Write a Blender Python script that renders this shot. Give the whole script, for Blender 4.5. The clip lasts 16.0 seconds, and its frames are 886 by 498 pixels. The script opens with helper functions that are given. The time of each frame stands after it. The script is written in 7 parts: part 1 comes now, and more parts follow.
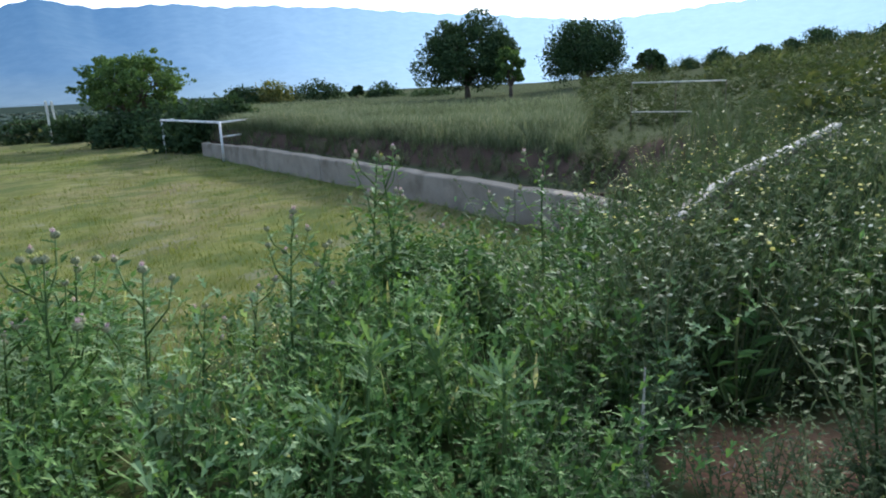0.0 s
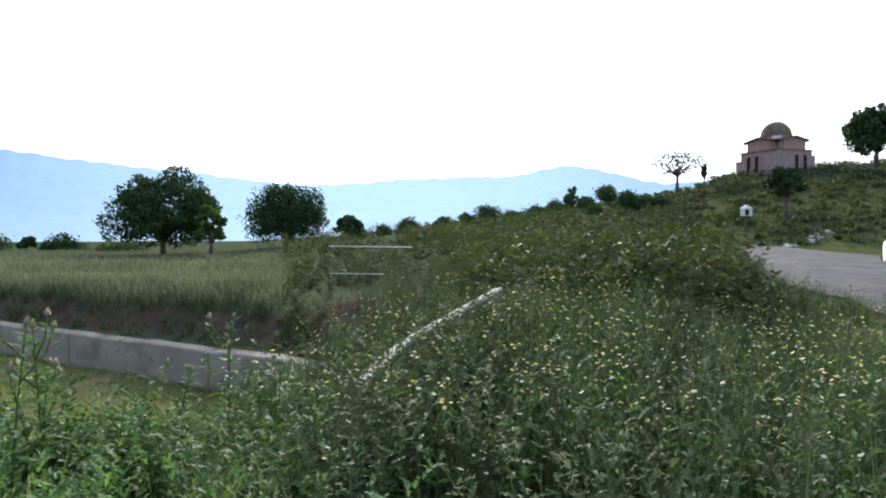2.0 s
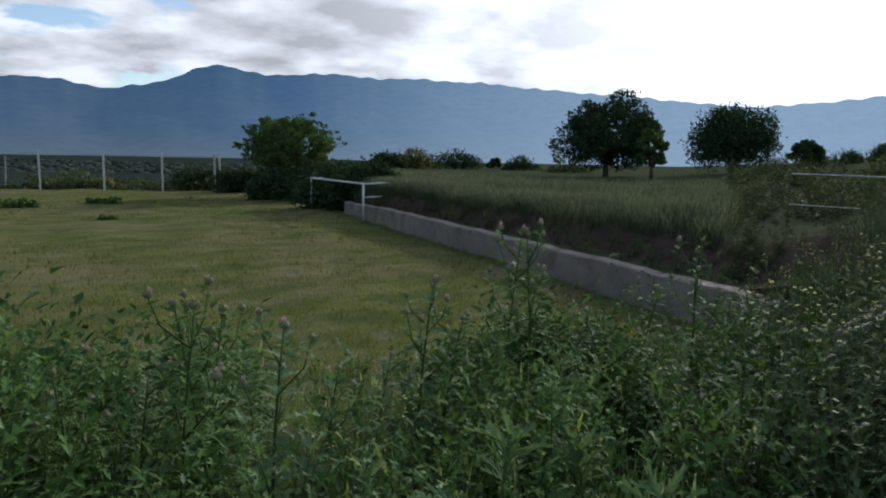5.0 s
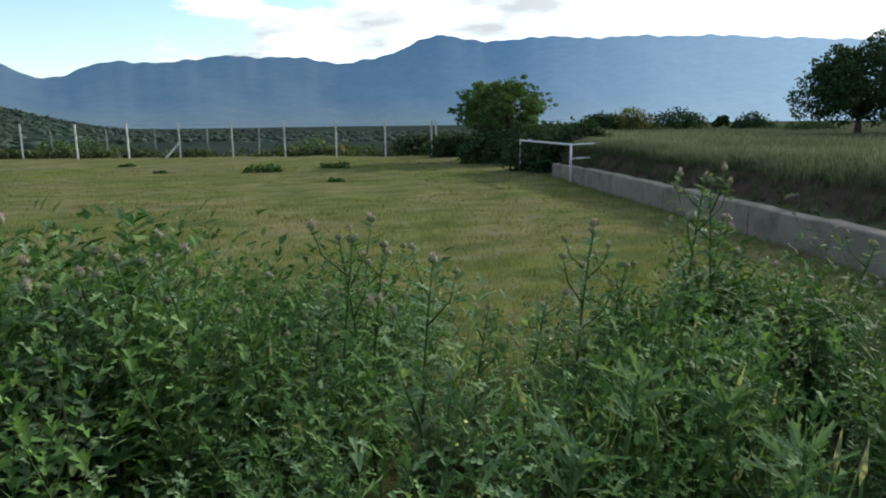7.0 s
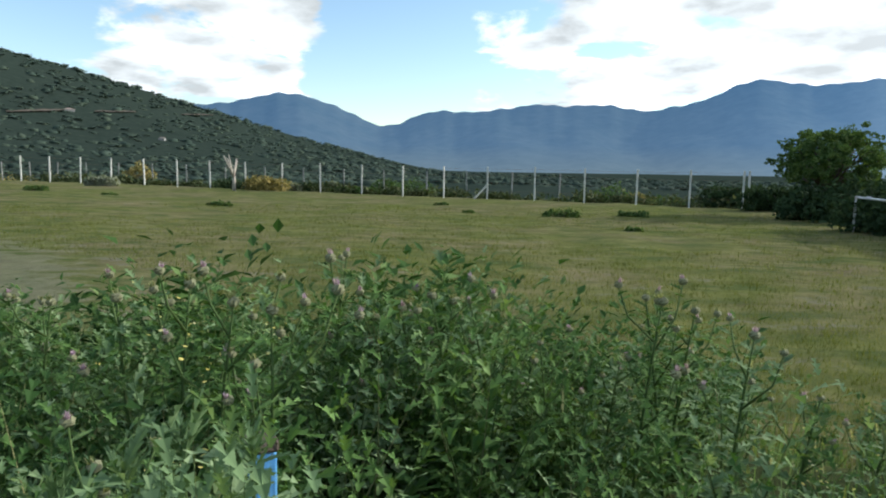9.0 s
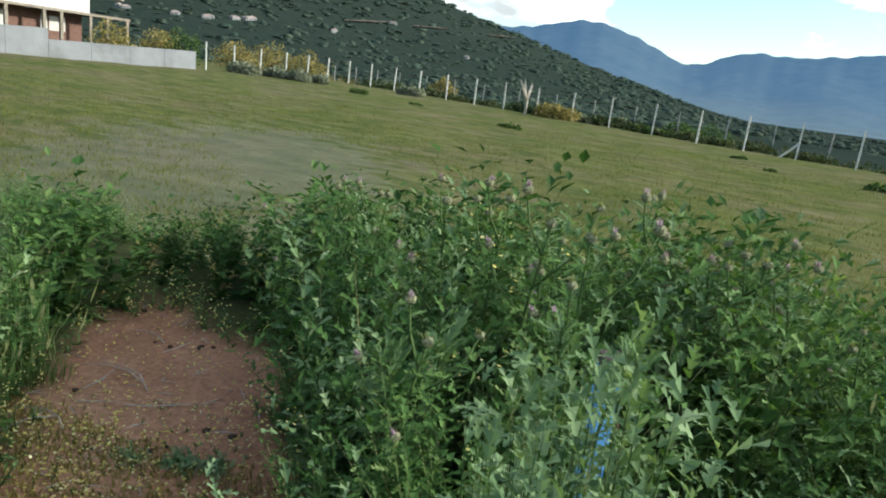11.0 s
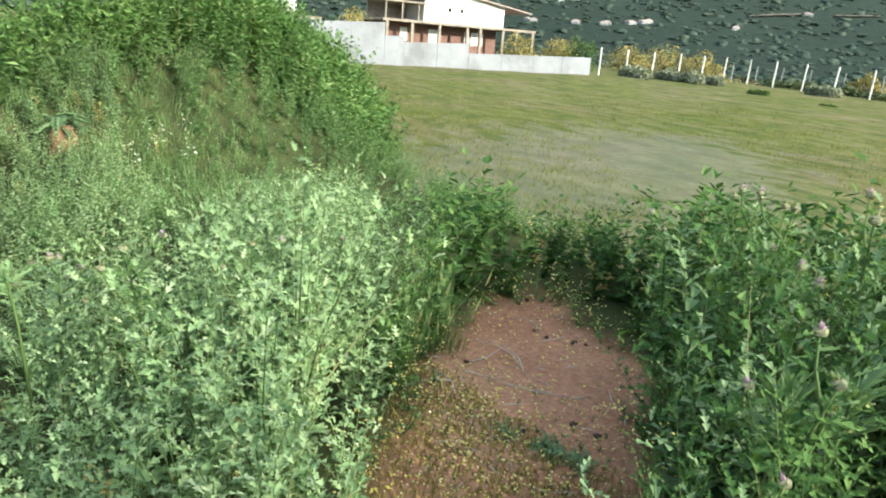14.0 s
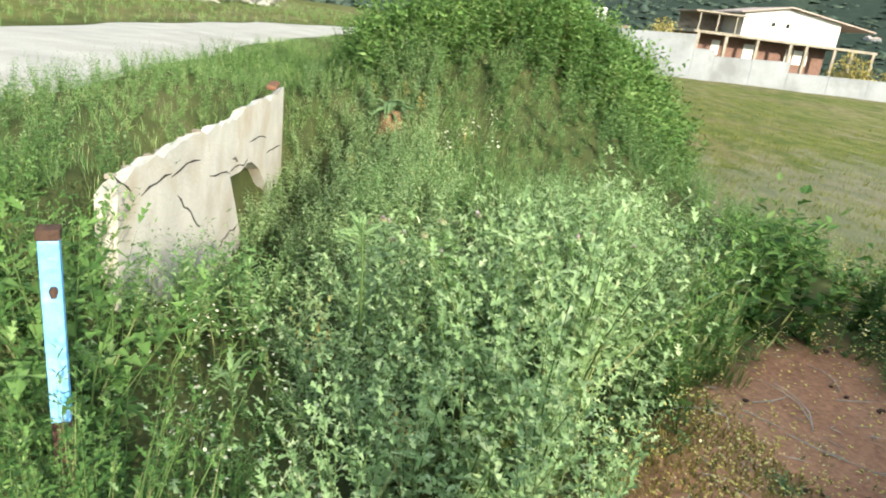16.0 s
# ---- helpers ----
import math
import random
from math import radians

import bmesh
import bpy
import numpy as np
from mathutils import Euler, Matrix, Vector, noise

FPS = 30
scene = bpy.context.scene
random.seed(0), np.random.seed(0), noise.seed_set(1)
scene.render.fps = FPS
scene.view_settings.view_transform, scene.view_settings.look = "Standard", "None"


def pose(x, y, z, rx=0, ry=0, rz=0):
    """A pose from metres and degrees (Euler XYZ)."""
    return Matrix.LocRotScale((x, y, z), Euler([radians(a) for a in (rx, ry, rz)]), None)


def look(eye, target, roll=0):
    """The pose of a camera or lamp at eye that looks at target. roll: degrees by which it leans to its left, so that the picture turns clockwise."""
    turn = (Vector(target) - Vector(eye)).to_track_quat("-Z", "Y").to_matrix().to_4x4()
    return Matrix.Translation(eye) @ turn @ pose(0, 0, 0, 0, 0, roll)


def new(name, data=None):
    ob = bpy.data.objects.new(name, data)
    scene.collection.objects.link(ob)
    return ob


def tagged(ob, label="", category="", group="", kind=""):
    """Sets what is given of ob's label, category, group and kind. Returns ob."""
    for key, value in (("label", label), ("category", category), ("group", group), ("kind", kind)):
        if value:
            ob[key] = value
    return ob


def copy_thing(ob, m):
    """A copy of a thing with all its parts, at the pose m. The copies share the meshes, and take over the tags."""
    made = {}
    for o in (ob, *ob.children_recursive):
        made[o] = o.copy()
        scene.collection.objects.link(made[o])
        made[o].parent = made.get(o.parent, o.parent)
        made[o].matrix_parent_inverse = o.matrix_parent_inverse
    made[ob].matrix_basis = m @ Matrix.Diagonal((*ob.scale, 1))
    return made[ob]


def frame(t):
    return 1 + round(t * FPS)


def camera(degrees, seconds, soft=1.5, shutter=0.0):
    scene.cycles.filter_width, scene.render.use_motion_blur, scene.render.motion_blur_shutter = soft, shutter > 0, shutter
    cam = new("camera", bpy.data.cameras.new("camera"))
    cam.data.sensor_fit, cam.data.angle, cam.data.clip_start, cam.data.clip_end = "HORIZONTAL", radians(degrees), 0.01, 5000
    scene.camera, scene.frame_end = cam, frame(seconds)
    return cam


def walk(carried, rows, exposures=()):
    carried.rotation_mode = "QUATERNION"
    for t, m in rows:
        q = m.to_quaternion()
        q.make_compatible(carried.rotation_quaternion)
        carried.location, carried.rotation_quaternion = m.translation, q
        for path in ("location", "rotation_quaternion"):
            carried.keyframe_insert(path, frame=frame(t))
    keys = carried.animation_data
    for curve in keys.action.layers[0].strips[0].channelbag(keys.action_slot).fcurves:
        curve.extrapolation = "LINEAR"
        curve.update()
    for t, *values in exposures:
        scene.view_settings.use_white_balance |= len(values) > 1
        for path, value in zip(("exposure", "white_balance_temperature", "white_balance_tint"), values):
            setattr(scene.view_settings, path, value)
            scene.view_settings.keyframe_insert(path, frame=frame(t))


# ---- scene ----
from mathutils.geometry import tessellate_polygon
ROWS = [
    (0.0, 0.000, -0.000, 1.500, 76.00, 2.50, -48.68),
    (0.5, 0.066, -0.022, 1.507, 78.00, 2.50, -57.15),
    (1.0, 0.077, -0.046, 1.514, 82.03, 0.82, -65.74),
    (1.5, 0.077, -0.056, 1.526, 88.38, 1.48, -68.53),
    (2.0, 0.080, -0.063, 1.527, 88.91, 0.07, -73.27),
    (2.5, 0.082, -0.013, 1.522, 86.54, -0.69, -73.63),
    (3.0, 0.081, 0.078, 1.515, 85.62, 0.62, -67.79),
    (3.5, 0.048, 0.122, 1.514, 85.32, -0.29, -60.55),
    (4.0, 0.023, 0.152, 1.512, 84.40, -0.75, -52.45),
    (4.5, 0.012, 0.173, 1.509, 83.33, -1.69, -44.01),
    (4.7, 0.021, 0.180, 1.507, 83.09, -1.51, -40.95),
    (6.8, 0.228, 0.051, 1.386, 78.65, 1.02, -21.50),
    (7.0, 0.245, 0.047, 1.404, 79.14, 0.71, -19.14),
    (7.5, 0.226, 0.068, 1.411, 80.74, 0.28, -14.76),
    (8.0, 0.227, 0.092, 1.411, 82.06, 0.56, -8.99),
    (8.5, 0.231, 0.118, 1.436, 82.84, 0.66, -0.15),
    (8.7, 0.220, 0.121, 1.435, 83.24, 0.21, 2.35),
    (10.8, 0.082, 0.047, 1.423, 76.26, -6.84, 27.89),
    (11.0, 0.072, 0.039, 1.422, 75.65, -7.07, 30.12),
    (11.5, 0.050, 0.018, 1.416, 74.20, -7.68, 35.47),
    (12.0, 0.031, -0.001, 1.415, 73.46, -6.78, 40.59),
    (12.5, 0.024, -0.007, 1.415, 72.32, -5.44, 49.01),
    (13.0, 0.017, 0.010, 1.414, 71.57, -5.15, 56.56),
    (13.5, 0.021, 0.017, 1.417, 72.00, -4.47, 59.82),
    (14.0, 0.028, 0.016, 1.419, 72.73, -4.29, 61.77),
    (14.5, 0.030, 0.006, 1.419, 73.35, -4.41, 64.94),
    (15.0, 0.033, -0.015, 1.419, 73.23, -4.56, 71.33),
    (15.5, 0.043, -0.039, 1.415, 72.85, -5.44, 78.04),
    (16.0, 0.065, -0.109, 1.403, 70.87, -6.96, 86.32),]
cam = camera(67.05, 16.0, soft=2.0)
walk(cam, [(t, pose(x, y, z, rx, ry, rz)) for t, x, y, z, rx, ry, rz in ROWS],
     exposures=[(0.0, 0.68, 5800, 10), (0.9, 1.0, 6000, 10), (1.5, 1.05, 6200, 12), (2.2, 0.48, 6150, 14), (3.0, -0.25, 6050, 16), (4.5, -0.75, 6000, 15), (7.0, 0.0, 6250, 7), (8.5, 0.04, 6250, 7),
                (11.0, 0.26, 6300, 3), (13.0, 0.74, 6450, 4), (14.0, 1.1, 6500, 3), (15.0, 1.36, 6600, 3), (16.0, 1.12, 6900, 3)])

# ---- daylight ----
SUN_AZ, SUN_EL = 67.7, 21.0


def bearing(az, el=0.0):
    a, e = radians(az), radians(el)
    return Vector((math.sin(a) * math.cos(e), math.cos(a) * math.cos(e), math.sin(e)))


world = bpy.data.worlds.new("sky")
scene.world = world
world.use_nodes = True
wt = world.node_tree
wt.nodes.clear()


def wnode(kind, operation="", interpolation=""):
    n = wt.nodes.new(kind)
    if operation:
        n.operation = operation
    if interpolation:
        n.interpolation_type = interpolation
    return n


def wlink(a, b):
    wt.links.new(a, b)


sky = wnode("ShaderNodeTexSky")
sky.sky_type, sky.sun_disc = "NISHITA", False
sky.sun_elevation, sky.sun_rotation = radians(SUN_EL), radians(SUN_AZ)
sky.air_density, sky.dust_density, sky.ozone_density = 1.0, 0.4, 1.6
skyscale = wnode("ShaderNodeVectorMath", operation="SCALE")
skyscale.inputs[3].default_value = 0.215
wlink(sky.outputs[0], skyscale.inputs[0])
tc = wnode("ShaderNodeTexCoord")
# cloud decks: noise over the dome, flattened towards the horizon
sep = wnode("ShaderNodeSeparateXYZ")
wlink(tc.outputs["Generated"], sep.inputs[0])
lift = wnode("ShaderNodeMath", operation="ADD")
lift.inputs[1].default_value = 0.22
wlink(sep.outputs[2], lift.inputs[0])
flat = wnode("ShaderNodeVectorMath", operation="DIVIDE")
comb = wnode("ShaderNodeCombineXYZ")
for i in range(3):
    wlink(lift.outputs[0], comb.inputs[i])
wlink(tc.outputs["Generated"], flat.inputs[0])
wlink(comb.outputs[0], flat.inputs[1])
cloud = wnode("ShaderNodeTexNoise")
cloud.inputs["Scale"].default_value, cloud.inputs["Detail"].default_value, cloud.inputs["Roughness"].default_value = 2.6, 9.0, 0.56
cloud.inputs["Distortion"].default_value = 0.25
wlink(flat.outputs[0], cloud.inputs["Vector"])
# thin bright cloud round the sun
near_sun = wnode("ShaderNodeVectorMath", operation="DOT_PRODUCT")
near_sun.inputs[1].default_value = bearing(SUN_AZ, SUN_EL)
wlink(tc.outputs["Generated"], near_sun.inputs[0])
veil = wnode("ShaderNodeMapRange", interpolation="SMOOTHSTEP")
veil.inputs[1].default_value, veil.inputs[2].default_value = 0.62, 0.96
veil.inputs[3].default_value, veil.inputs[4].default_value = 0.0, 0.36
wlink(near_sun.outputs["Value"], veil.inputs[0])
thick = wnode("ShaderNodeMath", operation="ADD")
wlink(cloud.outputs[0], thick.inputs[0])
wlink(veil.outputs[0], thick.inputs[1])
# heaps of cloud over the mountains and the clear gap between them
heap = thick
for az_c, el_c, wide, gain in ((-25, 12, 11, 0.17), (-10.5, 9, 8, -0.3), (6, 10, 9, 0.1), (24, 12, 14, 0.2), (-40, 6, 9, -0.12)):
    toward = wnode("ShaderNodeVectorMath", operation="DOT_PRODUCT")
    toward.inputs[1].default_value = bearing(az_c, el_c)
    wlink(tc.outputs["Generated"], toward.inputs[0])
    lobe = wnode("ShaderNodeMapRange", interpolation="SMOOTHSTEP")
    lobe.inputs[1].default_value, lobe.inputs[2].default_value = math.cos(radians(wide)), math.cos(radians(wide * 0.35))
    lobe.inputs[3].default_value, lobe.inputs[4].default_value = 0.0, gain
    wlink(toward.outputs["Value"], lobe.inputs[0])
    add = wnode("ShaderNodeMath", operation="ADD")
    wlink(heap.outputs[0], add.inputs[0])
    wlink(lobe.outputs[0], add.inputs[1])
    heap = add
cover = wnode("ShaderNodeMapRange", interpolation="SMOOTHSTEP")
cover.inputs[1].default_value, cover.inputs[2].default_value = 0.49, 0.6
wlink(heap.outputs[0], cover.inputs[0])
# cloud shade: grey bellies to bright rims, brighter towards the sun
cshade = wnode("ShaderNodeTexNoise")
cshade.inputs["Scale"].default_value, cshade.inputs["Detail"].default_value = 3.3, 6.0
wlink(flat.outputs[0], cshade.inputs["Vector"])
cval = wnode("ShaderNodeMapRange")
cval.inputs[1].default_value, cval.inputs[2].default_value = 0.35, 0.65
cval.inputs[3].default_value, cval.inputs[4].default_value = 0.7, 1.6
wlink(cshade.outputs[0], cval.inputs[0])
glow = wnode("ShaderNodeMath", operation="POWER")
glow.inputs[1].default_value = 9.0
gclamp = wnode("ShaderNodeMath", operation="MAXIMUM")
gclamp.inputs[1].default_value = 0.0
wlink(near_sun.outputs["Value"], gclamp.inputs[0])
wlink(gclamp.outputs[0], glow.inputs[0])
bright = wnode("ShaderNodeMath", operation="MULTIPLY_ADD")
bright.inputs[1].default_value = 1.6
wlink(glow.outputs[0], bright.inputs[0])
wlink(cval.outputs[0], bright.inputs[2])
ccol = wnode("ShaderNodeVectorMath", operation="SCALE")
ccol.inputs[0].default_value = (0.93, 0.97, 1.0)
wlink(bright.outputs[0], ccol.inputs[3])
mix = wnode("ShaderNodeMix")
mix.data_type = "RGBA"
wlink(cover.outputs[0], mix.inputs[0])
wlink(skyscale.outputs[0], mix.inputs[6])
wlink(ccol.outputs[0], mix.inputs[7])
bg = wnode("ShaderNodeBackground")
wlink(mix.outputs[2], bg.inputs[0])
wout = wnode("ShaderNodeOutputWorld")
wlink(bg.outputs[0], wout.inputs[0])

sun = new("sun", bpy.data.lights.new("sun", "SUN"))
sun.data.energy, sun.data.angle, sun.data.color = 5.0, radians(0.6), (1.0, 0.93, 0.82)
sun.matrix_world = look(bearing(SUN_AZ, SUN_EL) * 50, (0, 0, 0))


# ---- materials ----
def material(name):
    m = bpy.data.materials.new(name)
    m.use_nodes = True
    t = m.node_tree
    return m, t, t.nodes["Principled BSDF"], t.nodes["Material Output"]


def noise_node(t, scale, detail=4.0, rough=0.55, coord="Object"):
    n = t.nodes.new("ShaderNodeTexNoise")
    n.inputs["Scale"].default_value, n.inputs["Detail"].default_value, n.inputs["Roughness"].default_value = scale, detail, rough
    c = t.nodes.new("ShaderNodeTexCoord")
    t.links.new(c.outputs[coord], n.inputs["Vector"])
    return n


def ramp(t, source, stops):
    r = t.nodes.new("ShaderNodeValToRGB")
    els = r.color_ramp.elements
    while len(els) < len(stops):
        els.new(0.5)
    for e, (p, c) in zip(els, stops):
        e.position, e.color = p, (*c, 1)
    t.links.new(source, r.inputs[0])
    return r


def mixcol(t, fac, a, b, mode="MIX"):
    m = t.nodes.new("ShaderNodeMix")
    m.data_type, m.blend_type = "RGBA", mode
    for v, i in ((fac, 0), (a, 6), (b, 7)):
        if isinstance(v, (int, float)):
            m.inputs[i].default_value = v
        elif isinstance(v, tuple):
            m.inputs[i].default_value = (*v, 1)
        else:
            t.links.new(v, m.inputs[i])
    return m.outputs[2]


def bump(t, bsdf, source, strength, distance=0.02):
    b = t.nodes.new("ShaderNodeBump")
    b.inputs["Strength"].default_value, b.inputs["Distance"].default_value = strength, distance
    t.links.new(source, b.inputs["Height"])
    t.links.new(b.outputs[0], bsdf.inputs["Normal"])


def surface(name, dark, light, scale=6.0, rough=0.8, fine=60.0, relief=0.4, metal=0.0, stain=None, stain_scale=0.7):
    """Grain and blotches of a solid surface, with relief, and stains of a third colour."""
    m, t, b, _ = material(name)
    n1, n2 = noise_node(t, scale), noise_node(t, fine, 3.0)
    c = mixcol(t, 0.35, ramp(t, n1.outputs[0], [(0.3, dark), (0.7, light)]).outputs[0],
               ramp(t, n2.outputs[0], [(0.3, dark), (0.7, light)]).outputs[0])
    if stain:
        n3 = noise_node(t, stain_scale, 6.0, 0.65)
        k = ramp(t, n3.outputs[0], [(0.5, (0, 0, 0)), (0.68, (0.8, 0.8, 0.8))])
        c = mixcol(t, k.outputs[0], c, stain)
    t.links.new(c, b.inputs["Base Color"])
    b.inputs["Roughness"].default_value, b.inputs["Metallic"].default_value = rough, metal
    b.inputs["Specular IOR Level"].default_value = 0.5 if rough < 0.7 else 0.08
    bump(t, b, n2.outputs[0], relief)
    return m


def leafy(name, stops, rough=0.65, sheer=0.28, spec=0.06, pass_tint=(1.25, 1.3, 0.55)):
    """Thin green tissue: each leaf its own shade, light passing through it."""
    m, t, b, out = material(name)
    g = t.nodes.new("ShaderNodeNewGeometry")
    c = ramp(t, g.outputs["Random Per Island"], stops).outputs[0]
    patch = noise_node(t, 0.9, 3.0)
    c = mixcol(t, 0.55, c, mixcol(t, 1.0, c, ramp(t, patch.outputs[0], [(0.3, (0.5, 0.55, 0.5)), (0.7, (1.45, 1.35, 1.2))]).outputs[0], "MULTIPLY"))
    t.links.new(c, b.inputs["Base Color"])
    b.inputs["Roughness"].default_value = rough
    b.inputs["Specular IOR Level"].default_value = spec
    tr = t.nodes.new("ShaderNodeBsdfTranslucent")
    t.links.new(mixcol(t, 1.0, c, pass_tint, "MULTIPLY"), tr.inputs[0])
    mx = t.nodes.new("ShaderNodeMixShader")
    mx.inputs[0].default_value = sheer
    t.links.new(b.outputs[0], mx.inputs[1])
    t.links.new(tr.outputs[0], mx.inputs[2])
    t.links.new(mx.outputs[0], out.inputs[0])
    return m


M = {}
M["leaf"] = leafy("leaf_green", [(0.0, (0.045, 0.098, 0.03)), (0.5, (0.088, 0.165, 0.05)), (0.85, (0.135, 0.23, 0.076)), (1.0, (0.22, 0.31, 0.13))], sheer=0.28)
M["leaf_pale"] = leafy("leaf_grey_green", [(0.0, (0.1, 0.165, 0.085)), (0.6, (0.165, 0.25, 0.13)), (1.0, (0.26, 0.345, 0.2))])
M["leaf_light"] = leafy("leaf_light_green", [(0.0, (0.13, 0.21, 0.095)), (0.5, (0.225, 0.33, 0.165)), (0.9, (0.29, 0.385, 0.215)), (1.0, (0.38, 0.45, 0.285))], sheer=0.3, pass_tint=(1.15, 1.25, 0.65))
M["leaf_dark"] = leafy("leaf_dark_green", [(0.0, (0.03, 0.07, 0.022)), (0.5, (0.055, 0.115, 0.035)), (0.9, (0.09, 0.165, 0.052)), (1.0, (0.15, 0.22, 0.085))], sheer=0.22)
M["leaf_mid"] = leafy("leaf_mid_green", [(0.0, (0.06, 0.125, 0.045)), (0.5, (0.11, 0.2, 0.08)), (0.9, (0.18, 0.28, 0.125)), (1.0, (0.27, 0.36, 0.2))])
M["scrub"] = leafy("brown_scrub", [(0.0, (0.05, 0.052, 0.038)), (0.6, (0.086, 0.083, 0.06)), (1.0, (0.14, 0.13, 0.096))], sheer=0.15, pass_tint=(1.05, 1.0, 0.85))
M["leaf_dull"] = leafy("leaf_dull_green", [(0.0, (0.055, 0.08, 0.039)), (0.6, (0.09, 0.118, 0.057)), (1.0, (0.15, 0.172, 0.093))], sheer=0.2, pass_tint=(1.05, 1.1, 0.7))
M["blade_fresh"] = leafy("fresh_grass_blade", [(0.0, (0.07, 0.135, 0.045)), (0.5, (0.12, 0.205, 0.072)), (0.85, (0.19, 0.28, 0.12)), (1.0, (0.3, 0.33, 0.19))], sheer=0.25, pass_tint=(1.1, 1.2, 0.65))
M["meadow"] = leafy("meadow_blade", [(0.0, (0.06, 0.082, 0.044)), (0.5, (0.1, 0.128, 0.07)), (0.85, (0.155, 0.185, 0.108)), (1.0, (0.26, 0.25, 0.17))], sheer=0.24, pass_tint=(1.05, 1.05, 0.8))
M["meadow_seed"] = leafy("meadow_seed", [(0.0, (0.13, 0.15, 0.09)), (1.0, (0.25, 0.26, 0.17))], sheer=0.18, pass_tint=(1.0, 1.05, 0.8))
M["leaf_yellow"] = leafy("leaf_dry", [(0.0, (0.36, 0.3, 0.12)), (0.6, (0.5, 0.43, 0.17)), (1.0, (0.44, 0.31, 0.17))])
M["blade"] = leafy("grass_blade", [(0.0, (0.075, 0.125, 0.045)), (0.5, (0.125, 0.185, 0.07)), (0.85, (0.19, 0.24, 0.11)), (1.0, (0.32, 0.3, 0.18))], sheer=0.3)
M["blade_dry"] = leafy("grass_seed", [(0.0, (0.14, 0.18, 0.08)), (0.5, (0.24, 0.27, 0.14)), (1.0, (0.4, 0.38, 0.25))], sheer=0.4)
M["turf"] = leafy("turf_blade", [(0.0, (0.08, 0.105, 0.024)), (0.5, (0.125, 0.145, 0.036)), (1.0, (0.2, 0.2, 0.07))], sheer=0.3)
M["moss"] = leafy("olive_path_turf", [(0.0, (0.2, 0.165, 0.055)), (0.6, (0.3, 0.25, 0.085)), (1.0, (0.4, 0.34, 0.14))], sheer=0.25, pass_tint=(1.1, 1.05, 0.7))
M["stalk"] = leafy("stalk_green", [(0.0, (0.05, 0.09, 0.03)), (0.7, (0.1, 0.15, 0.055)), (1.0, (0.2, 0.2, 0.1))], sheer=0.1)
M["petal_yellow"] = leafy("petal_yellow", [(0.0, (0.54, 0.47, 0.13)), (0.6, (0.62, 0.56, 0.22)), (1.0, (0.66, 0.63, 0.4))])
M["petal_white"] = leafy("petal_white", [(0.0, (0.4, 0.4, 0.31)), (1.0, (0.58, 0.58, 0.5))])
M["petal_purple"] = leafy("petal_purple", [(0.0, (0.38, 0.24, 0.4)), (1.0, (0.62, 0.48, 0.62))])
M["bract"] = leafy("bract_green", [(0.0, (0.14, 0.15, 0.09)), (1.0, (0.27, 0.27, 0.17))], sheer=0.1)
M["tree_leaf"] = leafy("tree_leaf", [(0.0, (0.028, 0.05, 0.026)), (0.6, (0.042, 0.072, 0.034)), (1.0, (0.07, 0.105, 0.05))], rough=0.75, sheer=0.14, spec=0.03)
M["tree_leaf_light"] = leafy("tree_leaf_light", [(0.0, (0.05, 0.09, 0.032)), (0.6, (0.085, 0.14, 0.048)), (1.0, (0.14, 0.2, 0.075))], rough=0.7, sheer=0.25, spec=0.03)
M["broom"] = leafy("broom_bush", [(0.0, (0.15, 0.15, 0.06)), (0.5, (0.31, 0.26, 0.09)), (1.0, (0.47, 0.37, 0.15))], rough=0.7, pass_tint=(1.0, 1.0, 0.75))
M["broom_dull"] = leafy("faded_broom", [(0.0, (0.06, 0.085, 0.035)), (0.6, (0.12, 0.13, 0.045)), (1.0, (0.22, 0.19, 0.07))], rough=0.7)
M["shrub_grey"] = leafy("grey_shrub", [(0.0, (0.14, 0.16, 0.12)), (0.6, (0.22, 0.24, 0.19)), (1.0, (0.34, 0.35, 0.3))], rough=0.7)
M["bark"] = surface("bark", (0.05, 0.04, 0.032), (0.13, 0.105, 0.085), 9.0, 0.95, 40.0, 0.9)
M["dead_wood"] = surface("dead_wood", (0.3, 0.26, 0.22), (0.52, 0.47, 0.41), 14.0, 0.9, 60.0, 0.6)
M["concrete"] = surface("concrete", (0.19, 0.16, 0.128), (0.31, 0.268, 0.22), 2.5, 0.9, 45.0, 0.5, stain=(0.12, 0.095, 0.072), stain_scale=1.1)
M["concrete_old"] = surface("weathered_concrete", (0.36, 0.335, 0.295), (0.53, 0.505, 0.455), 3.5, 0.92, 50.0, 0.7, stain=(0.38, 0.31, 0.23), stain_scale=1.6)
M["concrete_white"] = surface("pale_concrete", (0.17, 0.178, 0.19), (0.25, 0.258, 0.27), 0.9, 0.85, 14.0, 0.3, stain=(0.14, 0.142, 0.145), stain_scale=0.5)
M["post"] = surface("post_concrete", (0.48, 0.47, 0.43), (0.64, 0.63, 0.58), 5.0, 0.9, 50.0, 0.4)
M["post_grey"] = surface("post_dull", (0.2, 0.2, 0.19), (0.3, 0.3, 0.28), 5.0, 0.9, 50.0, 0.4)
M["white_metal"] = surface("painted_tube", (0.55, 0.55, 0.55), (0.72, 0.72, 0.72), 8.0, 0.5, 60.0, 0.2, stain=(0.3, 0.22, 0.16), stain_scale=3.0)
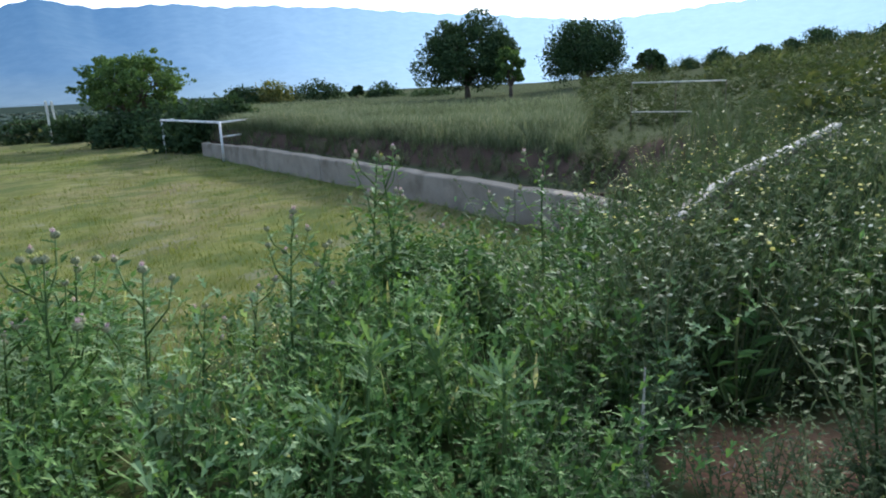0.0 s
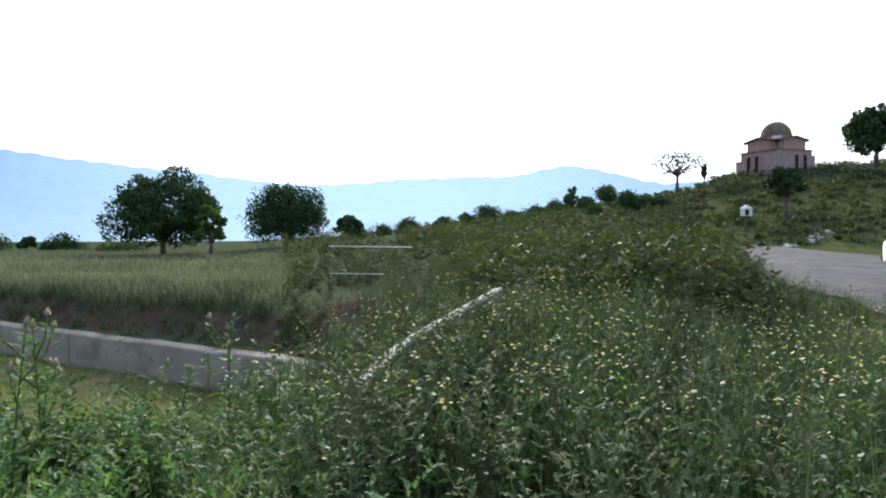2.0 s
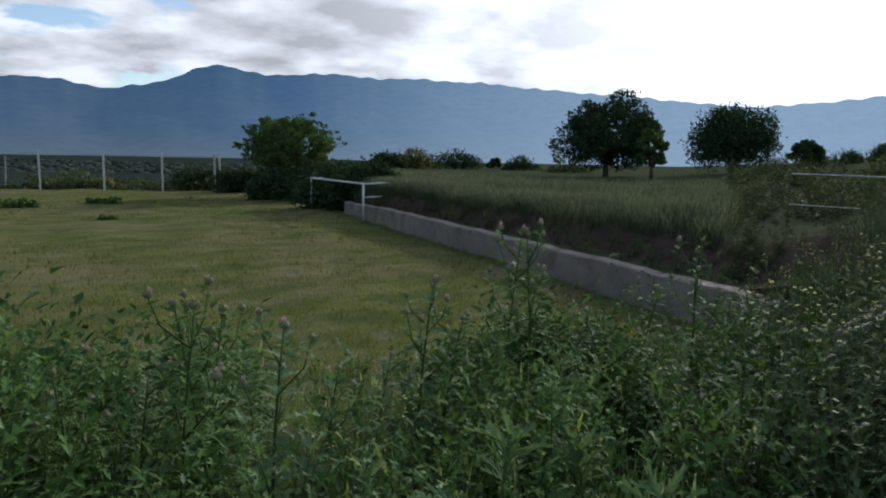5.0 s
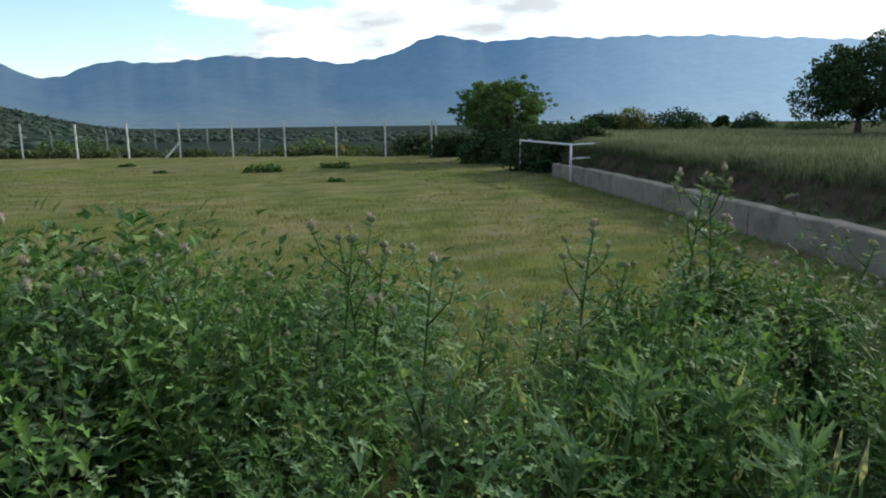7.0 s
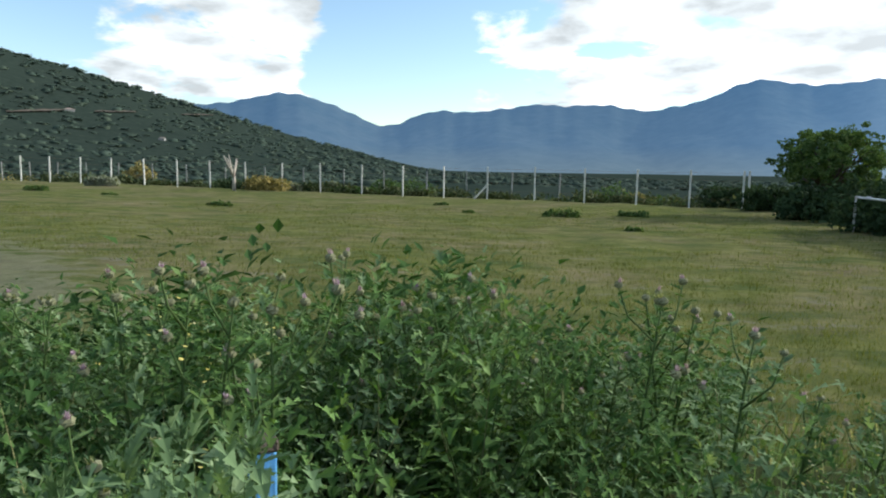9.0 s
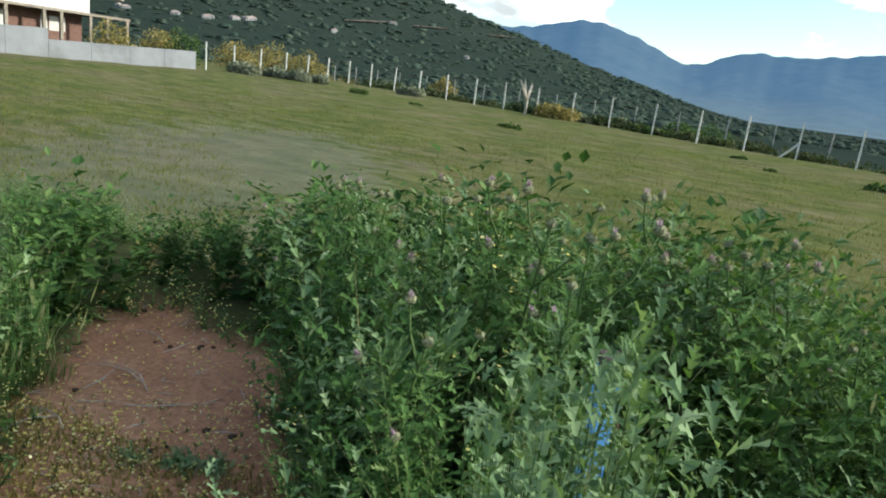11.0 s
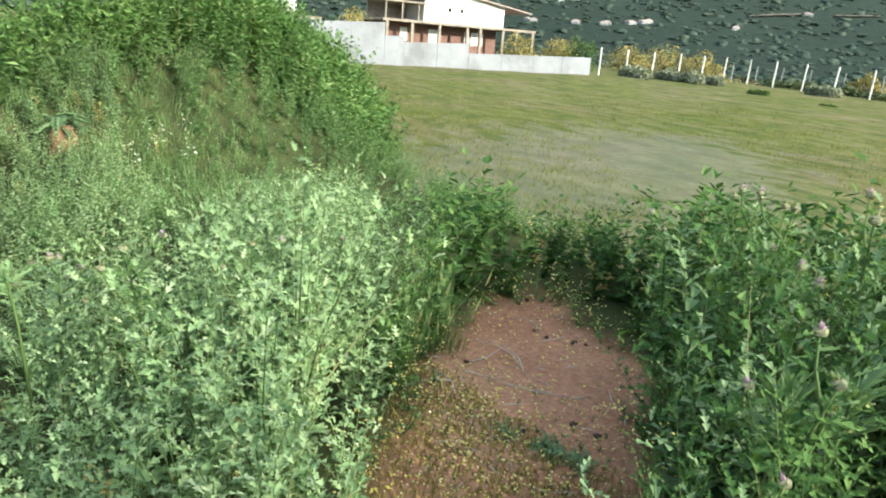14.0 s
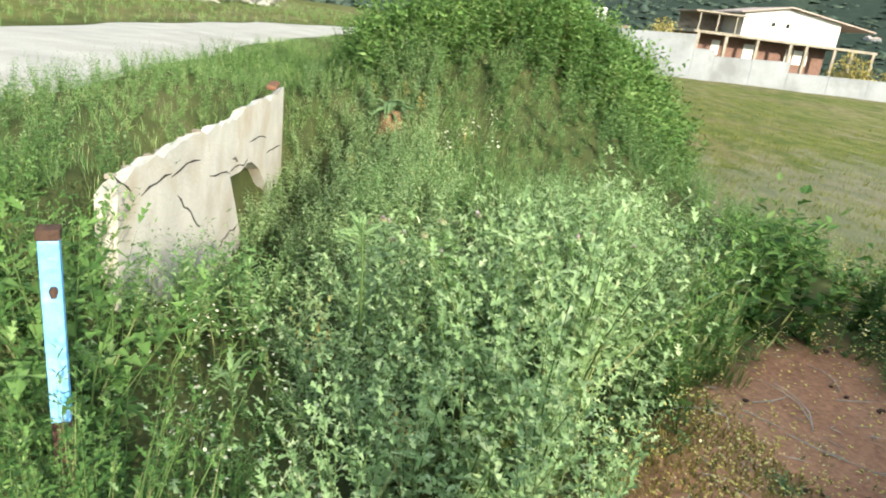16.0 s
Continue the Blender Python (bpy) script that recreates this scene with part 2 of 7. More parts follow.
M["blue_paint"] = surface("blue_paint", (0.09, 0.3, 0.62), (0.17, 0.42, 0.75), 6.0, 0.45, 50.0, 0.25, stain=(0.32, 0.42, 0.5), stain_scale=7.0)
M["rust"] = surface("rust", (0.1, 0.05, 0.03), (0.2, 0.11, 0.07), 30.0, 0.9, 160.0, 0.25)
M["rust_brown"] = surface("rust_brown", (0.03, 0.02, 0.016), (0.085, 0.05, 0.036), 30.0, 0.9, 160.0, 0.25)
M["plaster"] = surface("white_plaster", (0.5, 0.49, 0.46), (0.6, 0.59, 0.56), 0.8, 0.85, 12.0, 0.2, stain=(0.62, 0.58, 0.54), stain_scale=0.5)
M["plaster_far"] = surface("dull_plaster", (0.2, 0.2, 0.2), (0.34, 0.34, 0.33), 0.5, 0.9, 5.0, 0.2)
M["brick"] = surface("red_brick", (0.13, 0.075, 0.06), (0.21, 0.125, 0.1), 3.0, 0.9, 18.0, 0.5)
M["church_stone"] = surface("church_stone", (0.22, 0.165, 0.15), (0.36, 0.275, 0.25), 1.2, 0.9, 9.0, 0.6, stain=(0.3, 0.17, 0.13), stain_scale=0.6)
M["church_brick"] = surface("church_brick", (0.25, 0.145, 0.115), (0.4, 0.25, 0.2), 2.0, 0.9, 12.0, 0.5)
M["roof_tile"] = surface("roof_tile", (0.15, 0.085, 0.065), (0.26, 0.15, 0.115), 2.0, 0.85, 11.0, 0.6)
M["roof_pale"] = surface("faded_roof", (0.26, 0.2, 0.175), (0.4, 0.33, 0.3), 2.0, 0.85, 11.0, 0.6)
M["dark_opening"] = surface("dark_inside", (0.015, 0.014, 0.013), (0.03, 0.028, 0.026), 3.0, 0.9)
def two_tone_road():
    m, t, b, _ = material("worn_road")
    mid, fine, big = noise_node(t, 1.5, 5.0), noise_node(t, 70.0, 3.0), noise_node(t, 0.35, 6.0, 0.65)
    # colour runs from pale at x = -4 to dark at x = 6
    dark_end = ramp(t, mid.outputs[0], [(0.3, (0.07, 0.068, 0.068)), (0.7, (0.11, 0.105, 0.102))]).outputs[0]
    pale_end = ramp(t, mid.outputs[0], [(0.3, (0.29, 0.275, 0.25)), (0.7, (0.37, 0.35, 0.32))]).outputs[0]
    c = t.nodes.new("ShaderNodeTexCoord")
    sp = t.nodes.new("ShaderNodeSeparateXYZ")
    t.links.new(c.outputs["Object"], sp.inputs[0])
    along = t.nodes.new("ShaderNodeMapRange")
    along.inputs[1].default_value, along.inputs[2].default_value = -4.0, 6.0
    t.links.new(sp.outputs[0], along.inputs[0])
    base = mixcol(t, along.outputs[0], pale_end, dark_end)
    base = mixcol(t, ramp(t, big.outputs[0], [(0.5, (0, 0, 0)), (0.7, (0.4, 0.4, 0.4))]).outputs[0], base, (0.2, 0.175, 0.145))
    t.links.new(mixcol(t, 0.5, base, mixcol(t, 1.0, base, ramp(t, fine.outputs[0], [(0.3, (0.75, 0.75, 0.75)), (0.7, (1.25, 1.25, 1.25))]).outputs[0], "MULTIPLY")), b.inputs["Base Color"])
    b.inputs["Roughness"].default_value, b.inputs["Specular IOR Level"].default_value = 0.95, 0.05
    bump(t, b, fine.outputs[0], 0.5)
    return m


M["asphalt"] = two_tone_road()
M["stone"] = surface("grey_stone", (0.28, 0.265, 0.235), (0.46, 0.44, 0.39), 4.0, 0.9, 30.0, 0.8)
M["car_paint"] = surface("white_car_paint", (0.74, 0.74, 0.74), (0.8, 0.8, 0.8), 1.0, 0.25, 20.0, 0.02)
M["rubber"] = surface("rubber", (0.015, 0.015, 0.015), (0.03, 0.03, 0.03), 20.0, 0.8)
M["chrome"] = surface("bright_metal", (0.5, 0.5, 0.5), (0.6, 0.6, 0.6), 9.0, 0.3, metal=1.0)
g_m, g_t, g_b, _ = material("window_glass")
g_b.inputs["Base Color"].default_value = (0.03, 0.035, 0.04, 1)
g_b.inputs["Roughness"].default_value = 0.08
M["glass"] = g_m


def ground_material():
    m, t, b, _ = material("ground")
    zone = t.nodes.new("ShaderNodeAttribute")
    zone.attribute_name = "zone"
    sp = t.nodes.new("ShaderNodeSeparateColor")
    t.links.new(zone.outputs["Color"], sp.inputs[0])
    big, mid, fine = noise_node(t, 0.22, 5.0, 0.6), noise_node(t, 1.7, 6.0, 0.62), noise_node(t, 38.0, 4.0)
    litter = ramp(t, mid.outputs[0], [(0.3, (0.035, 0.045, 0.02)), (0.55, (0.065, 0.075, 0.03)), (0.8, (0.13, 0.11, 0.06))]).outputs[0]
    soil = ramp(t, mid.outputs[0], [(0.25, (0.22, 0.112, 0.072)), (0.5, (0.345, 0.185, 0.118)), (0.8, (0.45, 0.28, 0.18))]).outputs[0]
    grit = ramp(t, fine.outputs[0], [(0.3, (0.72, 0.7, 0.7)), (0.75, (1.3, 1.28, 1.25))]).outputs[0]
    soil = mixcol(t, 1.0, soil, grit, "MULTIPLY")
    stretched = t.nodes.new("ShaderNodeMapping")
    co = t.nodes.new("ShaderNodeTexCoord")
    t.links.new(co.outputs["Object"], stretched.inputs[0])
    stretched.inputs["Rotation"].default_value = (0, 0, radians(15))
    stretched.inputs["Scale"].default_value = (0.5, 1.0, 1.0)
    t.links.new(stretched.outputs[0], mid.inputs["Vector"])
    turf = ramp(t, mid.outputs[0], [(0.28, (0.078, 0.09, 0.03)), (0.5, (0.115, 0.128, 0.042)), (0.75, (0.165, 0.168, 0.064))]).outputs[0]
    worn = ramp(t, mid.outputs[0], [(0.3, (0.125, 0.108, 0.058)), (0.7, (0.195, 0.17, 0.098))]).outputs[0]
    turf = mixcol(t, ramp(t, big.outputs[0], [(0.42, (0, 0, 0)), (0.62, (0.9, 0.9, 0.9))]).outputs[0], turf, worn)
    straw = noise_node(t, 3.2, 7.0, 0.72)
    turf = mixcol(t, ramp(t, straw.outputs[0], [(0.52, (0, 0, 0)), (0.68, (0.5, 0.5, 0.5))]).outputs[0], turf, (0.205, 0.18, 0.095))
    dark = noise_node(t, 1.5, 7.0, 0.72)
    t.links.new(stretched.outputs[0], dark.inputs["Vector"])
    turf = mixcol(t, ramp(t, dark.outputs[0], [(0.4, (0.85, 0.85, 0.85)), (0.52, (0, 0, 0))]).outputs[0], turf, (0.07, 0.095, 0.036))
    bald = ramp(t, straw.outputs[0], [(0.3, (0.135, 0.132, 0.112)), (0.7, (0.2, 0.195, 0.172))]).outputs[0]
    grip = t.nodes.new("ShaderNodeMath")
    grip.operation = "MULTIPLY_ADD"
    t.links.new(dark.outputs[0], grip.inputs[0])
    grip.inputs[1].default_value = 1.6
    t.links.new(zone.outputs["Alpha"], grip.inputs[2])
    turf = mixcol(t, ramp(t, grip.outputs[0], [(0.95, (0, 0, 0)), (1.8, (0.42, 0.42, 0.42))]).outputs[0], turf, bald)
    turf = mixcol(t, 0.8, turf, grit, "MULTIPLY")
    wood = ramp(t, big.outputs[0], [(0.3, (0.023, 0.034, 0.028)), (0.62, (0.033, 0.046, 0.037)), (0.85, (0.05, 0.06, 0.046))]).outputs[0]
    c = mixcol(t, sp.outputs[1], litter, turf)
    c = mixcol(t, sp.outputs[2], c, wood)
    c = mixcol(t, sp.outputs[0], c, soil)
    t.links.new(c, b.inputs["Base Color"])
    b.inputs["Roughness"].default_value = 0.95
    b.inputs["Specular IOR Level"].default_value = 0.0
    bump(t, b, fine.outputs[0], 0.6, 0.02)
    return m


def bank_material():
    m, t, b, _ = material("terrace_earth")
    g = t.nodes.new("ShaderNodeNewGeometry")
    sp = t.nodes.new("ShaderNodeSeparateXYZ")
    t.links.new(g.outputs["Normal"], sp.inputs[0])
    mid, fine = noise_node(t, 1.3, 6.0, 0.6), noise_node(t, 26.0, 4.0)
    earth = ramp(t, mid.outputs[0], [(0.3, (0.045, 0.032, 0.027)), (0.7, (0.1, 0.07, 0.055))]).outputs[0]
    grass = ramp(t, mid.outputs[0], [(0.3, (0.04, 0.05, 0.028)), (0.7, (0.08, 0.088, 0.05))]).outputs[0]
    k = ramp(t, sp.outputs[2], [(0.9, (0, 0, 0)), (0.985, (1, 1, 1))]).outputs[0]
    t.links.new(mixcol(t, k, earth, grass), b.inputs["Base Color"])
    b.inputs["Roughness"].default_value = 0.95
    b.inputs["Specular IOR Level"].default_value = 0.0
    bump(t, b, fine.outputs[0], 0.7, 0.03)
    return m


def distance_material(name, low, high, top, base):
    """Far slopes: woods and screes, the valley air's bluish haze painted as a glow."""
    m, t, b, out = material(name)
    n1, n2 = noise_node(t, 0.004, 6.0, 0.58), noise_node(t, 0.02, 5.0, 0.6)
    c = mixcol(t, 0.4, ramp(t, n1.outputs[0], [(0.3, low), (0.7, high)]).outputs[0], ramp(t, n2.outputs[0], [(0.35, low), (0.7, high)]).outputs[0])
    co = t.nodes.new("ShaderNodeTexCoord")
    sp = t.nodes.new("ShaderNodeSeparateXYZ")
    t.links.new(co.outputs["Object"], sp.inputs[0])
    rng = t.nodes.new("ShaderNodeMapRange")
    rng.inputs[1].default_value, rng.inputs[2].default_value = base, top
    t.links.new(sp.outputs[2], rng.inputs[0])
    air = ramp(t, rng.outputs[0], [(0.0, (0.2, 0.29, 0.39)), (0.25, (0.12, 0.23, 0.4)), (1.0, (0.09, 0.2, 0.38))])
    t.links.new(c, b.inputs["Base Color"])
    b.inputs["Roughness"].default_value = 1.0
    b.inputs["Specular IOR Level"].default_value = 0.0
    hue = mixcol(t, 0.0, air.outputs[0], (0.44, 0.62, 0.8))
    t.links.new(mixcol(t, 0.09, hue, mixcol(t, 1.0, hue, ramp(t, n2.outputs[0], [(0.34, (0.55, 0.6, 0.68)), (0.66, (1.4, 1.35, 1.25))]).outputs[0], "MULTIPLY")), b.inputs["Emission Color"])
    # haze glow set brighter and paler towards the sun's bearing
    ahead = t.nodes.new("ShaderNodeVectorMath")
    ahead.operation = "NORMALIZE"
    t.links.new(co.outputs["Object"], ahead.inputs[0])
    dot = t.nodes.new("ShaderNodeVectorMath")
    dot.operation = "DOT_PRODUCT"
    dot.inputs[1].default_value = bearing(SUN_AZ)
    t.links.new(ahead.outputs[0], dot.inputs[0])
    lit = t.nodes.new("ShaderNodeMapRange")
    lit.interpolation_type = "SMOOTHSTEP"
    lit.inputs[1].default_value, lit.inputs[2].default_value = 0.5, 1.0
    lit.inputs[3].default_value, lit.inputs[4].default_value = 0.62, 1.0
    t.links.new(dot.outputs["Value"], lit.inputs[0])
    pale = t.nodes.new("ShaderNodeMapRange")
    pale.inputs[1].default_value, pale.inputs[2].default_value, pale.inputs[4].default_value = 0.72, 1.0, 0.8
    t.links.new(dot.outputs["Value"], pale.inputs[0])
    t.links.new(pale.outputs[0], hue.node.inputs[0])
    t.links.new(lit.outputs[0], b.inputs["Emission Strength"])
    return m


M["ground"], M["bank"] = ground_material(), bank_material()
M["mountain"] = distance_material("hazy_mountain_glow", (0.02, 0.032, 0.034), (0.05, 0.06, 0.058), 460.0, -20.0)


# ---- building helpers ----
def link_bm(name, bm, mat, smooth=False):
    me = bpy.data.meshes.new(name)
    bm.to_mesh(me)
    bm.free()
    me.materials.append(mat)
    if smooth:
        me.polygons.foreach_set("use_smooth", [True] * len(me.polygons))
    return new(name, me)


def part(name, bm, mat, parent, label="", smooth=False):
    ob = link_bm(name, bm, mat, smooth)
    ob.parent = parent
    if label:
        ob["label"] = label
    return ob


def thing(name, m, label, category, group="", kind=""):
    """An Empty at a thing's base, at the pose m."""
    ob = new(name)
    ob.empty_display_size = 0.2
    ob.matrix_basis = m
    return tagged(ob, label, category, group, kind)


def box(bm, c, s, rot=0.0, bevel=0.0, tilt=None):
    m = Matrix.Translation(c) @ Matrix.Rotation(radians(rot), 4, "Z")
    if tilt:
        m = m @ tilt
    r = bmesh.ops.create_cube(bm, size=1.0, matrix=m @ Matrix.Diagonal((*s, 1)))
    if bevel:
        vs = set(r["verts"])
        bmesh.ops.bevel(bm, geom=[e for e in bm.edges if e.verts[0] in vs], offset=bevel, segments=2, profile=0.5, affect="EDGES")
    return bm


def tube(bm, pts, radii, sides=8, cap=True):
    """A tapered tube through points."""
    pts = [Vector(p) for p in pts]
    rings = []
    for i, p in enumerate(pts):
        d = (pts[min(i + 1, len(pts) - 1)] - pts[max(i - 1, 0)]).normalized()
        side = d.cross(Vector((0.31, 0.77, 0.56))).normalized()
        up = d.cross(side)
        r = radii[i] if isinstance(radii, (list, tuple)) else radii
        rings.append([bm.verts.new(p + (side * math.cos(a) + up * math.sin(a)) * r) for a in (2 * math.pi * k / sides for k in range(sides))])
    for a, b in zip(rings, rings[1:]):
        for k in range(sides):
            bm.faces.new((a[k], a[(k + 1) % sides], b[(k + 1) % sides], b[k]))
    if cap:
        bm.faces.new(rings[0][::-1])
        bm.faces.new(rings[-1])
    return bm


def mesh_object(name, verts, tris, mats, midx=None, smooth=False):
    """One mesh from arrays of vertices and triangles."""
    me = bpy.data.meshes.new(name)
    verts, tris = np.asarray(verts, np.float32), np.asarray(tris, np.int32)
    me.vertices.add(len(verts))
    me.vertices.foreach_set("co", verts.ravel())
    me.loops.add(tris.size)
    me.loops.foreach_set("vertex_index", tris.ravel())
    me.polygons.add(len(tris))
    me.polygons.foreach_set("loop_start", np.arange(0, tris.size, tris.shape[1], dtype=np.int32))
    for m in mats:
        me.materials.append(m)
    if midx is not None:
        me.polygons.foreach_set("material_index", np.asarray(midx, np.int32))
    me.polygons.foreach_set("use_smooth", np.full(len(tris), smooth))
    me.update(calc_edges=True)
    return new(name, me)


def sstep(a, b, x):
    t = np.clip((x - a) / (b - a), 0, 1)
    return t * t * (3 - 2 * t)


def wavy(x, y, seed, scale):
    """Cheap rolling noise from a few sines."""
    rs = np.random.RandomState(seed)
    out = 0
    for k in range(5):
        a, f, p = rs.uniform(0, 6.28), scale * rs.uniform(0.5, 1.8), rs.uniform(0, 6.28)
        out = out + np.sin((x * math.cos(a) + y * math.sin(a)) * f + p)
    return out / 5


# ---- the lie of the land ----
def wall_x(y):
    return 6.5 + 0.24 * y


def edge_y(x):
    """Where the bank meets the pitch."""
    return 3.9 + 0.75 * np.exp(-((x + 0.5) / 3.6) ** 2) + 0.31 * np.maximum(0, -8 - x) + 0.15 * np.sin(x * 0.9)


ROAD = [(110, 4.0), (85, -4.5), (62, -7.4), (31, -7.0), (16, -5.4), (5, -4.7), (-6, -4.4), (-15, -4.4), (-25, -3.3), (-40, 2.0), (-62, 14.0), (-95, 38.0)]
RX = np.array([p[0] for p in ROAD[::-1]], float)
RY = np.array([p[1] for p in ROAD[::-1]], float)


def road_y(x):
    return np.interp(x, RX, RY)


def road_half(x):
    return 1.6 + 1.5 * sstep(0, 22, x)


def road_z(x):
    return 0.42 + 0.18 * sstep(-2, 12, x) + 0.6 * sstep(45, 100, x)


def hill_height(az):
    """Height of the chapel hill's shoulder by bearing."""
    return np.interp(az, [56, 64, 70, 78, 84, 88, 92, 97, 104, 125, 150], [0.6, 1.7, 3.0, 4.2, 6.0, 7.2, 8.3, 10.3, 11.0, 11.5, 6.0])


def wood_height(az):
    """Height of the wooded ridge's crest by bearing."""
    return np.interp(az, [-150, -120, -75, -50, -40, -31, -25, -17, -7, 2], [20, 60, 130, 142, 120, 86, 61, 25, -8, -16])


def fence_y(x):
    """The line of the far fence."""
    q = (x + 40.8) / 53.0
    return 49.8 - 14.2 * q + 13.0 * q * (1 - q)


def ground_z(x, y):
    x, y = np.asarray(x, float), np.asarray(y, float)
    r, az = np.hypot(x, y), np.degrees(np.arctan2(x, y))
    field = -0.5 + 0.4 * sstep(18, 48, -0.8 * x + 0.3 * y) + 0.03 * wavy(x, y, 3, 0.35)
    up = sstep(0.0, 1.3, edge_y(x) - y)
    z = field * (1 - up)
    ry = road_y(x)
    to_road = y - (ry + road_half(x))
    z = z + (road_z(x) - z) * sstep(1.7, 0.1, to_road)
    # weedy ridge between pitch and road
    d = y - (edge_y(x) - 2.5)
    d = np.where(d < 0, d * 0.55, d * 1.15)
    z = z + 1.2 * np.exp(-(d / 1.35) ** 2) * sstep(-5.8, -9.0, x) * sstep(-45, -30, x) * sstep(0.3, 1.4, to_road)
    # level ground up to the headwall's top
    yb = -1.25 + 0.36 * sstep(-2.3, -1.95, x)
    fill = sstep(yb, yb - 0.1, y) * sstep(-1.5, -2.3, x) * sstep(-9.0, -6.8, x) * sstep(0.0, 0.3, to_road)
    z = z + (0.56 - z) * fill
    # ditch before the headwall
    z = z - 0.72 * sstep(-8.2, -7.2, x) * sstep(-2.8, -3.8, x) * np.exp(-((y + 0.95) / 0.5) ** 2)
    # shoulder up to the slope
    z = z + 0.5 * sstep(3.4, 6.6, x) * sstep(3.4, 1.9, y) * sstep(0.1, 1.2, to_road) * (x < 40)
    # beyond the road
    beyond = ry - road_half(x) - y
    z = z + (0.15 * sstep(0.2, 2.0, beyond) + np.clip(beyond - 1, 0, 12) * 0.05) * (az < 0) * (x < 0)
    hill = np.clip((r - 56) / 54, 0, 1) * (hill_height(az) - 0.6) * sstep(92.5, 95, az) * np.maximum(sstep(0.5, 4, beyond), sstep(57, 66, r))
    z = z + hill
    # kept low under the terrace
    under = (x > wall_x(y) + 0.7) & (y > 0.35) & (az < 94.5) & (az > 20)
    z = np.where(under, np.minimum(z, -0.75), z)
    # beyond the fence the ground falls away
    past = y - fence_y(x)
    z = z - 1.3 * sstep(0.5, 9, past) * (az > -42) * (az < 34) * (r < 220)
    # the valley and the wooded ridge
    away = sstep(62, 200, r) * ((az > -60) & (az < 60))
    z = z - 9.0 * away * sstep(60, 400, r)
    z = z + sstep(130, 900, r) ** 1.3 * (wood_height(az) + 12) * (az < 6) * (az > -150)
    z = z + wavy(x, y, 5, 0.02) * 6 * sstep(140, 500, r) * (az < 6)
    z = z + 0.05 * wavy(x, y, 8, 2.1) * (r < 60) * (1 - sstep(-0.2, 0.3, -np.abs(to_road + road_half(x)) + road_half(x) + 0.3))
    return np.where(r > 1200, np.minimum(z, 200) * np.clip((2200 - r) / 1000, 0, 1) - 14 * np.clip((r - 1200) / 1000, 0, 1), z)


def soil_mask(x, y):
    """The trodden red earth of the path."""
    u, v = -0.783 * (x + 1.85) + 0.622 * (y - 1.5), 0.622 * (x + 1.85) + 0.783 * (y - 1.5)
    a = (u / np.where(u > 0, 1.42, 1.65)) ** 2 + (v / (0.5 + 0.06 * u)) ** 2
    b = ((x - 2.6 + 0.5 * (y - 0.55)) / 0.36) ** 2 + ((y - 0.55) / 0.42) ** 2
    c = (x / 0.55) ** 2 + (y / 0.4) ** 2
    w = 0.28 * wavy(x, y, 11, 4.0) + 0.3 * wavy(x, y, 12, 11.0)
    return np.clip((1.25 - np.minimum(np.minimum(a, b), c) + w) * 2.2, 0, 1)


def build_ground():
    rings = np.concatenate([[0.0], np.geomspace(0.25, 4700, 205)])
    n_az = 400
    ang = np.linspace(0, 2 * np.pi, n_az, endpoint=False)
    R, A = np.meshgrid(rings, ang, indexing="ij")
    x, y = R * np.sin(A), R * np.cos(A)
    z = ground_z(x, y)
    verts = np.stack([x, y, z], -1).reshape(-1, 3)
    i, j = np.meshgrid(np.arange(len(rings) - 1), np.arange(n_az), indexing="ij")
    j2 = (j + 1) % n_az
    quads = np.stack([i * n_az + j, (i + 1) * n_az + j, (i + 1) * n_az + j2, i * n_az + j2], -1).reshape(-1, 4)[:, ::-1]
    ob = mesh_object("ground", verts, quads, [M["ground"]], smooth=True)
    az = np.degrees(np.arctan2(x, y))
    field = sstep(-0.3, 0.5, y - edge_y(x) + 0.2 * wavy(x, y, 21, 1.5)) * (R < 85)
    field = np.maximum(field, 0.7 * sstep(0.2, 1.0, road_y(x) - road_half(x) - y) * (x < 0))
    wood = np.maximum(np.where(az < -76, sstep(110, 170, R), np.maximum(sstep(70, 120, R), sstep(0.4, 3.0, y - fence_y(x)) * (x > -41) * (az > -42) * (az < 34))), 0.0)
    bu, bv = 0.5 * (x + 9.6) - 0.866 * (y - 8.4), 0.866 * (x + 9.6) + 0.5 * (y - 8.4)
    bald = np.exp(-(bu / 5.6) ** 2 - (bv / 2.6) ** 2) * (0.85 + 0.4 * wavy(x, y, 29, 1.3))
    col = np.stack([soil_mask(x, y), field, wood, bald], -1).reshape(-1, 4)
    at = ob.data.attributes.new("zone", "FLOAT_COLOR", "POINT")
    at.data.foreach_set("color", col.astype(np.float32).ravel())
    tagged(ob, "pitch, trodden red earth and weedy verge reaching to the horizon", "ground", kind="structure")


build_ground()


def terrace_z(x, y, v, front):
    r, az = np.hypot(x, y), np.degrees(np.arctan2(x, y))
    z = front + (0.42 + 0.07 * wavy(x, y, 14, 0.9)) * sstep(0.25, 1.7, v) * sstep(1.2, 4.0, y) + 0.004 * np.minimum(v, 40) * sstep(52, 64, az)
    r0 = np.interp(az, [78, 95], [14, 56])
    z = z + np.clip((r - r0) / (110 - r0), 0, 1) ** 1.05 * np.maximum(hill_height(az) - 0.7, 0)
    return z + 0.06 * wavy(x, y, 15, 0.5) * sstep(2, 5, v)


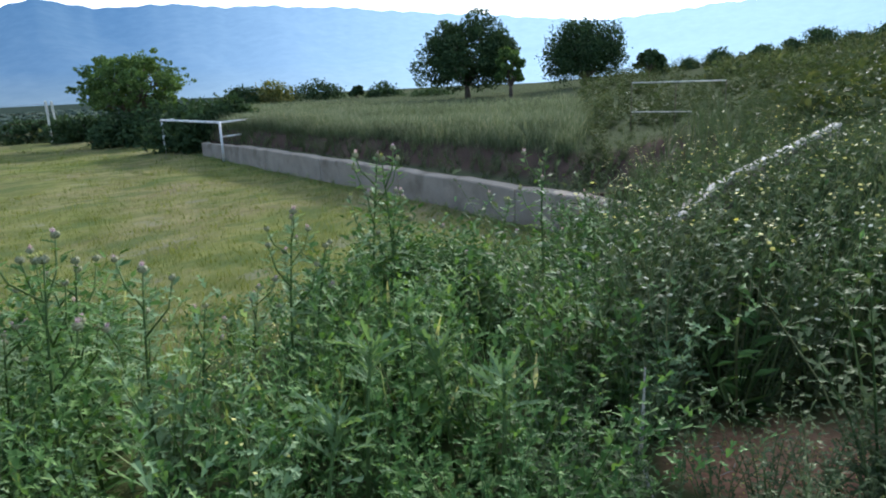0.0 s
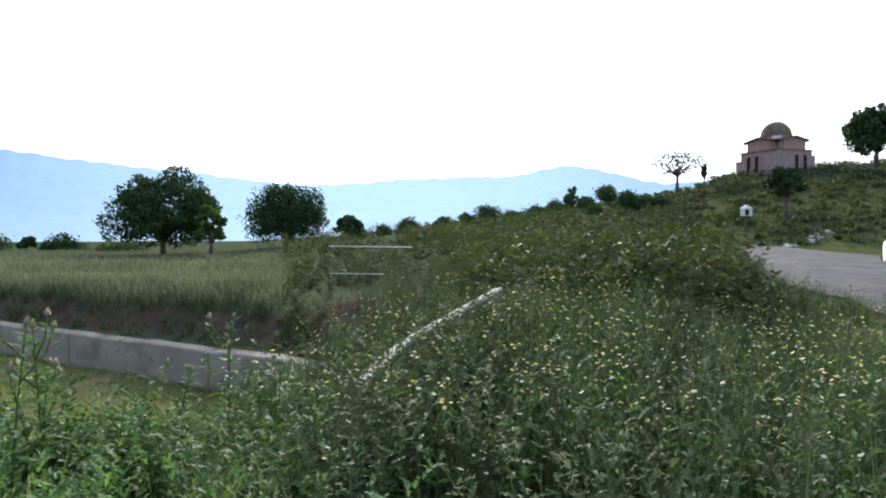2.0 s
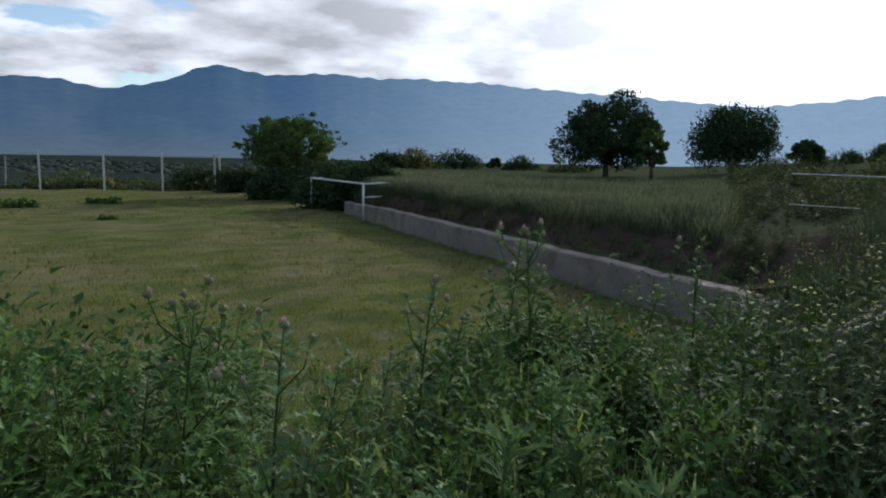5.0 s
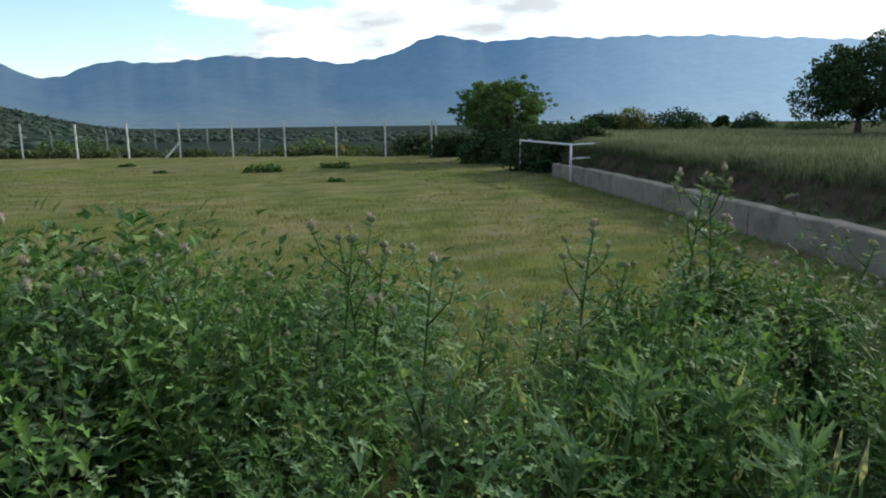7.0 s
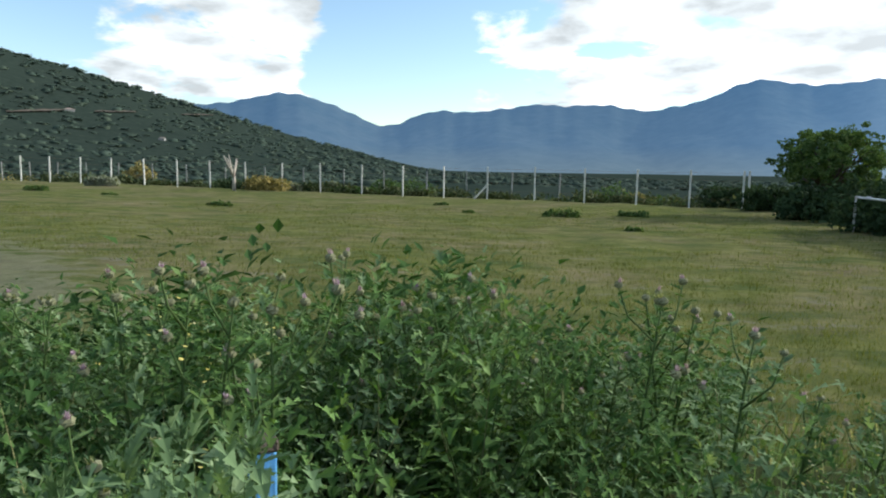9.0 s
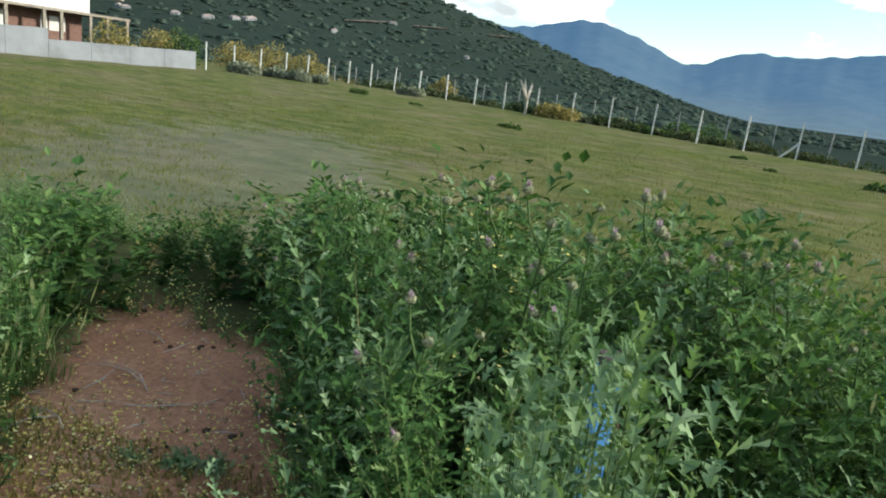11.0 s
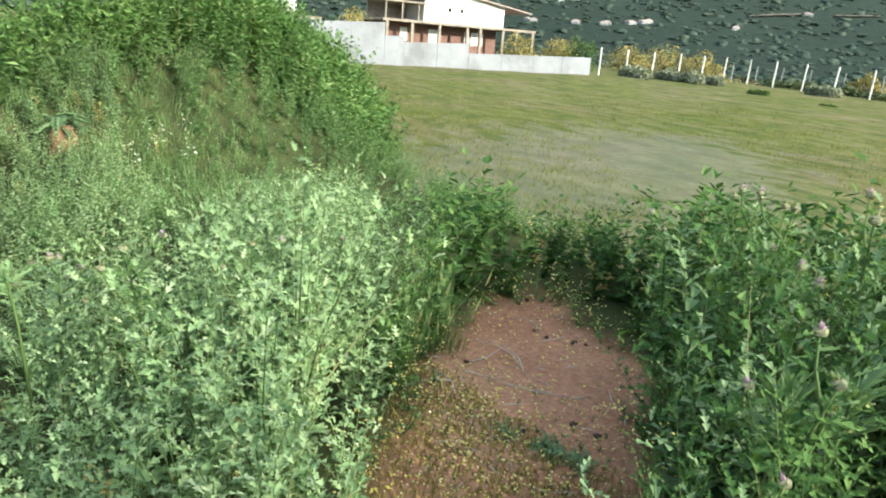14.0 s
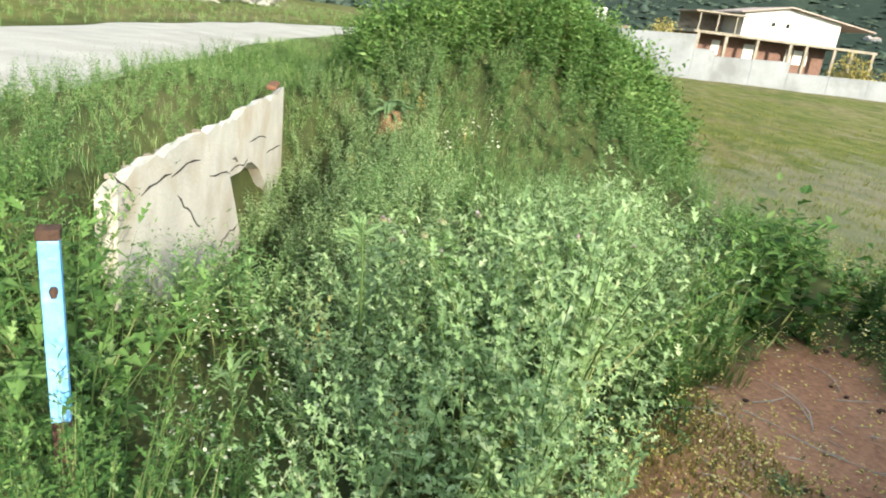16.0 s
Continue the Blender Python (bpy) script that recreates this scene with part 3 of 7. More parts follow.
def terrace_point(u, v):
    """u: 0 at the road end, 1 at the far end of the low wall; v: metres behind the wall."""
    yw = 0.15 + u * 20.3
    az = np.radians(np.interp(u, [0, 0.06, 0.2, 0.5, 1.0], [95.2, 90, 72, 47, 31.5]))
    x, y = wall_x(yw) + 0.16 + v * np.sin(az), yw + v * np.cos(az)
    front = 0.5 - 0.52 * sstep(2.2, 4.6, yw)
    return x, y, terrace_z(x, y, v, front)


def build_terrace():
    us = np.linspace(0, 1, 110)
    vs = np.concatenate([[0, 0.12], np.geomspace(0.3, 150, 90)])
    U, V = np.meshgrid(us, vs, indexing="ij")
    x, y, z = terrace_point(U, V)
    n, m = U.shape
    verts = np.stack([x, y, z], -1).reshape(-1, 3)
    i, j = np.meshgrid(np.arange(n - 1), np.arange(m - 1), indexing="ij")
    quads = np.stack([i * m + j, i * m + j + 1, (i + 1) * m + j + 1, (i + 1) * m + j], -1).reshape(-1, 4)[:, ::-1]
    # skirts down into the ground at the front and the ends
    skirt, faces = [], []
    base = len(verts)
    rim = [k * m for k in range(n)] + [(n - 1) * m + k for k in range(1, m)]
    rim = [k for k in range(m - 1, 0, -1)] + rim
    for k in rim:
        skirt.append(verts[k] * (1, 1, 0) + (0, 0, -1.2))
    for k in range(len(rim) - 1):
        faces.append((rim[k], rim[k + 1], base + k + 1, base + k))
    ob = mesh_object("ground_terrace", np.vstack([verts, skirt]), np.vstack([quads, faces]), [M["bank"]], smooth=True)
    tagged(ob, "raised grassy terrace with a dark bare earth bank", "terrace", kind="structure")


build_terrace()


def build_mountains():
    """The hazy range across the valley, folded with spurs."""
    peaks = [(-66, 130, 9), (-52, 125, 9), (-40, 52, 8), (-28, -18, 6), (-19.2, 51, 3.2), (-11, -115, 3.0), (-25, -18, 3), (-4, -31, 4), (2.0, 18, 1.4), (7.4, 8, 1.8), (10.8, -30, 1.8), (18.8, 109, 3.2), (26, 84, 5), (34, 71, 6), (42, 52, 6), (51, 12, 5), (62, -52, 7), (72, -3, 6), (84, 57, 3), (92, -39, 3), (100, -43, 8), (112, -6, 10), (126, -7, 10)]
    az = np.linspace(-75, 135, 640)
    crest = np.full_like(az, 340.0)
    for a, h, w in peaks:
        crest = crest + h * np.exp(-((az - a) / w) ** 2)
    crest = crest + 5 * np.sin(az * 1.9 + 0.6) * np.sin(az * 0.83) + 3 * np.sin(az * 4.1)
    rs = np.linspace(0, 1, 44)
    A, S = np.meshgrid(az, rs, indexing="ij")
    C = np.repeat(crest[:, None], len(rs), 1)
    r = 2300 + 1500 * S
    x, y = r * np.sin(np.radians(A)), r * np.cos(np.radians(A))
    spur = sum(np.sin(A * f * (1 + 0.06 * S) + p + 2.2 * S) * w for f, p, w in ((0.35, 0.4, 0.8), (0.8, 2.0, 0.5))) + 0.9 * wavy(x, y, 33, 0.006) + 0.7 * wavy(x, y, 34, 0.013) + 0.4 * wavy(x, y, 35, 0.03)
    z = -25 + (C + 25) * S ** 1.25 + spur * 34 * S * (1 - S) * 2.2 + wavy(x, y, 31, 0.012) * 3 * S
    verts = np.stack([x, y, z], -1).reshape(-1, 3)
    n, m = A.shape
    i, j = np.meshgrid(np.arange(n - 1), np.arange(m - 1), indexing="ij")
    quads = np.stack([i * m + j, (i + 1) * m + j, (i + 1) * m + j + 1, i * m + j + 1], -1).reshape(-1, 4)[:, ::-1]
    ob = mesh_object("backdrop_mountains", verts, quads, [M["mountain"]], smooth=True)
    tagged(ob, "blue hazy mountain range beyond the valley", "mountains", kind="structure")


build_mountains()


def build_road():
    xs = np.concatenate([np.linspace(-95, -30, 30), np.linspace(-29, 30, 119), np.linspace(31, 95, 40)])
    vs = np.linspace(-1, 1, 9)
    ys = road_y(xs)
    rows = []
    for x, y0 in zip(xs, ys):
        for v in vs:
            y = y0 + v * (float(road_half(x)) + 0.1 * math.sin(x * 1.3 + v * 3))
            rows.append((x, y, float(road_z(x)) + 0.04 * (1 - v * v) + 0.03))
    m = len(vs)
    n = len(xs)
    rows = np.array(rows)
    i, j = np.meshgrid(np.arange(n - 1), np.arange(m - 1), indexing="ij")
    quads = np.stack([i * m + j, (i + 1) * m + j, (i + 1) * m + j + 1, i * m + j + 1], -1).reshape(-1, 4)
    ob = mesh_object("road", rows, quads, [M["asphalt"]], smooth=True)
    tagged(ob, "pale worn country road beside the pitch", "road", kind="structure")


build_road()


# ---- walls, goal, fence, posts ----
def z_at(x, y):
    return float(ground_z(x, y))


def build_low_wall():
    """The low retaining wall along the side of the pitch, cast in lengths."""
    wall = thing("wall_low", pose(0, 0, 0), "low rough concrete retaining wall along the pitch", "wall", kind="structure")
    ys = [2.6, 5.5, 8.6, 11.8, 15.0, 18.2, 20.6]
    for a, b in zip(ys, ys[1:]):
        bm = bmesh.new()
        n = 10
        top, tops = [], []
        for k in range(n + 1):
            y = a + 0.012 + (b - a - 0.024) * k / n
            x = wall_x(y)
            h = 0.0 - 0.1 * max(0, (y - 16) / 5) + 0.01 * math.sin(y * 3.1) + 0.008 * math.sin(y * 7.7)
            ring = [bm.verts.new(p) for p in ((x - 0.14, y, -0.9), (x - 0.12, y, h - 0.02), (x - 0.1, y, h), (x + 0.11, y, h + 0.01), (x + 0.13, y, h - 0.02), (x + 0.15, y, -0.9))]
            tops.append(ring)
        for r1, r2 in zip(tops, tops[1:]):
            for k in range(5):
                bm.faces.new((r1[k], r2[k], r2[k + 1], r1[k + 1]))
        bm.faces.new(tops[0])
        bm.faces.new(tops[-1][::-1])
        bmesh.ops.recalc_face_normals(bm, faces=bm.faces)
        part("wall_section", bm, M["concrete"], wall)


build_low_wall()


def build_wing_wall():
    """The sloping wall end beside the path, its coping showing above the weeds."""
    wall = thing("wall_wing", pose(0, 0, 0), "weathered sloping concrete wing wall half buried in flowering weeds", "wall", kind="structure")
    a, b = Vector((3.72, 1.58, 0.74)), Vector((6.78, 1.37, 0.995))
    d = (b - a)
    side = Vector((-d.y, d.x, 0)).normalized()
    bm = bmesh.new()
    rings = []
    n = 16
    for k in range(n + 1):
        p = a + d * (k / n)
        w = 0.05 + 0.006 * math.sin(k * 2.3)
        dz = 0.004 * math.sin(k * 1.7) + 0.003 * math.sin(k * 4.1) - 0.09 * max(0, 1 - k / 4) ** 1.5
        rings.append([bm.verts.new(q) for q in (p - side * w + Vector((0, 0, -0.9)), p - side * w + Vector((0, 0, dz - 0.015)), p - side * (w - 0.02) + Vector((0, 0, dz)),
                                                p + side * (w - 0.02) + Vector((0, 0, dz)), p + side * w + Vector((0, 0, dz - 0.015)), p + side * w + Vector((0, 0, -0.9)))])
    for r1, r2 in zip(rings, rings[1:]):
        for k in range(5):
            bm.faces.new((r1[k], r2[k], r2[k + 1], r1[k + 1]))
    bm.faces.new(rings[0])
    bm.faces.new(rings[-1][::-1])
    bmesh.ops.recalc_face_normals(bm, faces=bm.faces)
    part("wall_body", bm, M["concrete"], wall)
    # thin cap in lengths along the top edge, sunlit brightness put into its colour
    for k in range(0, n, 4):
        p, q = a + d * ((k + 0.05) / n), a + d * ((k + 3.95) / n)
        drop = [-0.09 * max(0, 1 - i / 4) ** 1.5 for i in (k, k + 4)]
        bm = bmesh.new()
        ring = [[bm.verts.new(c + side * u + Vector((0, 0, h + z))) for u, z in ((-0.055, -0.012), (-0.05, 0.01), (0.012, 0.012), (0.02, -0.012))] for c, h in ((p, drop[0]), (q, drop[1]))]
        for i in range(4):
            bm.faces.new((ring[0][i], ring[1][i], ring[1][(i + 1) % 4], ring[0][(i + 1) % 4]))
        bm.faces.new(ring[0])
        bm.faces.new(ring[1][::-1])
        bmesh.ops.recalc_face_normals(bm, faces=bm.faces)
        part("coping", bm, M["concrete_old"], wall, "worn coping coloured pale as the sunlit top edge")


build_wing_wall()


CRACKS = [(-3.0, 0.48, -3.44, 0.46), (-3.44, 0.46, -3.99, 0.44), (-3.53, 0.31, -3.77, 0.16), (-3.77, 0.16, -3.98, -0.02), (-4.19, 0.29, -4.77, 0.15), (-4.76, 0.17, -5.36, 0.12), (-4.43, -0.3, -4.71, -0.29), (-4.71, -0.29, -5.01, -0.31), (-5.41, 0.27, -6.18, 0.18), (-6.21, 0.02, -6.97, -0.06), (-4.82, 0.27, -5.01, 0.19), (-2.7, 0.61, -2.88, 0.52)]


def build_headwall():
    """The culvert's concrete headwall beside the road, with a slanting opening."""
    hw = thing("wall_headwall", pose(0, 0, 0), "cracked concrete culvert headwall with a slanted opening", "wall", kind="structure")
    x0, x1, y = -2.72, -7.1, -1.2
    rs = random.Random(4)
    bm = bmesh.new()
    outline = []
    n = 44
    drop = 0.0
    for k in range(n + 1):
        v = x0 + (x1 - x0) * k / n
        drop = 0.55 * drop + rs.choice((0, 0, 0.012, 0.02, 0.045))
        outline.append((v + rs.uniform(-0.02, 0.02), 0.635 - 0.022 * (x0 - v) - drop - 0.3 * max(0, v + 2.95)))
    outline += [(-7.22, -1.6), (-6.78, -1.6), (-6.56, -0.76), (-6.26, -0.32), (-5.85, -0.05), (-5.55, 0.07), (-5.38, 0.1), (-5.1, 0.09), (-4.76, 0.13), (-4.9, -0.06), (-5.06, -0.3), (-5.32, -0.63), (-5.7, -1.6), (-2.6, -1.6)]
    f = [bm.verts.new((u, y, w)) for u, w in outline]
    g = [bm.verts.new((u, y - 0.075 - 0.02 * rs.random(), w - 0.015 - 0.03 * rs.random())) for u, w in outline]
    for a, b, c in tessellate_polygon([[Vector((u, w, 0)) for u, w in outline]]):
        bm.faces.new((f[a], f[b], f[c]))
        bm.faces.new((g[c], g[b], g[a]))
    for k in range(len(f)):
        q = (k + 1) % len(f)
        bm.faces.new((f[q], f[k], g[k], g[q]))
    bmesh.ops.recalc_face_normals(bm, faces=bm.faces)
    part("wall_body", bm, M["concrete_old"], hw)
    bm = bmesh.new()
    box(bm, (-6.75, -1.25, 0.57), (0.4, 0.1, 0.05), 4, 0.018)
    part("broken_block", bm, M["rust"], hw, "reddish broken block on the coping")
    # cracks: thin dark splinters on the face
    for xa, za_, xb, zb_ in CRACKS:
        bm = bmesh.new()
        pts = [Vector((xa + (xb - xa) * k / 4, y + 0.001, za_ + (zb_ - za_) * k / 4 + rs.uniform(-0.02, 0.02))) for k in range(5)]
        tube(bm, pts, [0.002, 0.006, 0.004, 0.007, 0.002], 4)
        part("crack", bm, M["dark_opening"], hw)
    # loose rubble along the broken coping
    for k in range(9):
        u = -2.95 - 0.16 * k + rs.uniform(-0.06, 0.06)
        bm = bmesh.new()
        bmesh.ops.create_icosphere(bm, subdivisions=1, radius=rs.uniform(0.02, 0.04))
        for v in bm.verts:
            v.co = Vector((v.co.x * rs.uniform(0.8, 1.5), v.co.y, v.co.z * 0.5)) * rs.uniform(0.8, 1.15) + Vector((u, y - 0.09, 0.575 - 0.022 * (x0 - u)))
        part("rubble", bm, M["concrete"], hw)


build_headwall()


def tube_goal():
    """A low open frame of white tube at the side of the pitch, with back stays."""
    a, b = Vector((11.3, 23.1, 0)), Vector((10.6, 18.1, 0))
    goal = thing("goal_frame", pose(0, 0, 0), "low white tubular goal frame with back stays", "goal")
    za, zb = z_at(a.x, a.y), z_at(b.x, b.y)
    top = 0.645
    back = Vector((2.3, 0.9, 0))
    P = {"al": a + Vector((0, 0, za)), "at": a + Vector((0, 0, top)), "bl": b + Vector((0, 0, zb - 0.05)), "bt": b + Vector((0, 0, top))}
    for nm, p, q, r in (("post", "al", "at", 0.034), ("post", "bl", "bt", 0.034), ("crossbar", "at", "bt", 0.034)):
        bm = bmesh.new()
        tube(bm, [P[p], P[q]], r, 10)
        part(nm, bm, M["white_metal"], goal, smooth=True)
    for p, dz in ((P["at"], 0), (P["bt"], 0), (a + Vector((0, 0, 0.1)), 0), (b + Vector((0, 0, 0.22)), 0)):
        bm = bmesh.new()
        tube(bm, [p, p + back], 0.028, 8)
        part("stay", bm, M["white_metal"], goal, smooth=True)
    for p in (a, b):
        bm = bmesh.new()
        tube(bm, [p + back + Vector((0, 0, -0.6)), p + back + Vector((0, 0, top))], 0.028, 8)
        part("back_post", bm, M["white_metal"], goal, smooth=True)


tube_goal()


def rail_fence():
    """White rails on the slope, seen over the weeds."""
    rail = thing("rail_barrier", pose(0, 0, 0), "white two-rail tube barrier standing in tall grass", "barrier")
    a, b = Vector((11.68, 5.7, 0)), Vector((12.29, 4.23, 0))
    for z, reach, r in ((1.32, 1.0, 0.011), (0.8, 0.66, 0.008)):
        bm = bmesh.new()
        tube(bm, [a + Vector((0, 0, z + 0.02)), a.lerp(b, reach) + Vector((0, 0, z))], r, 8)
        part("rail", bm, M["post"], rail, smooth=True)
    for k in (0.0, 0.48, 1.0):
        p = a.lerp(b, k)
        bm = bmesh.new()
        tube(bm, [p + Vector((0, 0, 0.3)), p + Vector((0, 0, 1.33))], 0.008, 8)
        part("post", bm, M["bark"], rail, smooth=True)


rail_fence()


def fence_curve(az):
    """Where the far fence crosses a bearing: along the pitch's end, then back along its far side."""
    t = math.tan(radians(az))
    if az <= -39.0:
        x = -40.6
        return x, x / t
    best = None
    for k in range(0, 1001):
        s = k / 1000
        x, y = -40.8 + 53.0 * s, 49.8 - 14.2 * s + 13.0 * s * (1 - s)
        d = abs(x - y * t)
        if best is None or d < best[0]:
            best = (d, x, y)
    return best[1], best[2]


def build_fence():
    bearings = [22.8, 18.5, 14.6, 10.5, 6.35, 2.2, -1.8, -5.5, -9.0, -12.5, -15.95, -19.1, -22.0, -24.75, -27.2, -29.6, -31.9, -34.0, -35.95, -37.75, -39.5, -41.1, -42.8, -44.8, -46.8, -48.9]
    proto = thing("fence_post", pose(0, 0, 0), "pale square concrete fence post", "fence post", "posts round the pitch")
    bm = bmesh.new()
    box(bm, (0, 0, 0.85), (0.09, 0.09, 2.2), 0, 0.01)
    part("shaft", bm, M["post"], proto)
    rs = random.Random(2)
    made = []
    for i, az in enumerate(bearings):
        x, y = fence_curve(az)
        h = rs.uniform(0.98, 1.03)
        m = pose(x, y, z_at(x, y) + 0.02, rs.uniform(-1.2, 1.2), rs.uniform(-1.5, 1.5), rs.uniform(-10, 10))
        ob = proto if i == 0 else copy_thing(proto, m)
        if i == 0:
            ob.matrix_basis = m
        made.append((x, y, z_at(x, y)))
        if i == 6:
            bm = bmesh.new()
            tube(bm, [(-0.95, 0.15, -0.2), (0, 0, 0.85)], 0.055, 6)
            part("brace", bm, M["post"], ob)
    wires = thing("fence_wire", pose(0, 0, 0), "thin rusty wires strung between the fence posts", "wire", kind="stuff")
    bm = bmesh.new()
    for (x0, y0, z0), (x1, y1, z1) in zip(made, made[1:]):
        for h in (0.5, 1.0, 1.45, 1.85):
            tube(bm, [(x0, y0, z0 + h), ((x0 + x1) / 2, (y0 + y1) / 2, (z0 + z1) / 2 + h - 0.03), (x1, y1, z1 + h)], 0.004, 3, False)
    part("strands", bm, M["rust"], wires)
    # older grey posts of a second line behind
    old = None
    for az in (-23.6, -20.4, -17.3, -14.0, -10.6, -7.0, -3.6, 0.2, 4.2, -26.5, -29.0, -31.4, -33.6, -35.5, -37.2, -38.9):
        x, y = fence_curve(max(az, -38.9))
        x, y = x * 1.09, y * 1.09
        m = pose(x, y, z_at(x, y), rs.uniform(-2, 2), rs.uniform(-2, 2), rs.uniform(0, 40))
        if old is None:
            old = thing("old_fence_post", m, "thin dull grey post of an older fence", "fence post", "older posts behind the fence")
            bm = bmesh.new()
            box(bm, (0, 0, 0.9), (0.08, 0.08, 2.3), 0, 0.01)
            part("shaft", bm, M["post_grey"], old)
        else:
            copy_thing(old, m)


build_fence()


def build_white_wall():
    """The stepped pale wall at the far side of the pitch."""
    wall = thing("wall_pale", pose(0, 0, 0), "long stepped pale concrete wall at the edge of the pitch", "wall", kind="structure")
    x = -39.4

    def panel(y0, y1, za, zb, thick=0.25):
        n = max(1, round((y1 - y0) / 2.4))
        for k in range(n):
            ya, yb = y0 + (y1 - y0) * k / n + 0.004, y0 + (y1 - y0) * (k + 1) / n - 0.004
            ta, tb = za + (zb - za) * k / n, za + (zb - za) * (k + 1) / n
            bm = bmesh.new()
            lo = [bm.verts.new((x + u * thick / 2, v, -1.2)) for u, v in ((-1, ya), (1, ya), (1, yb), (-1, yb))]
            hi = [bm.verts.new((x + u * thick / 2, v, t)) for u, v, t in ((-1, ya, ta), (1, ya, ta), (1, yb, tb), (-1, yb, tb))]
            bm.faces.new(hi)
            for e in range(4):
                bm.faces.new((lo[e], lo[(e + 1) % 4], hi[(e + 1) % 4], hi[e]))
            bmesh.ops.bevel(bm, geom=bm.edges[:], offset=0.012, segments=1, affect="EDGES")
            part("panel", bm, M["concrete_white"], wall)

    panel(12.7, 17.1, 2.02, 2.25)
    panel(17.1, 18.4, 1.48, 1.52)
    panel(18.4, 23.1, 1.18, 1.38, 0.23)
    panel(23.1, 33.4, 0.78, 1.07)
    # short return towards the road
    bm = bmesh.new()
    box(bm, (x - 3.0, 12.6, 0.5), (6.2, 0.25, 3.2), 0, 0.02)
    part("panel", bm, M["concrete_white"], wall)
    hut = thing("white_box_hut", pose(-49, 11.6, 0), "small white boxes behind the wall with a mesh panel", "hut")
    for dy, h in ((0, 3.1), (1.3, 3.25), (2.3, 3.4)):
        bm = bmesh.new()
        box(bm, (0, dy, h / 2), (1.0, 0.85, h), 0, 0.03)
        part("box", bm, M["plaster"], hut)
    bm = bmesh.new()
    box(bm, (1.2, 3.2, 1.2), (0.1, 2.2, 2.4))
    part("screen", bm, M["concrete"], hut)


build_white_wall()


def build_house():
    """The two-storey house beyond the wall: open ground floor under a slab, white upper floor with a gable."""
    H = thing("house", pose(-72, 31, 0), "two-storey white house over an open columned ground floor", "house")

    def p(name, mat, *boxes, parent=H, label=""):
        bm = bmesh.new()
        for c, s in boxes:
            box(bm, c, s)
        return part(name, bm, M[mat], parent, label)

    p("slab", "concrete", ((-3.6, 10, 3.3), (8.4, 20.6, 0.26)))
    for dy in (0.3, 3.4, 6.9, 10.6, 12.4, 15.6, 17.6, 20.0):
        p("column", "concrete", ((0.4, dy, 1.5), (0.3, 0.3, 3.4)))
    p("lower_wall", "brick", ((-2.2, 8.6, 1.5), (0.3, 15.2, 3.36)), label="red brick ground-floor wall")
    p("lower_wall", "brick", ((-5, 1.0, 1.5), (5.4, 0.3, 3.36)))
    p("lower_wall", "brick", ((-5, 16.2, 1.5), (5.4, 0.3, 3.36)))
    for dy, w in ((3.5, 0.7), (7.5, 1.3), (12.0, 0.5), (13.4, 1.5)):
        fr = p("window", "plaster", ((-2.02, dy, 1.9), (0.1, w + 0.2, 1.5)), label="white shuttered window")
        bm = bmesh.new()
        box(bm, (-1.955, dy, 1.9), (0.03, w * 0.42, 1.2))
        part("pane", bm, M["plaster"], fr)
    wl = p("upper_wall", "plaster", ((-4.0, 10.4, 4.6), (8.0, 10.8, 2.4)), label="white plastered upper floor")
    bm = bmesh.new()
    vs = [bm.verts.new(q) for q in ((0.02, 5.0, 5.8), (0.02, 15.8, 5.8), (0.02, 9.6, 6.62), (-7.98, 5.0, 5.8), (-7.98, 15.8, 5.8), (-7.98, 9.6, 6.62))]
    bm.faces.new(vs[:3])
    bm.faces.new(vs[3:][::-1])
    bm.faces.new((vs[0], vs[2], vs[5], vs[3]))
    bm.faces.new((vs[2], vs[1], vs[4], vs[5]))
    part("gable", bm, M["plaster"], H)
    for (ya, za_), (yb, zb_) in (((4.3, 5.72), (9.62, 6.75)), ((9.6, 6.75), (19.4, 5.35))):
        bm = bmesh.new()
        n = 1
        for k in range(n):
            a = k / n
            for s in (0,):
                yy0, zz0 = ya + (yb - ya) * a, za_ + (zb_ - za_) * a
                yy1, zz1 = ya + (yb - ya) * (a + 1 / n), za_ + (zb_ - za_) * (a + 1 / n)
                q = [(0.7, yy0, zz0 + 0.05), (0.7, yy1, zz1 + 0.05), (-8.4, yy1, zz1 + 0.05), (-8.4, yy0, zz0 + 0.05)]
                lo = [(u, v, w - 0.12) for u, v, w in q]
                top = [bm.verts.new(t) for t in q]
                bot = [bm.verts.new(t) for t in lo]
                bm.faces.new(top)
                bm.faces.new(bot[::-1])
                for e in range(4):
                    bm.faces.new((top[(e + 1) % 4], top[e], bot[e], bot[(e + 1) % 4]))
        bmesh.ops.recalc_face_normals(bm, faces=bm.faces)
        part("roof", bm, M["roof_pale"], H, "low faded tiled roof slope")
    for dy in (8.3, 9.9):
        bm = bmesh.new()
        box(bm, (0.06, dy, 4.9), (0.05, 0.34, 0.42))
        part("vent", bm, M["dark_opening"], H)
    # open side porch with a flat roof
    p("porch_roof", "concrete", ((-2.5, 2.3, 5.3), (6, 5.6, 0.16)))
    for dy in (0.2, 2.2, 4.2):
        p("porch_post", "concrete", ((0.2, dy, 4.35), (0.14, 0.14, 1.9)))
    p("porch_wall", "concrete", ((-4.6, 2.4, 4.35), (0.2, 5.0, 1.9)))


build_house()


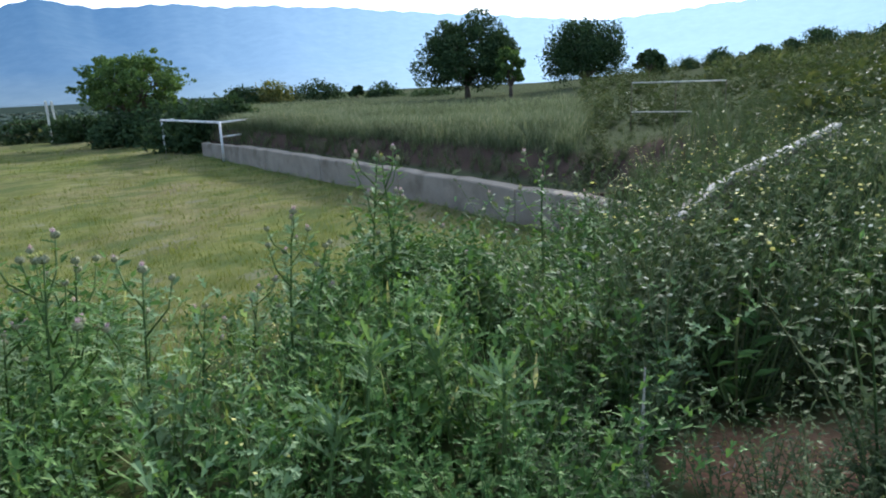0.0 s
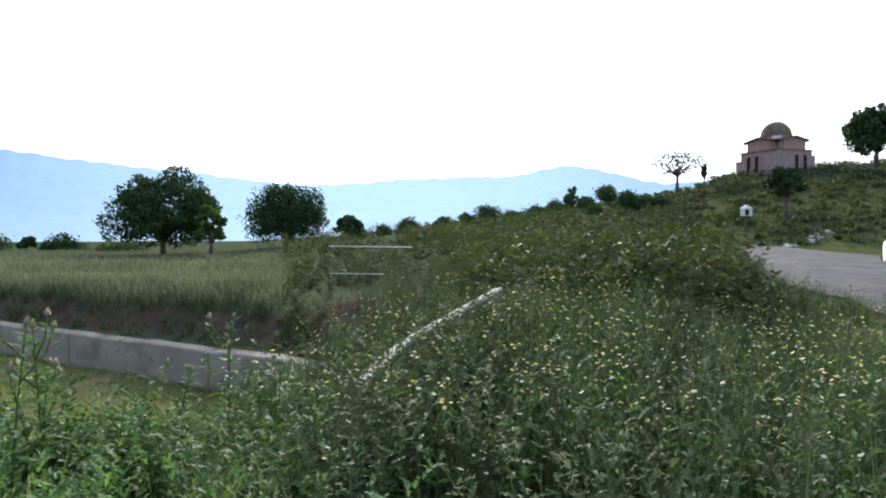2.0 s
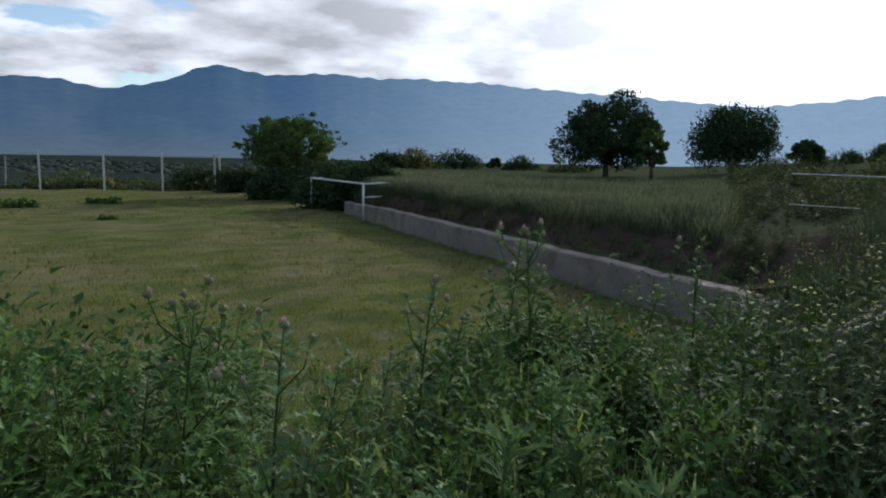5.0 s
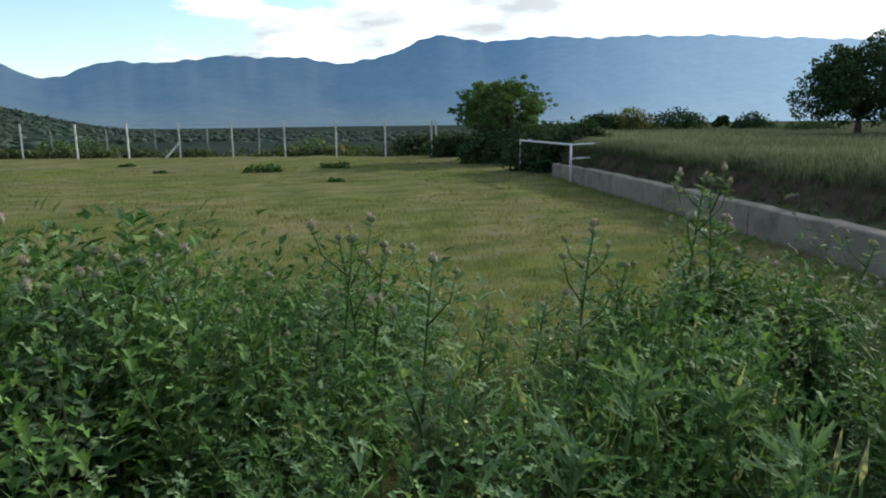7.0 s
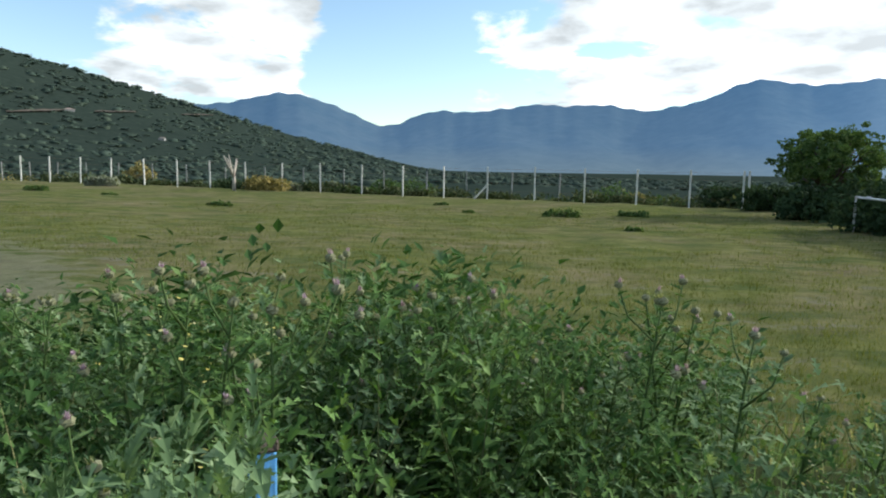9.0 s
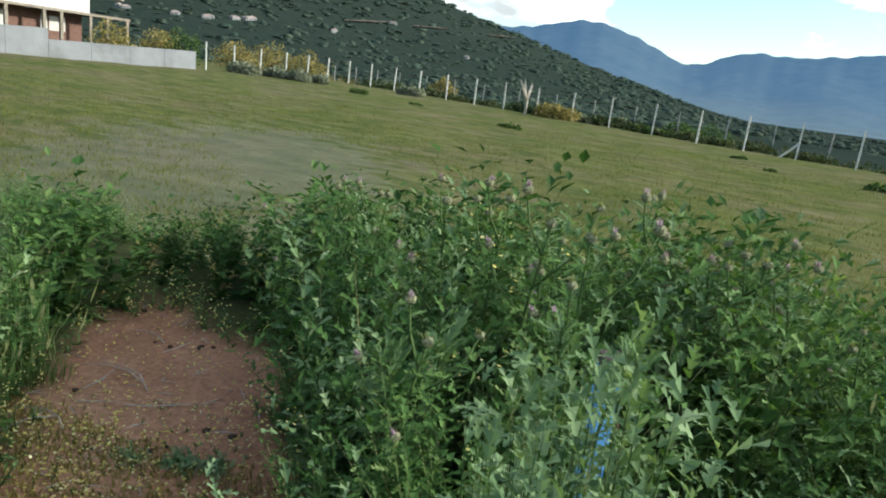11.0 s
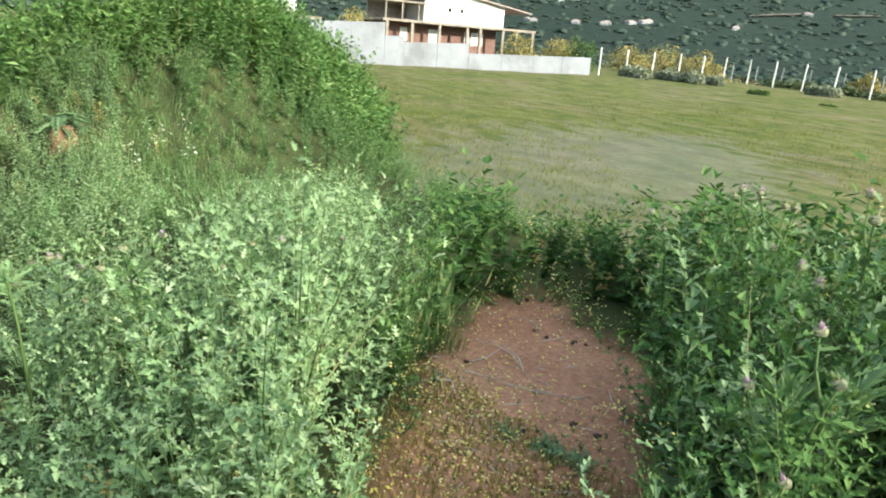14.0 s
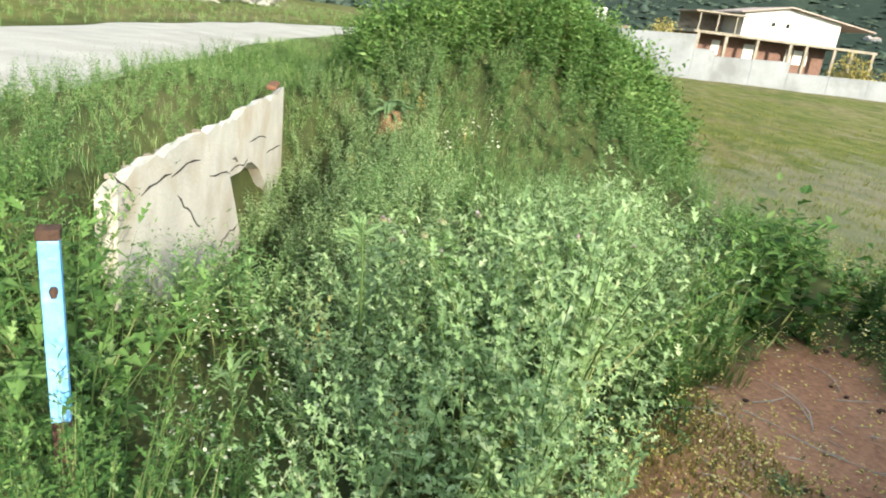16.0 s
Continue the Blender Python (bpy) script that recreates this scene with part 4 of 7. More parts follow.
def square_post(name, m, height, blue, cap, label, cap_mat="rust_brown"):
    """A slim square tube, blue above and dark brown at the foot, with a cut top and a hinge stub."""
    post = thing(name, m, label, "post", "blue posts by the path")
    bm = bmesh.new()
    box(bm, (0, 0, height - blue / 2), (0.034, 0.034, blue), 0, 0.003)
    part("shaft", bm, M["blue_paint"], post)
    bm = bmesh.new()
    box(bm, (0, 0, (height - blue) / 2 - 0.05), (0.032, 0.032, height - blue + 0.1), 0, 0.003)
    part("foot", bm, M["rust_brown"], post, "dark brown foot of the post")
    if cap:
        bm = bmesh.new()
        box(bm, (0, 0, height + cap / 2), (0.039, 0.039, cap), 0, 0.003)
        part("cap", bm, M[cap_mat], post, "rusty cut top")
    bm = bmesh.new()
    tube(bm, [(0.014, 0.004, height - 0.09), (0.022, 0.004, height - 0.093), (0.026, 0.004, height - 0.105)], [0.007, 0.008, 0.004], 7)
    part("hinge_stub", bm, M["rust_brown"], post, "rusty hinge stub")


def build_posts():
    square_post("blue_post", pose(-1.073, -0.672, 0.0, 0, -0.6, 20), 0.958, 0.365, 0.02, "slim blue-painted steel gate post with a rusty top among weeds")
    square_post("blue_post", pose(-0.117, 0.91, 0.0, 0.5, 0, 32), 1.075, 0.7, 0.016, "slim blue-painted steel gate post half hidden by a thistle", "bark")


build_posts()


# ---- the chapel and what stands on its hill ----
def build_chapel():
    c = bearing(99.7) * 108
    C = thing("chapel", pose(c.x, c.y, 9.4, 0, 0, 37) @ Matrix.Diagonal((1, 1, 1.45, 1)), "small domed stone and brick chapel on a hill", "chapel")

    def prism(n, r0, r1, z0, z1, turn=0.0):
        bm = bmesh.new()
        rings = [[bm.verts.new((r * math.cos(a), r * math.sin(a), z)) for a in (2 * math.pi * (k + turn) / n for k in range(n))] for r, z in ((r0, z0), (r1, z1))]
        for k in range(n):
            bm.faces.new((rings[0][k], rings[0][(k + 1) % n], rings[1][(k + 1) % n], rings[1][k]))
        bm.faces.new(rings[1])
        bm.faces.new(rings[0][::-1])
        return bm

    part("body", box(bmesh.new(), (0, 0, 0.85), (6.5, 6.5, 3.9), 0, 0.06), M["church_stone"], C, "stone block walls")
    part("cornice", box(bmesh.new(), (0, 0, 2.86), (6.8, 6.8, 0.14), 0, 0.03), M["roof_tile"], C)
    for a in range(4):
        rot = Matrix.Rotation(a * math.pi / 2, 4, "Z")
        bm = bmesh.new()
        # raised arm of the cross on each side, with a low rounded gable
        rim = [(-2.0, 2.4), (2.0, 2.4), (2.0, 3.75), (1.2, 4.0), (0, 4.12), (-1.2, 4.0), (-2.0, 3.75)]
        f = [bm.verts.new((3.29, u, w)) for u, w in rim]
        g = [bm.verts.new((0.8, u, w)) for u, w in rim]
        bm.faces.new(f)
        bm.faces.new(g[::-1])
        for k in range(7):
            bm.faces.new((f[(k + 1) % 7], f[k], g[k], g[(k + 1) % 7]))
        bmesh.ops.transform(bm, matrix=rot, verts=bm.verts)
        bmesh.ops.recalc_face_normals(bm, faces=bm.faces)
        arm = part("cross_arm", bm, M["church_brick"], C, "brick gabled arm of the cross plan")
        bm = bmesh.new()
        for e in (-1, 1):
            box(bm, (2.15, e * 1.18, 4.0), (2.9, 2.5, 0.13), 0, 0, Matrix.Rotation(-e * 0.13, 4, "X"))
        bmesh.ops.transform(bm, matrix=rot, verts=bm.verts)
        part("arm_roof", bm, M["roof_tile"], arm)
        for u in ((-1.7, -0.2) if a % 2 else (0.3, 1.85)):
            bm = bmesh.new()
            box(bm, (3.27, u, 1.25), (0.16, 0.62, 1.75))
            bmesh.ops.create_cone(bm, cap_ends=True, segments=14, radius1=0.31, radius2=0.31, depth=0.16, matrix=Matrix.Translation((3.27, u, 2.12)) @ Matrix.Rotation(math.pi / 2, 4, "Y"))
            bmesh.ops.transform(bm, matrix=rot, verts=bm.verts)
            w = part("window", bm, M["dark_opening"], C, "tall dark arched window")
            for e in (-1, 1):
                bm = bmesh.new()
                box(bm, (3.29, u + e * 0.36, 1.25), (0.18, 0.1, 1.8))
                bmesh.ops.transform(bm, matrix=rot, verts=bm.verts)
                part("window_frame", bm, M["church_brick"], w)
    part("drum", prism(12, 2.05, 2.05, 3.4, 4.35), M["church_stone"], C, "round drum under the dome", True)
    part("drum_cornice", prism(12, 2.2, 2.2, 4.35, 4.46), M["roof_tile"], C)
    part("lunette", box(bmesh.new(), (-1.55, 1.45, 3.95), (0.5, 1.3, 0.75), -47, 0.1), M["plaster"], C, "pale plastered patch below the dome")
    bm = bmesh.new()
    bmesh.ops.create_uvsphere(bm, u_segments=28, v_segments=14, radius=2.1, matrix=Matrix.Translation((0, 0, 4.42)) @ Matrix.Diagonal((1, 1, 0.7, 1)))
    bmesh.ops.delete(bm, geom=[v for v in bm.verts if v.co.z < 4.38], context="VERTS")
    part("dome", bm, M["dome"], C, "weathered tiled dome", True)
    bm = bmesh.new()
    box(bm, (0, 0, 6.15), (0.06, 0.06, 0.7))
    box(bm, (0, 0, 6.28), (0.06, 0.4, 0.06))
    part("cross", bm, M["rust"], C, "thin metal cross")
    for dx, dy, sx, sy, h in ((3.4, 1.9, 1.8, 2.6, 3.0), (-1.9, -3.5, 2.4, 1.1, 3.3)):
        part("annex", box(bmesh.new(), (dx, dy, h / 2 - 0.9), (sx, sy, h), 0, 0.05), M["church_stone"], C, "low side annex")
    part("pipe", tube(bmesh.new(), [(-3.32, 2.6, 0), (-3.32, 2.6, 4.3)], 0.06, 8), M["post_grey"], C, "pale downpipe")


M["dome"] = surface("dome_tile", (0.09, 0.08, 0.055), (0.2, 0.14, 0.1), 1.5, 0.9, 9.0, 0.6, stain=(0.07, 0.09, 0.05), stain_scale=0.5)
build_chapel()


def build_shrine():
    s = bearing(97.7) * 60
    z = 1.5 + 60 * math.tan(radians(1.55))
    S = thing("roadside_shrine", pose(s.x, s.y, z, 0, 0, 204), "white roadside shrine box with a dark niche on the slope", "shrine")
    S.matrix_basis = S.matrix_basis @ Matrix.Diagonal((0.68, 0.68, 0.68, 1))
    part("pedestal", box(bmesh.new(), (0, 0, -0.9), (0.3, 0.3, 1.9), 0, 0.03), M["bark"], S)
    part("box", box(bmesh.new(), (0, 0, 0.5), (0.9, 1.0, 0.95), 0, 0.03), M["plaster"], S)
    part("niche", box(bmesh.new(), (0.44, -0.16, 0.45), (0.06, 0.45, 0.7)), M["dark_opening"], S, "dark glazed niche")
    bm = bmesh.new()
    bmesh.ops.create_cone(bm, cap_ends=True, segments=4, radius1=0.78, radius2=0.08, depth=0.42, matrix=Matrix.Translation((0, 0, 1.16)) @ Matrix.Rotation(math.pi / 4, 4, "Z"))
    part("roof", bm, M["plaster"], S)
    bm = bmesh.new()
    box(bm, (0, 0, 1.52), (0.05, 0.05, 0.4))
    box(bm, (0, 0, 1.58), (0.05, 0.22, 0.05))
    part("cross", bm, M["rust"], S)


build_shrine()


def build_car():
    """A white car standing on the road, headed along it."""
    x, y = 12.1, -4.93
    C = thing("car", pose(x, y, float(road_z(x)) + 0.06, 0, 0, -4), "small white car standing on the country road", "car")
    bm = bmesh.new()
    prof = [(2.0, 0.35), (2.02, 0.7), (1.9, 0.82), (0.95, 0.95), (0.35, 1.4), (-1.1, 1.45), (-1.8, 1.0), (-2.0, 0.9), (-2.02, 0.35)]
    rings = [[bm.verts.new((u, s * (0.82 if w < 1 else 0.66), w)) for u, w in prof] for s in (-1, 1)]
    bm.faces.new(rings[0])
    bm.faces.new(rings[1][::-1])
    for k in range(len(prof)):
        q = (k + 1) % len(prof)
        bm.faces.new((rings[0][q], rings[0][k], rings[1][k], rings[1][q]))
    bmesh.ops.recalc_face_normals(bm, faces=bm.faces)
    bmesh.ops.bevel(bm, geom=bm.edges[:], offset=0.06, segments=2, affect="EDGES")
    body = part("body", bm, M["car_paint"], C, "", True)
    bm = bmesh.new()
    vs = [bm.verts.new(q) for q in ((0.98, -0.6, 0.98), (0.98, 0.6, 0.98), (0.45, 0.55, 1.36), (0.45, -0.55, 1.36))]
    bm.faces.new(vs)
    part("windscreen", bm, M["glass"], body)
    for u in (-2.0, 2.0):
        bm = bmesh.new()
        box(bm, (u, 0, 0.47), (0.16, 1.68, 0.14), 0, 0.05)
        part("bumper", bm, M["rubber"], C)
    for s in (-1, 1):
        bm = bmesh.new()
        box(bm, (2.0, s * 0.6, 0.68), (0.1, 0.3, 0.14), 0, 0.03)
        part("headlight", bm, M["chrome"], C)
        bm = bmesh.new()
        box(bm, (-0.3, s * 0.73, 1.16), (1.2, 0.04, 0.3))
        part("side_window", bm, M["glass"], C)
        for u in (1.25, -1.25):
            bm = bmesh.new()
            bmesh.ops.create_cone(bm, cap_ends=True, segments=20, radius1=0.3, radius2=0.3, depth=0.18, matrix=Matrix.Translation((u, s * 0.78, 0.3)) @ Matrix.Rotation(math.pi / 2, 4, "X"))
            w = part("wheel", bm, M["rubber"], C)
            bm = bmesh.new()
            bmesh.ops.create_cone(bm, cap_ends=True, segments=14, radius1=0.18, radius2=0.16, depth=0.2, matrix=Matrix.Translation((u, s * 0.785, 0.3)) @ Matrix.Rotation(math.pi / 2, 4, "X"))
            part("rim", bm, M["chrome"], w)


build_car()


def rock_mesh(rs, size):
    bm = bmesh.new()
    bmesh.ops.create_icosphere(bm, subdivisions=1, radius=size)
    for v in bm.verts:
        v.co *= rs.uniform(0.65, 1.15)
        v.co.z *= 0.6
    return bm


def build_rocks():
    rs = random.Random(9)
    protos = []
    for k in range(6):
        bm = rock_mesh(rs, 0.5)
        me = bpy.data.meshes.new("rock")
        bm.to_mesh(me)
        bm.free()
        me.materials.append(M["stone"])
        protos.append(me)
    # boulders beyond the road on the chapel side
    for k in range(26):
        az = rs.uniform(100.4, 103.4)
        r = 57.5 + 1.6 * (az - 100.4) + rs.uniform(-1.2, 1.2)
        b = bearing(az) * r
        ob = new("rock", rs.choice(protos))
        s = rs.uniform(0.3, 0.85)
        ob.matrix_basis = pose(b.x, b.y, z_at(b.x, b.y) + 0.05, rs.uniform(0, 40), rs.uniform(0, 40), rs.uniform(0, 360)) @ Matrix.Diagonal((s, s, s, 1))
        tagged(ob, "pale grey boulder beside the road", "rock", "rocks by the road")
    # tumbled dry-stone wall across the road
    wall = thing("wall_dry_stone", pose(0, 0, 0), "tumbled dry-stone wall of pale stones above the road", "wall", kind="structure")
    for k in range(260):
        s = rs.random()
        x = -13 - 26 * s
        y = -12.2 + 5.6 * s + rs.uniform(-0.5, 0.5)
        lay = rs.random()
        ob = new("stone", rs.choice(protos))
        q = rs.uniform(0.25, 0.55)
        ob.matrix_basis = pose(x, y, z_at(x, y) + 0.03 + lay * 0.7, rs.uniform(-15, 15), rs.uniform(-15, 15), rs.uniform(0, 360)) @ Matrix.Diagonal((q * 1.3, q, q * 0.75, 1))
        ob.parent = wall


build_rocks()


# ---- trees and shrubs ----
def leaf_cloud(rs, lobes, count, size, squash=1.0):
    """Small two-triangle leaf sprays gathered in lobes: arrays of vertices and triangles."""
    w = np.array([l[3] ** 1.8 for l in lobes])
    pick = rs.choice(len(lobes), count, p=w / w.sum())
    L = np.array([l[:3] for l in lobes])[pick]
    R = np.array([l[3] for l in lobes])[pick]
    d = rs.normal(size=(count, 3))
    d /= np.linalg.norm(d, axis=1, keepdims=True)
    rad = R * rs.uniform(0.35, 1.0, count) ** 0.45 * (1 + 0.16 * np.sin(d[:, 0] * 7 + pick) * np.cos(d[:, 1] * 6 + d[:, 2] * 5))
    rad = rad * np.where(rs.uniform(0, 1, count) < 0.14, rs.uniform(1.0, 1.4, count), 1.0)
    d[:, 2] *= squash
    c = L + d * rad[:, None]
    u = rs.normal(size=(count, 3))
    u /= np.linalg.norm(u, axis=1, keepdims=True)
    v = np.cross(u, rs.normal(size=(count, 3)))
    v /= np.linalg.norm(v, axis=1, keepdims=True)
    s = size * rs.uniform(0.6, 1.4, count)[:, None]
    verts = np.stack([c - u * s, c + v * s * 0.5, c + u * s, c - v * s * 0.5], 1).reshape(-1, 3)
    k = np.arange(count)[:, None] * 4
    return verts, np.concatenate([k + [0, 1, 2], k + [0, 2, 3]])


def limb_tree(name, base, height, spread, seed, label, leaves, leaf_size, mat, trunk_h=0.25, lobes_n=14, squash=0.8, lean=(0, 0), gap=1.0, extra=None):
    """A trunk, forking limbs and a crown of leaf sprays gathered at the limbs' ends."""
    rs = np.random.RandomState(seed)
    T = thing(name, pose(*base), label, "tree")
    bm = bmesh.new()
    th = height * trunk_h
    fork = Vector((lean[0] * 0.4, lean[1] * 0.4, th))
    r0 = height * 0.035
    tube(bm, [(0, 0, -0.3), (0.02, 0.03, th * 0.5), fork], [r0 * 1.35, r0, r0 * 0.85], 9)
    part("trunk", bm, M["bark"], T, smooth=True)
    lobes = []
    for k in range(lobes_n):
        a = 2.399 * k + rs.uniform(-0.3, 0.3)
        f = (k + 0.5) / lobes_n
        rad = spread * (0.25 + 0.75 * math.sin(math.pi * min(1, 0.22 + 0.72 * f))) * rs.uniform(0.45, 0.75)
        z = th + (height - th) * (0.12 + 0.68 * f)
        p = Vector((math.cos(a) * rad + lean[0] * f, math.sin(a) * rad + lean[1] * f, z))
        bm = bmesh.new()
        mid = fork.lerp(p, 0.5) + Vector((rs.uniform(-0.2, 0.2), rs.uniform(-0.2, 0.2), 0.1 * height * rs.uniform(-0.3, 0.6)))
        tube(bm, [fork - Vector((0, 0, 0.1)), mid, p], [r0 * 0.5, r0 * 0.32, r0 * 0.1], 6)
        part("limb", bm, M["bark"], T, smooth=True)
        lobes.append((*p, spread * rs.uniform(0.2, 0.33) * gap))
        for e in range(6):
            d = Vector(rs.normal(size=3)).normalized()
            d.z *= 0.5
            lobes.append((*(p + d * spread * rs.uniform(0.2, 0.4)), spread * rs.uniform(0.06, 0.14) * gap))
    for l in extra or ():
        lobes.append(l)
    v, t = leaf_cloud(rs, lobes, leaves, leaf_size, squash)
    crown = mesh_object("crown", v, t, [M[mat]])
    crown.parent = T
    return T


def bush(name, base, width, height, seed, label, leaves, leaf_size, mat, category="bush", group=""):
    rs = np.random.RandomState(seed)
    B = thing(name, pose(*base), label, category, group)
    n = max(4, int(5 + width * 1.2))
    lobes = []
    for k in range(n):
        f = (k + 0.5) / n - 0.5
        h = height * (0.55 + 0.45 * math.cos(f * 2.6)) * rs.uniform(0.8, 1.1)
        r = min(width * 0.24, height * 0.5) * rs.uniform(0.8, 1.2)
        lobes.append((f * width + rs.uniform(-0.1, 0.1), rs.uniform(-0.25, 0.25) * width * 0.4, max(r * 0.6, h - r), r))
        lobes.append((f * width, rs.uniform(-0.2, 0.2) * width * 0.4, r * 0.7, r))
    v, t = leaf_cloud(rs, lobes, leaves, leaf_size, 0.9)
    v[:, 2] = np.maximum(v[:, 2], -0.1)
    crown = mesh_object("crown", v, t, [M[mat]])
    crown.parent = B
    bm = bmesh.new()
    for k in range(5):
        a = rs.uniform(0, 6.28)
        tube(bm, [(rs.uniform(-0.2, 0.2) * width, 0, -0.3), (math.cos(a) * width * 0.2, math.sin(a) * width * 0.1, height * 0.6)], [0.05, 0.02], 5)
    part("stems", bm, M["bark"], B, smooth=True)
    return B


def by_ray(az, r, el):
    """The spot at a bearing and distance, and the height seen there from eye level."""
    b = bearing(az)
    return b.x * r, b.y * r, 1.45 + r * math.tan(radians(el))


def build_trees():
    # broad tree at the corner of the pitch
    x, y, _ = by_ray(24.2, 33, 0)
    limb_tree("spreading_tree", (x, y, -0.4), 4.0, 2.85, 5, "broad spreading tree with feathery light green crown", 24000, 0.06, "tree_leaf_light", 0.28, 40, 0.6, (0.1, 0.05), 0.56)
    # large dark tree on the terrace
    x, y, _ = by_ray(50.7, 46, 0)
    side = Vector((0.633, -0.774, 0))
    lumps = [(*(side * u + Vector((0, 0, h))), q) for u, h, q in ((0.9, 4.9, 0.9), (1.5, 4.1, 1.1), (0.3, 4.3, 1.0), (-0.9, 4.0, 0.75), (-1.35, 4.7, 0.32), (-2.4, 2.7, 0.95), (-3.2, 2.0, 0.6), (2.5, 2.8, 0.95), (-2.0, 3.5, 0.5), (2.2, 3.6, 0.6), (-3.0, 1.2, 0.6), (-0.8, 1.1, 1.0), (0.9, 1.2, 1.1), (2.3, 1.3, 0.8), (-1.9, 1.5, 0.9))]
    limb_tree("dark_tree", (x, y, 0.5), 4.9, 3.9, 12, "large dark ragged tree on the terrace", 26000, 0.1, "tree_leaf", 0.16, 18, 0.8, (0.0, 0.1), 0.9, extra=lumps)
    x, y, _ = by_ray(54.3, 42, 0)
    limb_tree("young_tree", (x, y, 0.5), 3.2, 1.05, 31, "slim lighter green tree beside the large dark one", 4200, 0.12, "tree_leaf_light", 0.2, 10, 0.9)
    # clipped-looking round tree
    x, y, _ = by_ray(60.3, 56, 0)
    limb_tree("round_tree", (x, y, 0.8), 5.1, 3.6, 8, "dense round dark tree on the terrace", 22000, 0.1, "tree_leaf", 0.1, 26, 0.82, gap=1.4)
    x, y, _ = by_ray(65.3, 58, 0)
    limb_tree("small_tree", (x, y, 1.2), 2.3, 1.5, 15, "small ragged tree on the terrace skyline", 1500, 0.16, "tree_leaf", 0.2, 9, 0.8, gap=0.8)
    # thin tree on the chapel hill
    x, y, z = by_ray(92.6, 100, 3.7)
    limb_tree("thin_tree", (x, y, z), 6.0, 5.2, 21, "thin tree with sparse flat foliage on the hill", 1500, 0.15, "tree_leaf", 0.35, 18, 0.7, gap=0.8)
    x, y, z = by_ray(94.6, 100, 4.4)
    limb_tree("slim_cypress", (x, y, z), 2.6, 0.5, 22, "slim dark cypress on the hill", 900, 0.2, "tree_leaf", 0.1, 8, 1.6)
    x, y, z = by_ray(84.3, 90, 2.5)
    limb_tree("slim_cypress", (x, y, z), 3.0, 0.75, 23, "slim dark cypress on the skyline", 900, 0.2, "tree_leaf", 0.1, 8, 1.5)
    x, y, z = by_ray(100.5, 66, 1.3)
    limb_tree("olive_tree", (x, y, z), 5.0, 1.7, 24, "dark olive tree with a crooked bare trunk", 4200, 0.14, "tree_leaf", 0.4, 12, 0.8, (0.4, 0.2))
    x, y, z = by_ray(106.2, 85, 5.2)
    limb_tree("pine_tree", (x, y, z), 6.3, 3.7, 25, "big dark pine on the chapel hill", 9000, 0.2, "tree_leaf", 0.2, 18, 0.8)
    x, y, z = by_ray(108.5, 70, 4.0)
    limb_tree("light_tree", (x, y, z), 4.4, 1.8, 26, "lighter green tree on the chapel hill", 3500, 0.16, "tree_leaf_light", 0.2, 12, 0.9)
    # hedge behind the goal
    for k, (az, r, w, h) in enumerate(((23.5, 31, 2.6, 1.5), (26.0, 30.5, 3.0, 2.0), (28.2, 26.5, 2.6, 1.95), (29.9, 25.4, 2.4, 1.9), (31.4, 24.8, 2.0, 1.8), (20.8, 37, 2.8, 1.4), (18.0, 40, 3.0, 1.3))):
        x, y, _ = by_ray(az, r, 0)
        bush("hedge_bush", (x, y, -0.5), w, h, 40 + k, "dense dark green bush behind the goal frame", 3000, 0.1, "tree_leaf", group="bushes behind the goal")
    # brown-green bushes along the terrace skyline
    for k, (az, r, top, w, mat) in enumerate(((32.2, 60, 0.5, 2.8, "tree_leaf"), (34.6, 62, 0.85, 3.6, "broom_dull"), (38.6, 64, 0.8, 4.4, "tree_leaf"), (41.5, 66, 0.15, 1.3, "tree_leaf"), (43.7, 66, 0.45, 3.4, "tree_leaf"), (47.5, 62, -0.1, 5, "tree_leaf"),
                                               (65.9, 66, 1.45, 2.7, "tree_leaf"), (68.3, 70, 1.2, 2.6, "tree_leaf"), (70.4, 72, 1.75, 3.2, "tree_leaf"), (73.4, 72, 1.9, 3.0, "tree_leaf"), (77.2, 74, 2.8, 5.0, "tree_leaf"), (84.0, 88, 3.6, 2.4, "tree_leaf"), (88.7, 82, 3.9, 4.6, "tree_leaf"), (82.9, 80, 3.2, 3.8, "tree_leaf"), (85.3, 80, 3.5, 4.4, "tree_leaf"), (91.4, 84, 3.5, 3.6, "tree_leaf"), (81.3, 78, 2.7, 4.5, "tree_leaf"), (87.0, 80, 4.4, 5.4, "tree_leaf"), (90, 84, 3.5, 4.0, "tree_leaf"), (86, 70, 2.9, 3, "tree_leaf"), (79.2, 76, 2.3, 3, "tree_leaf"), (75.4, 73, 2.1, 3, "tree_leaf"))):
        x, y, zt = by_ray(az, r, top)
        h = 2.1 if az < 60 else 1.9
        bush("skyline_bush", (x, y, zt - h), w, h, 60 + k, "rounded wild bush on the skyline", 2400, 0.13, mat, group="bushes on the skyline")
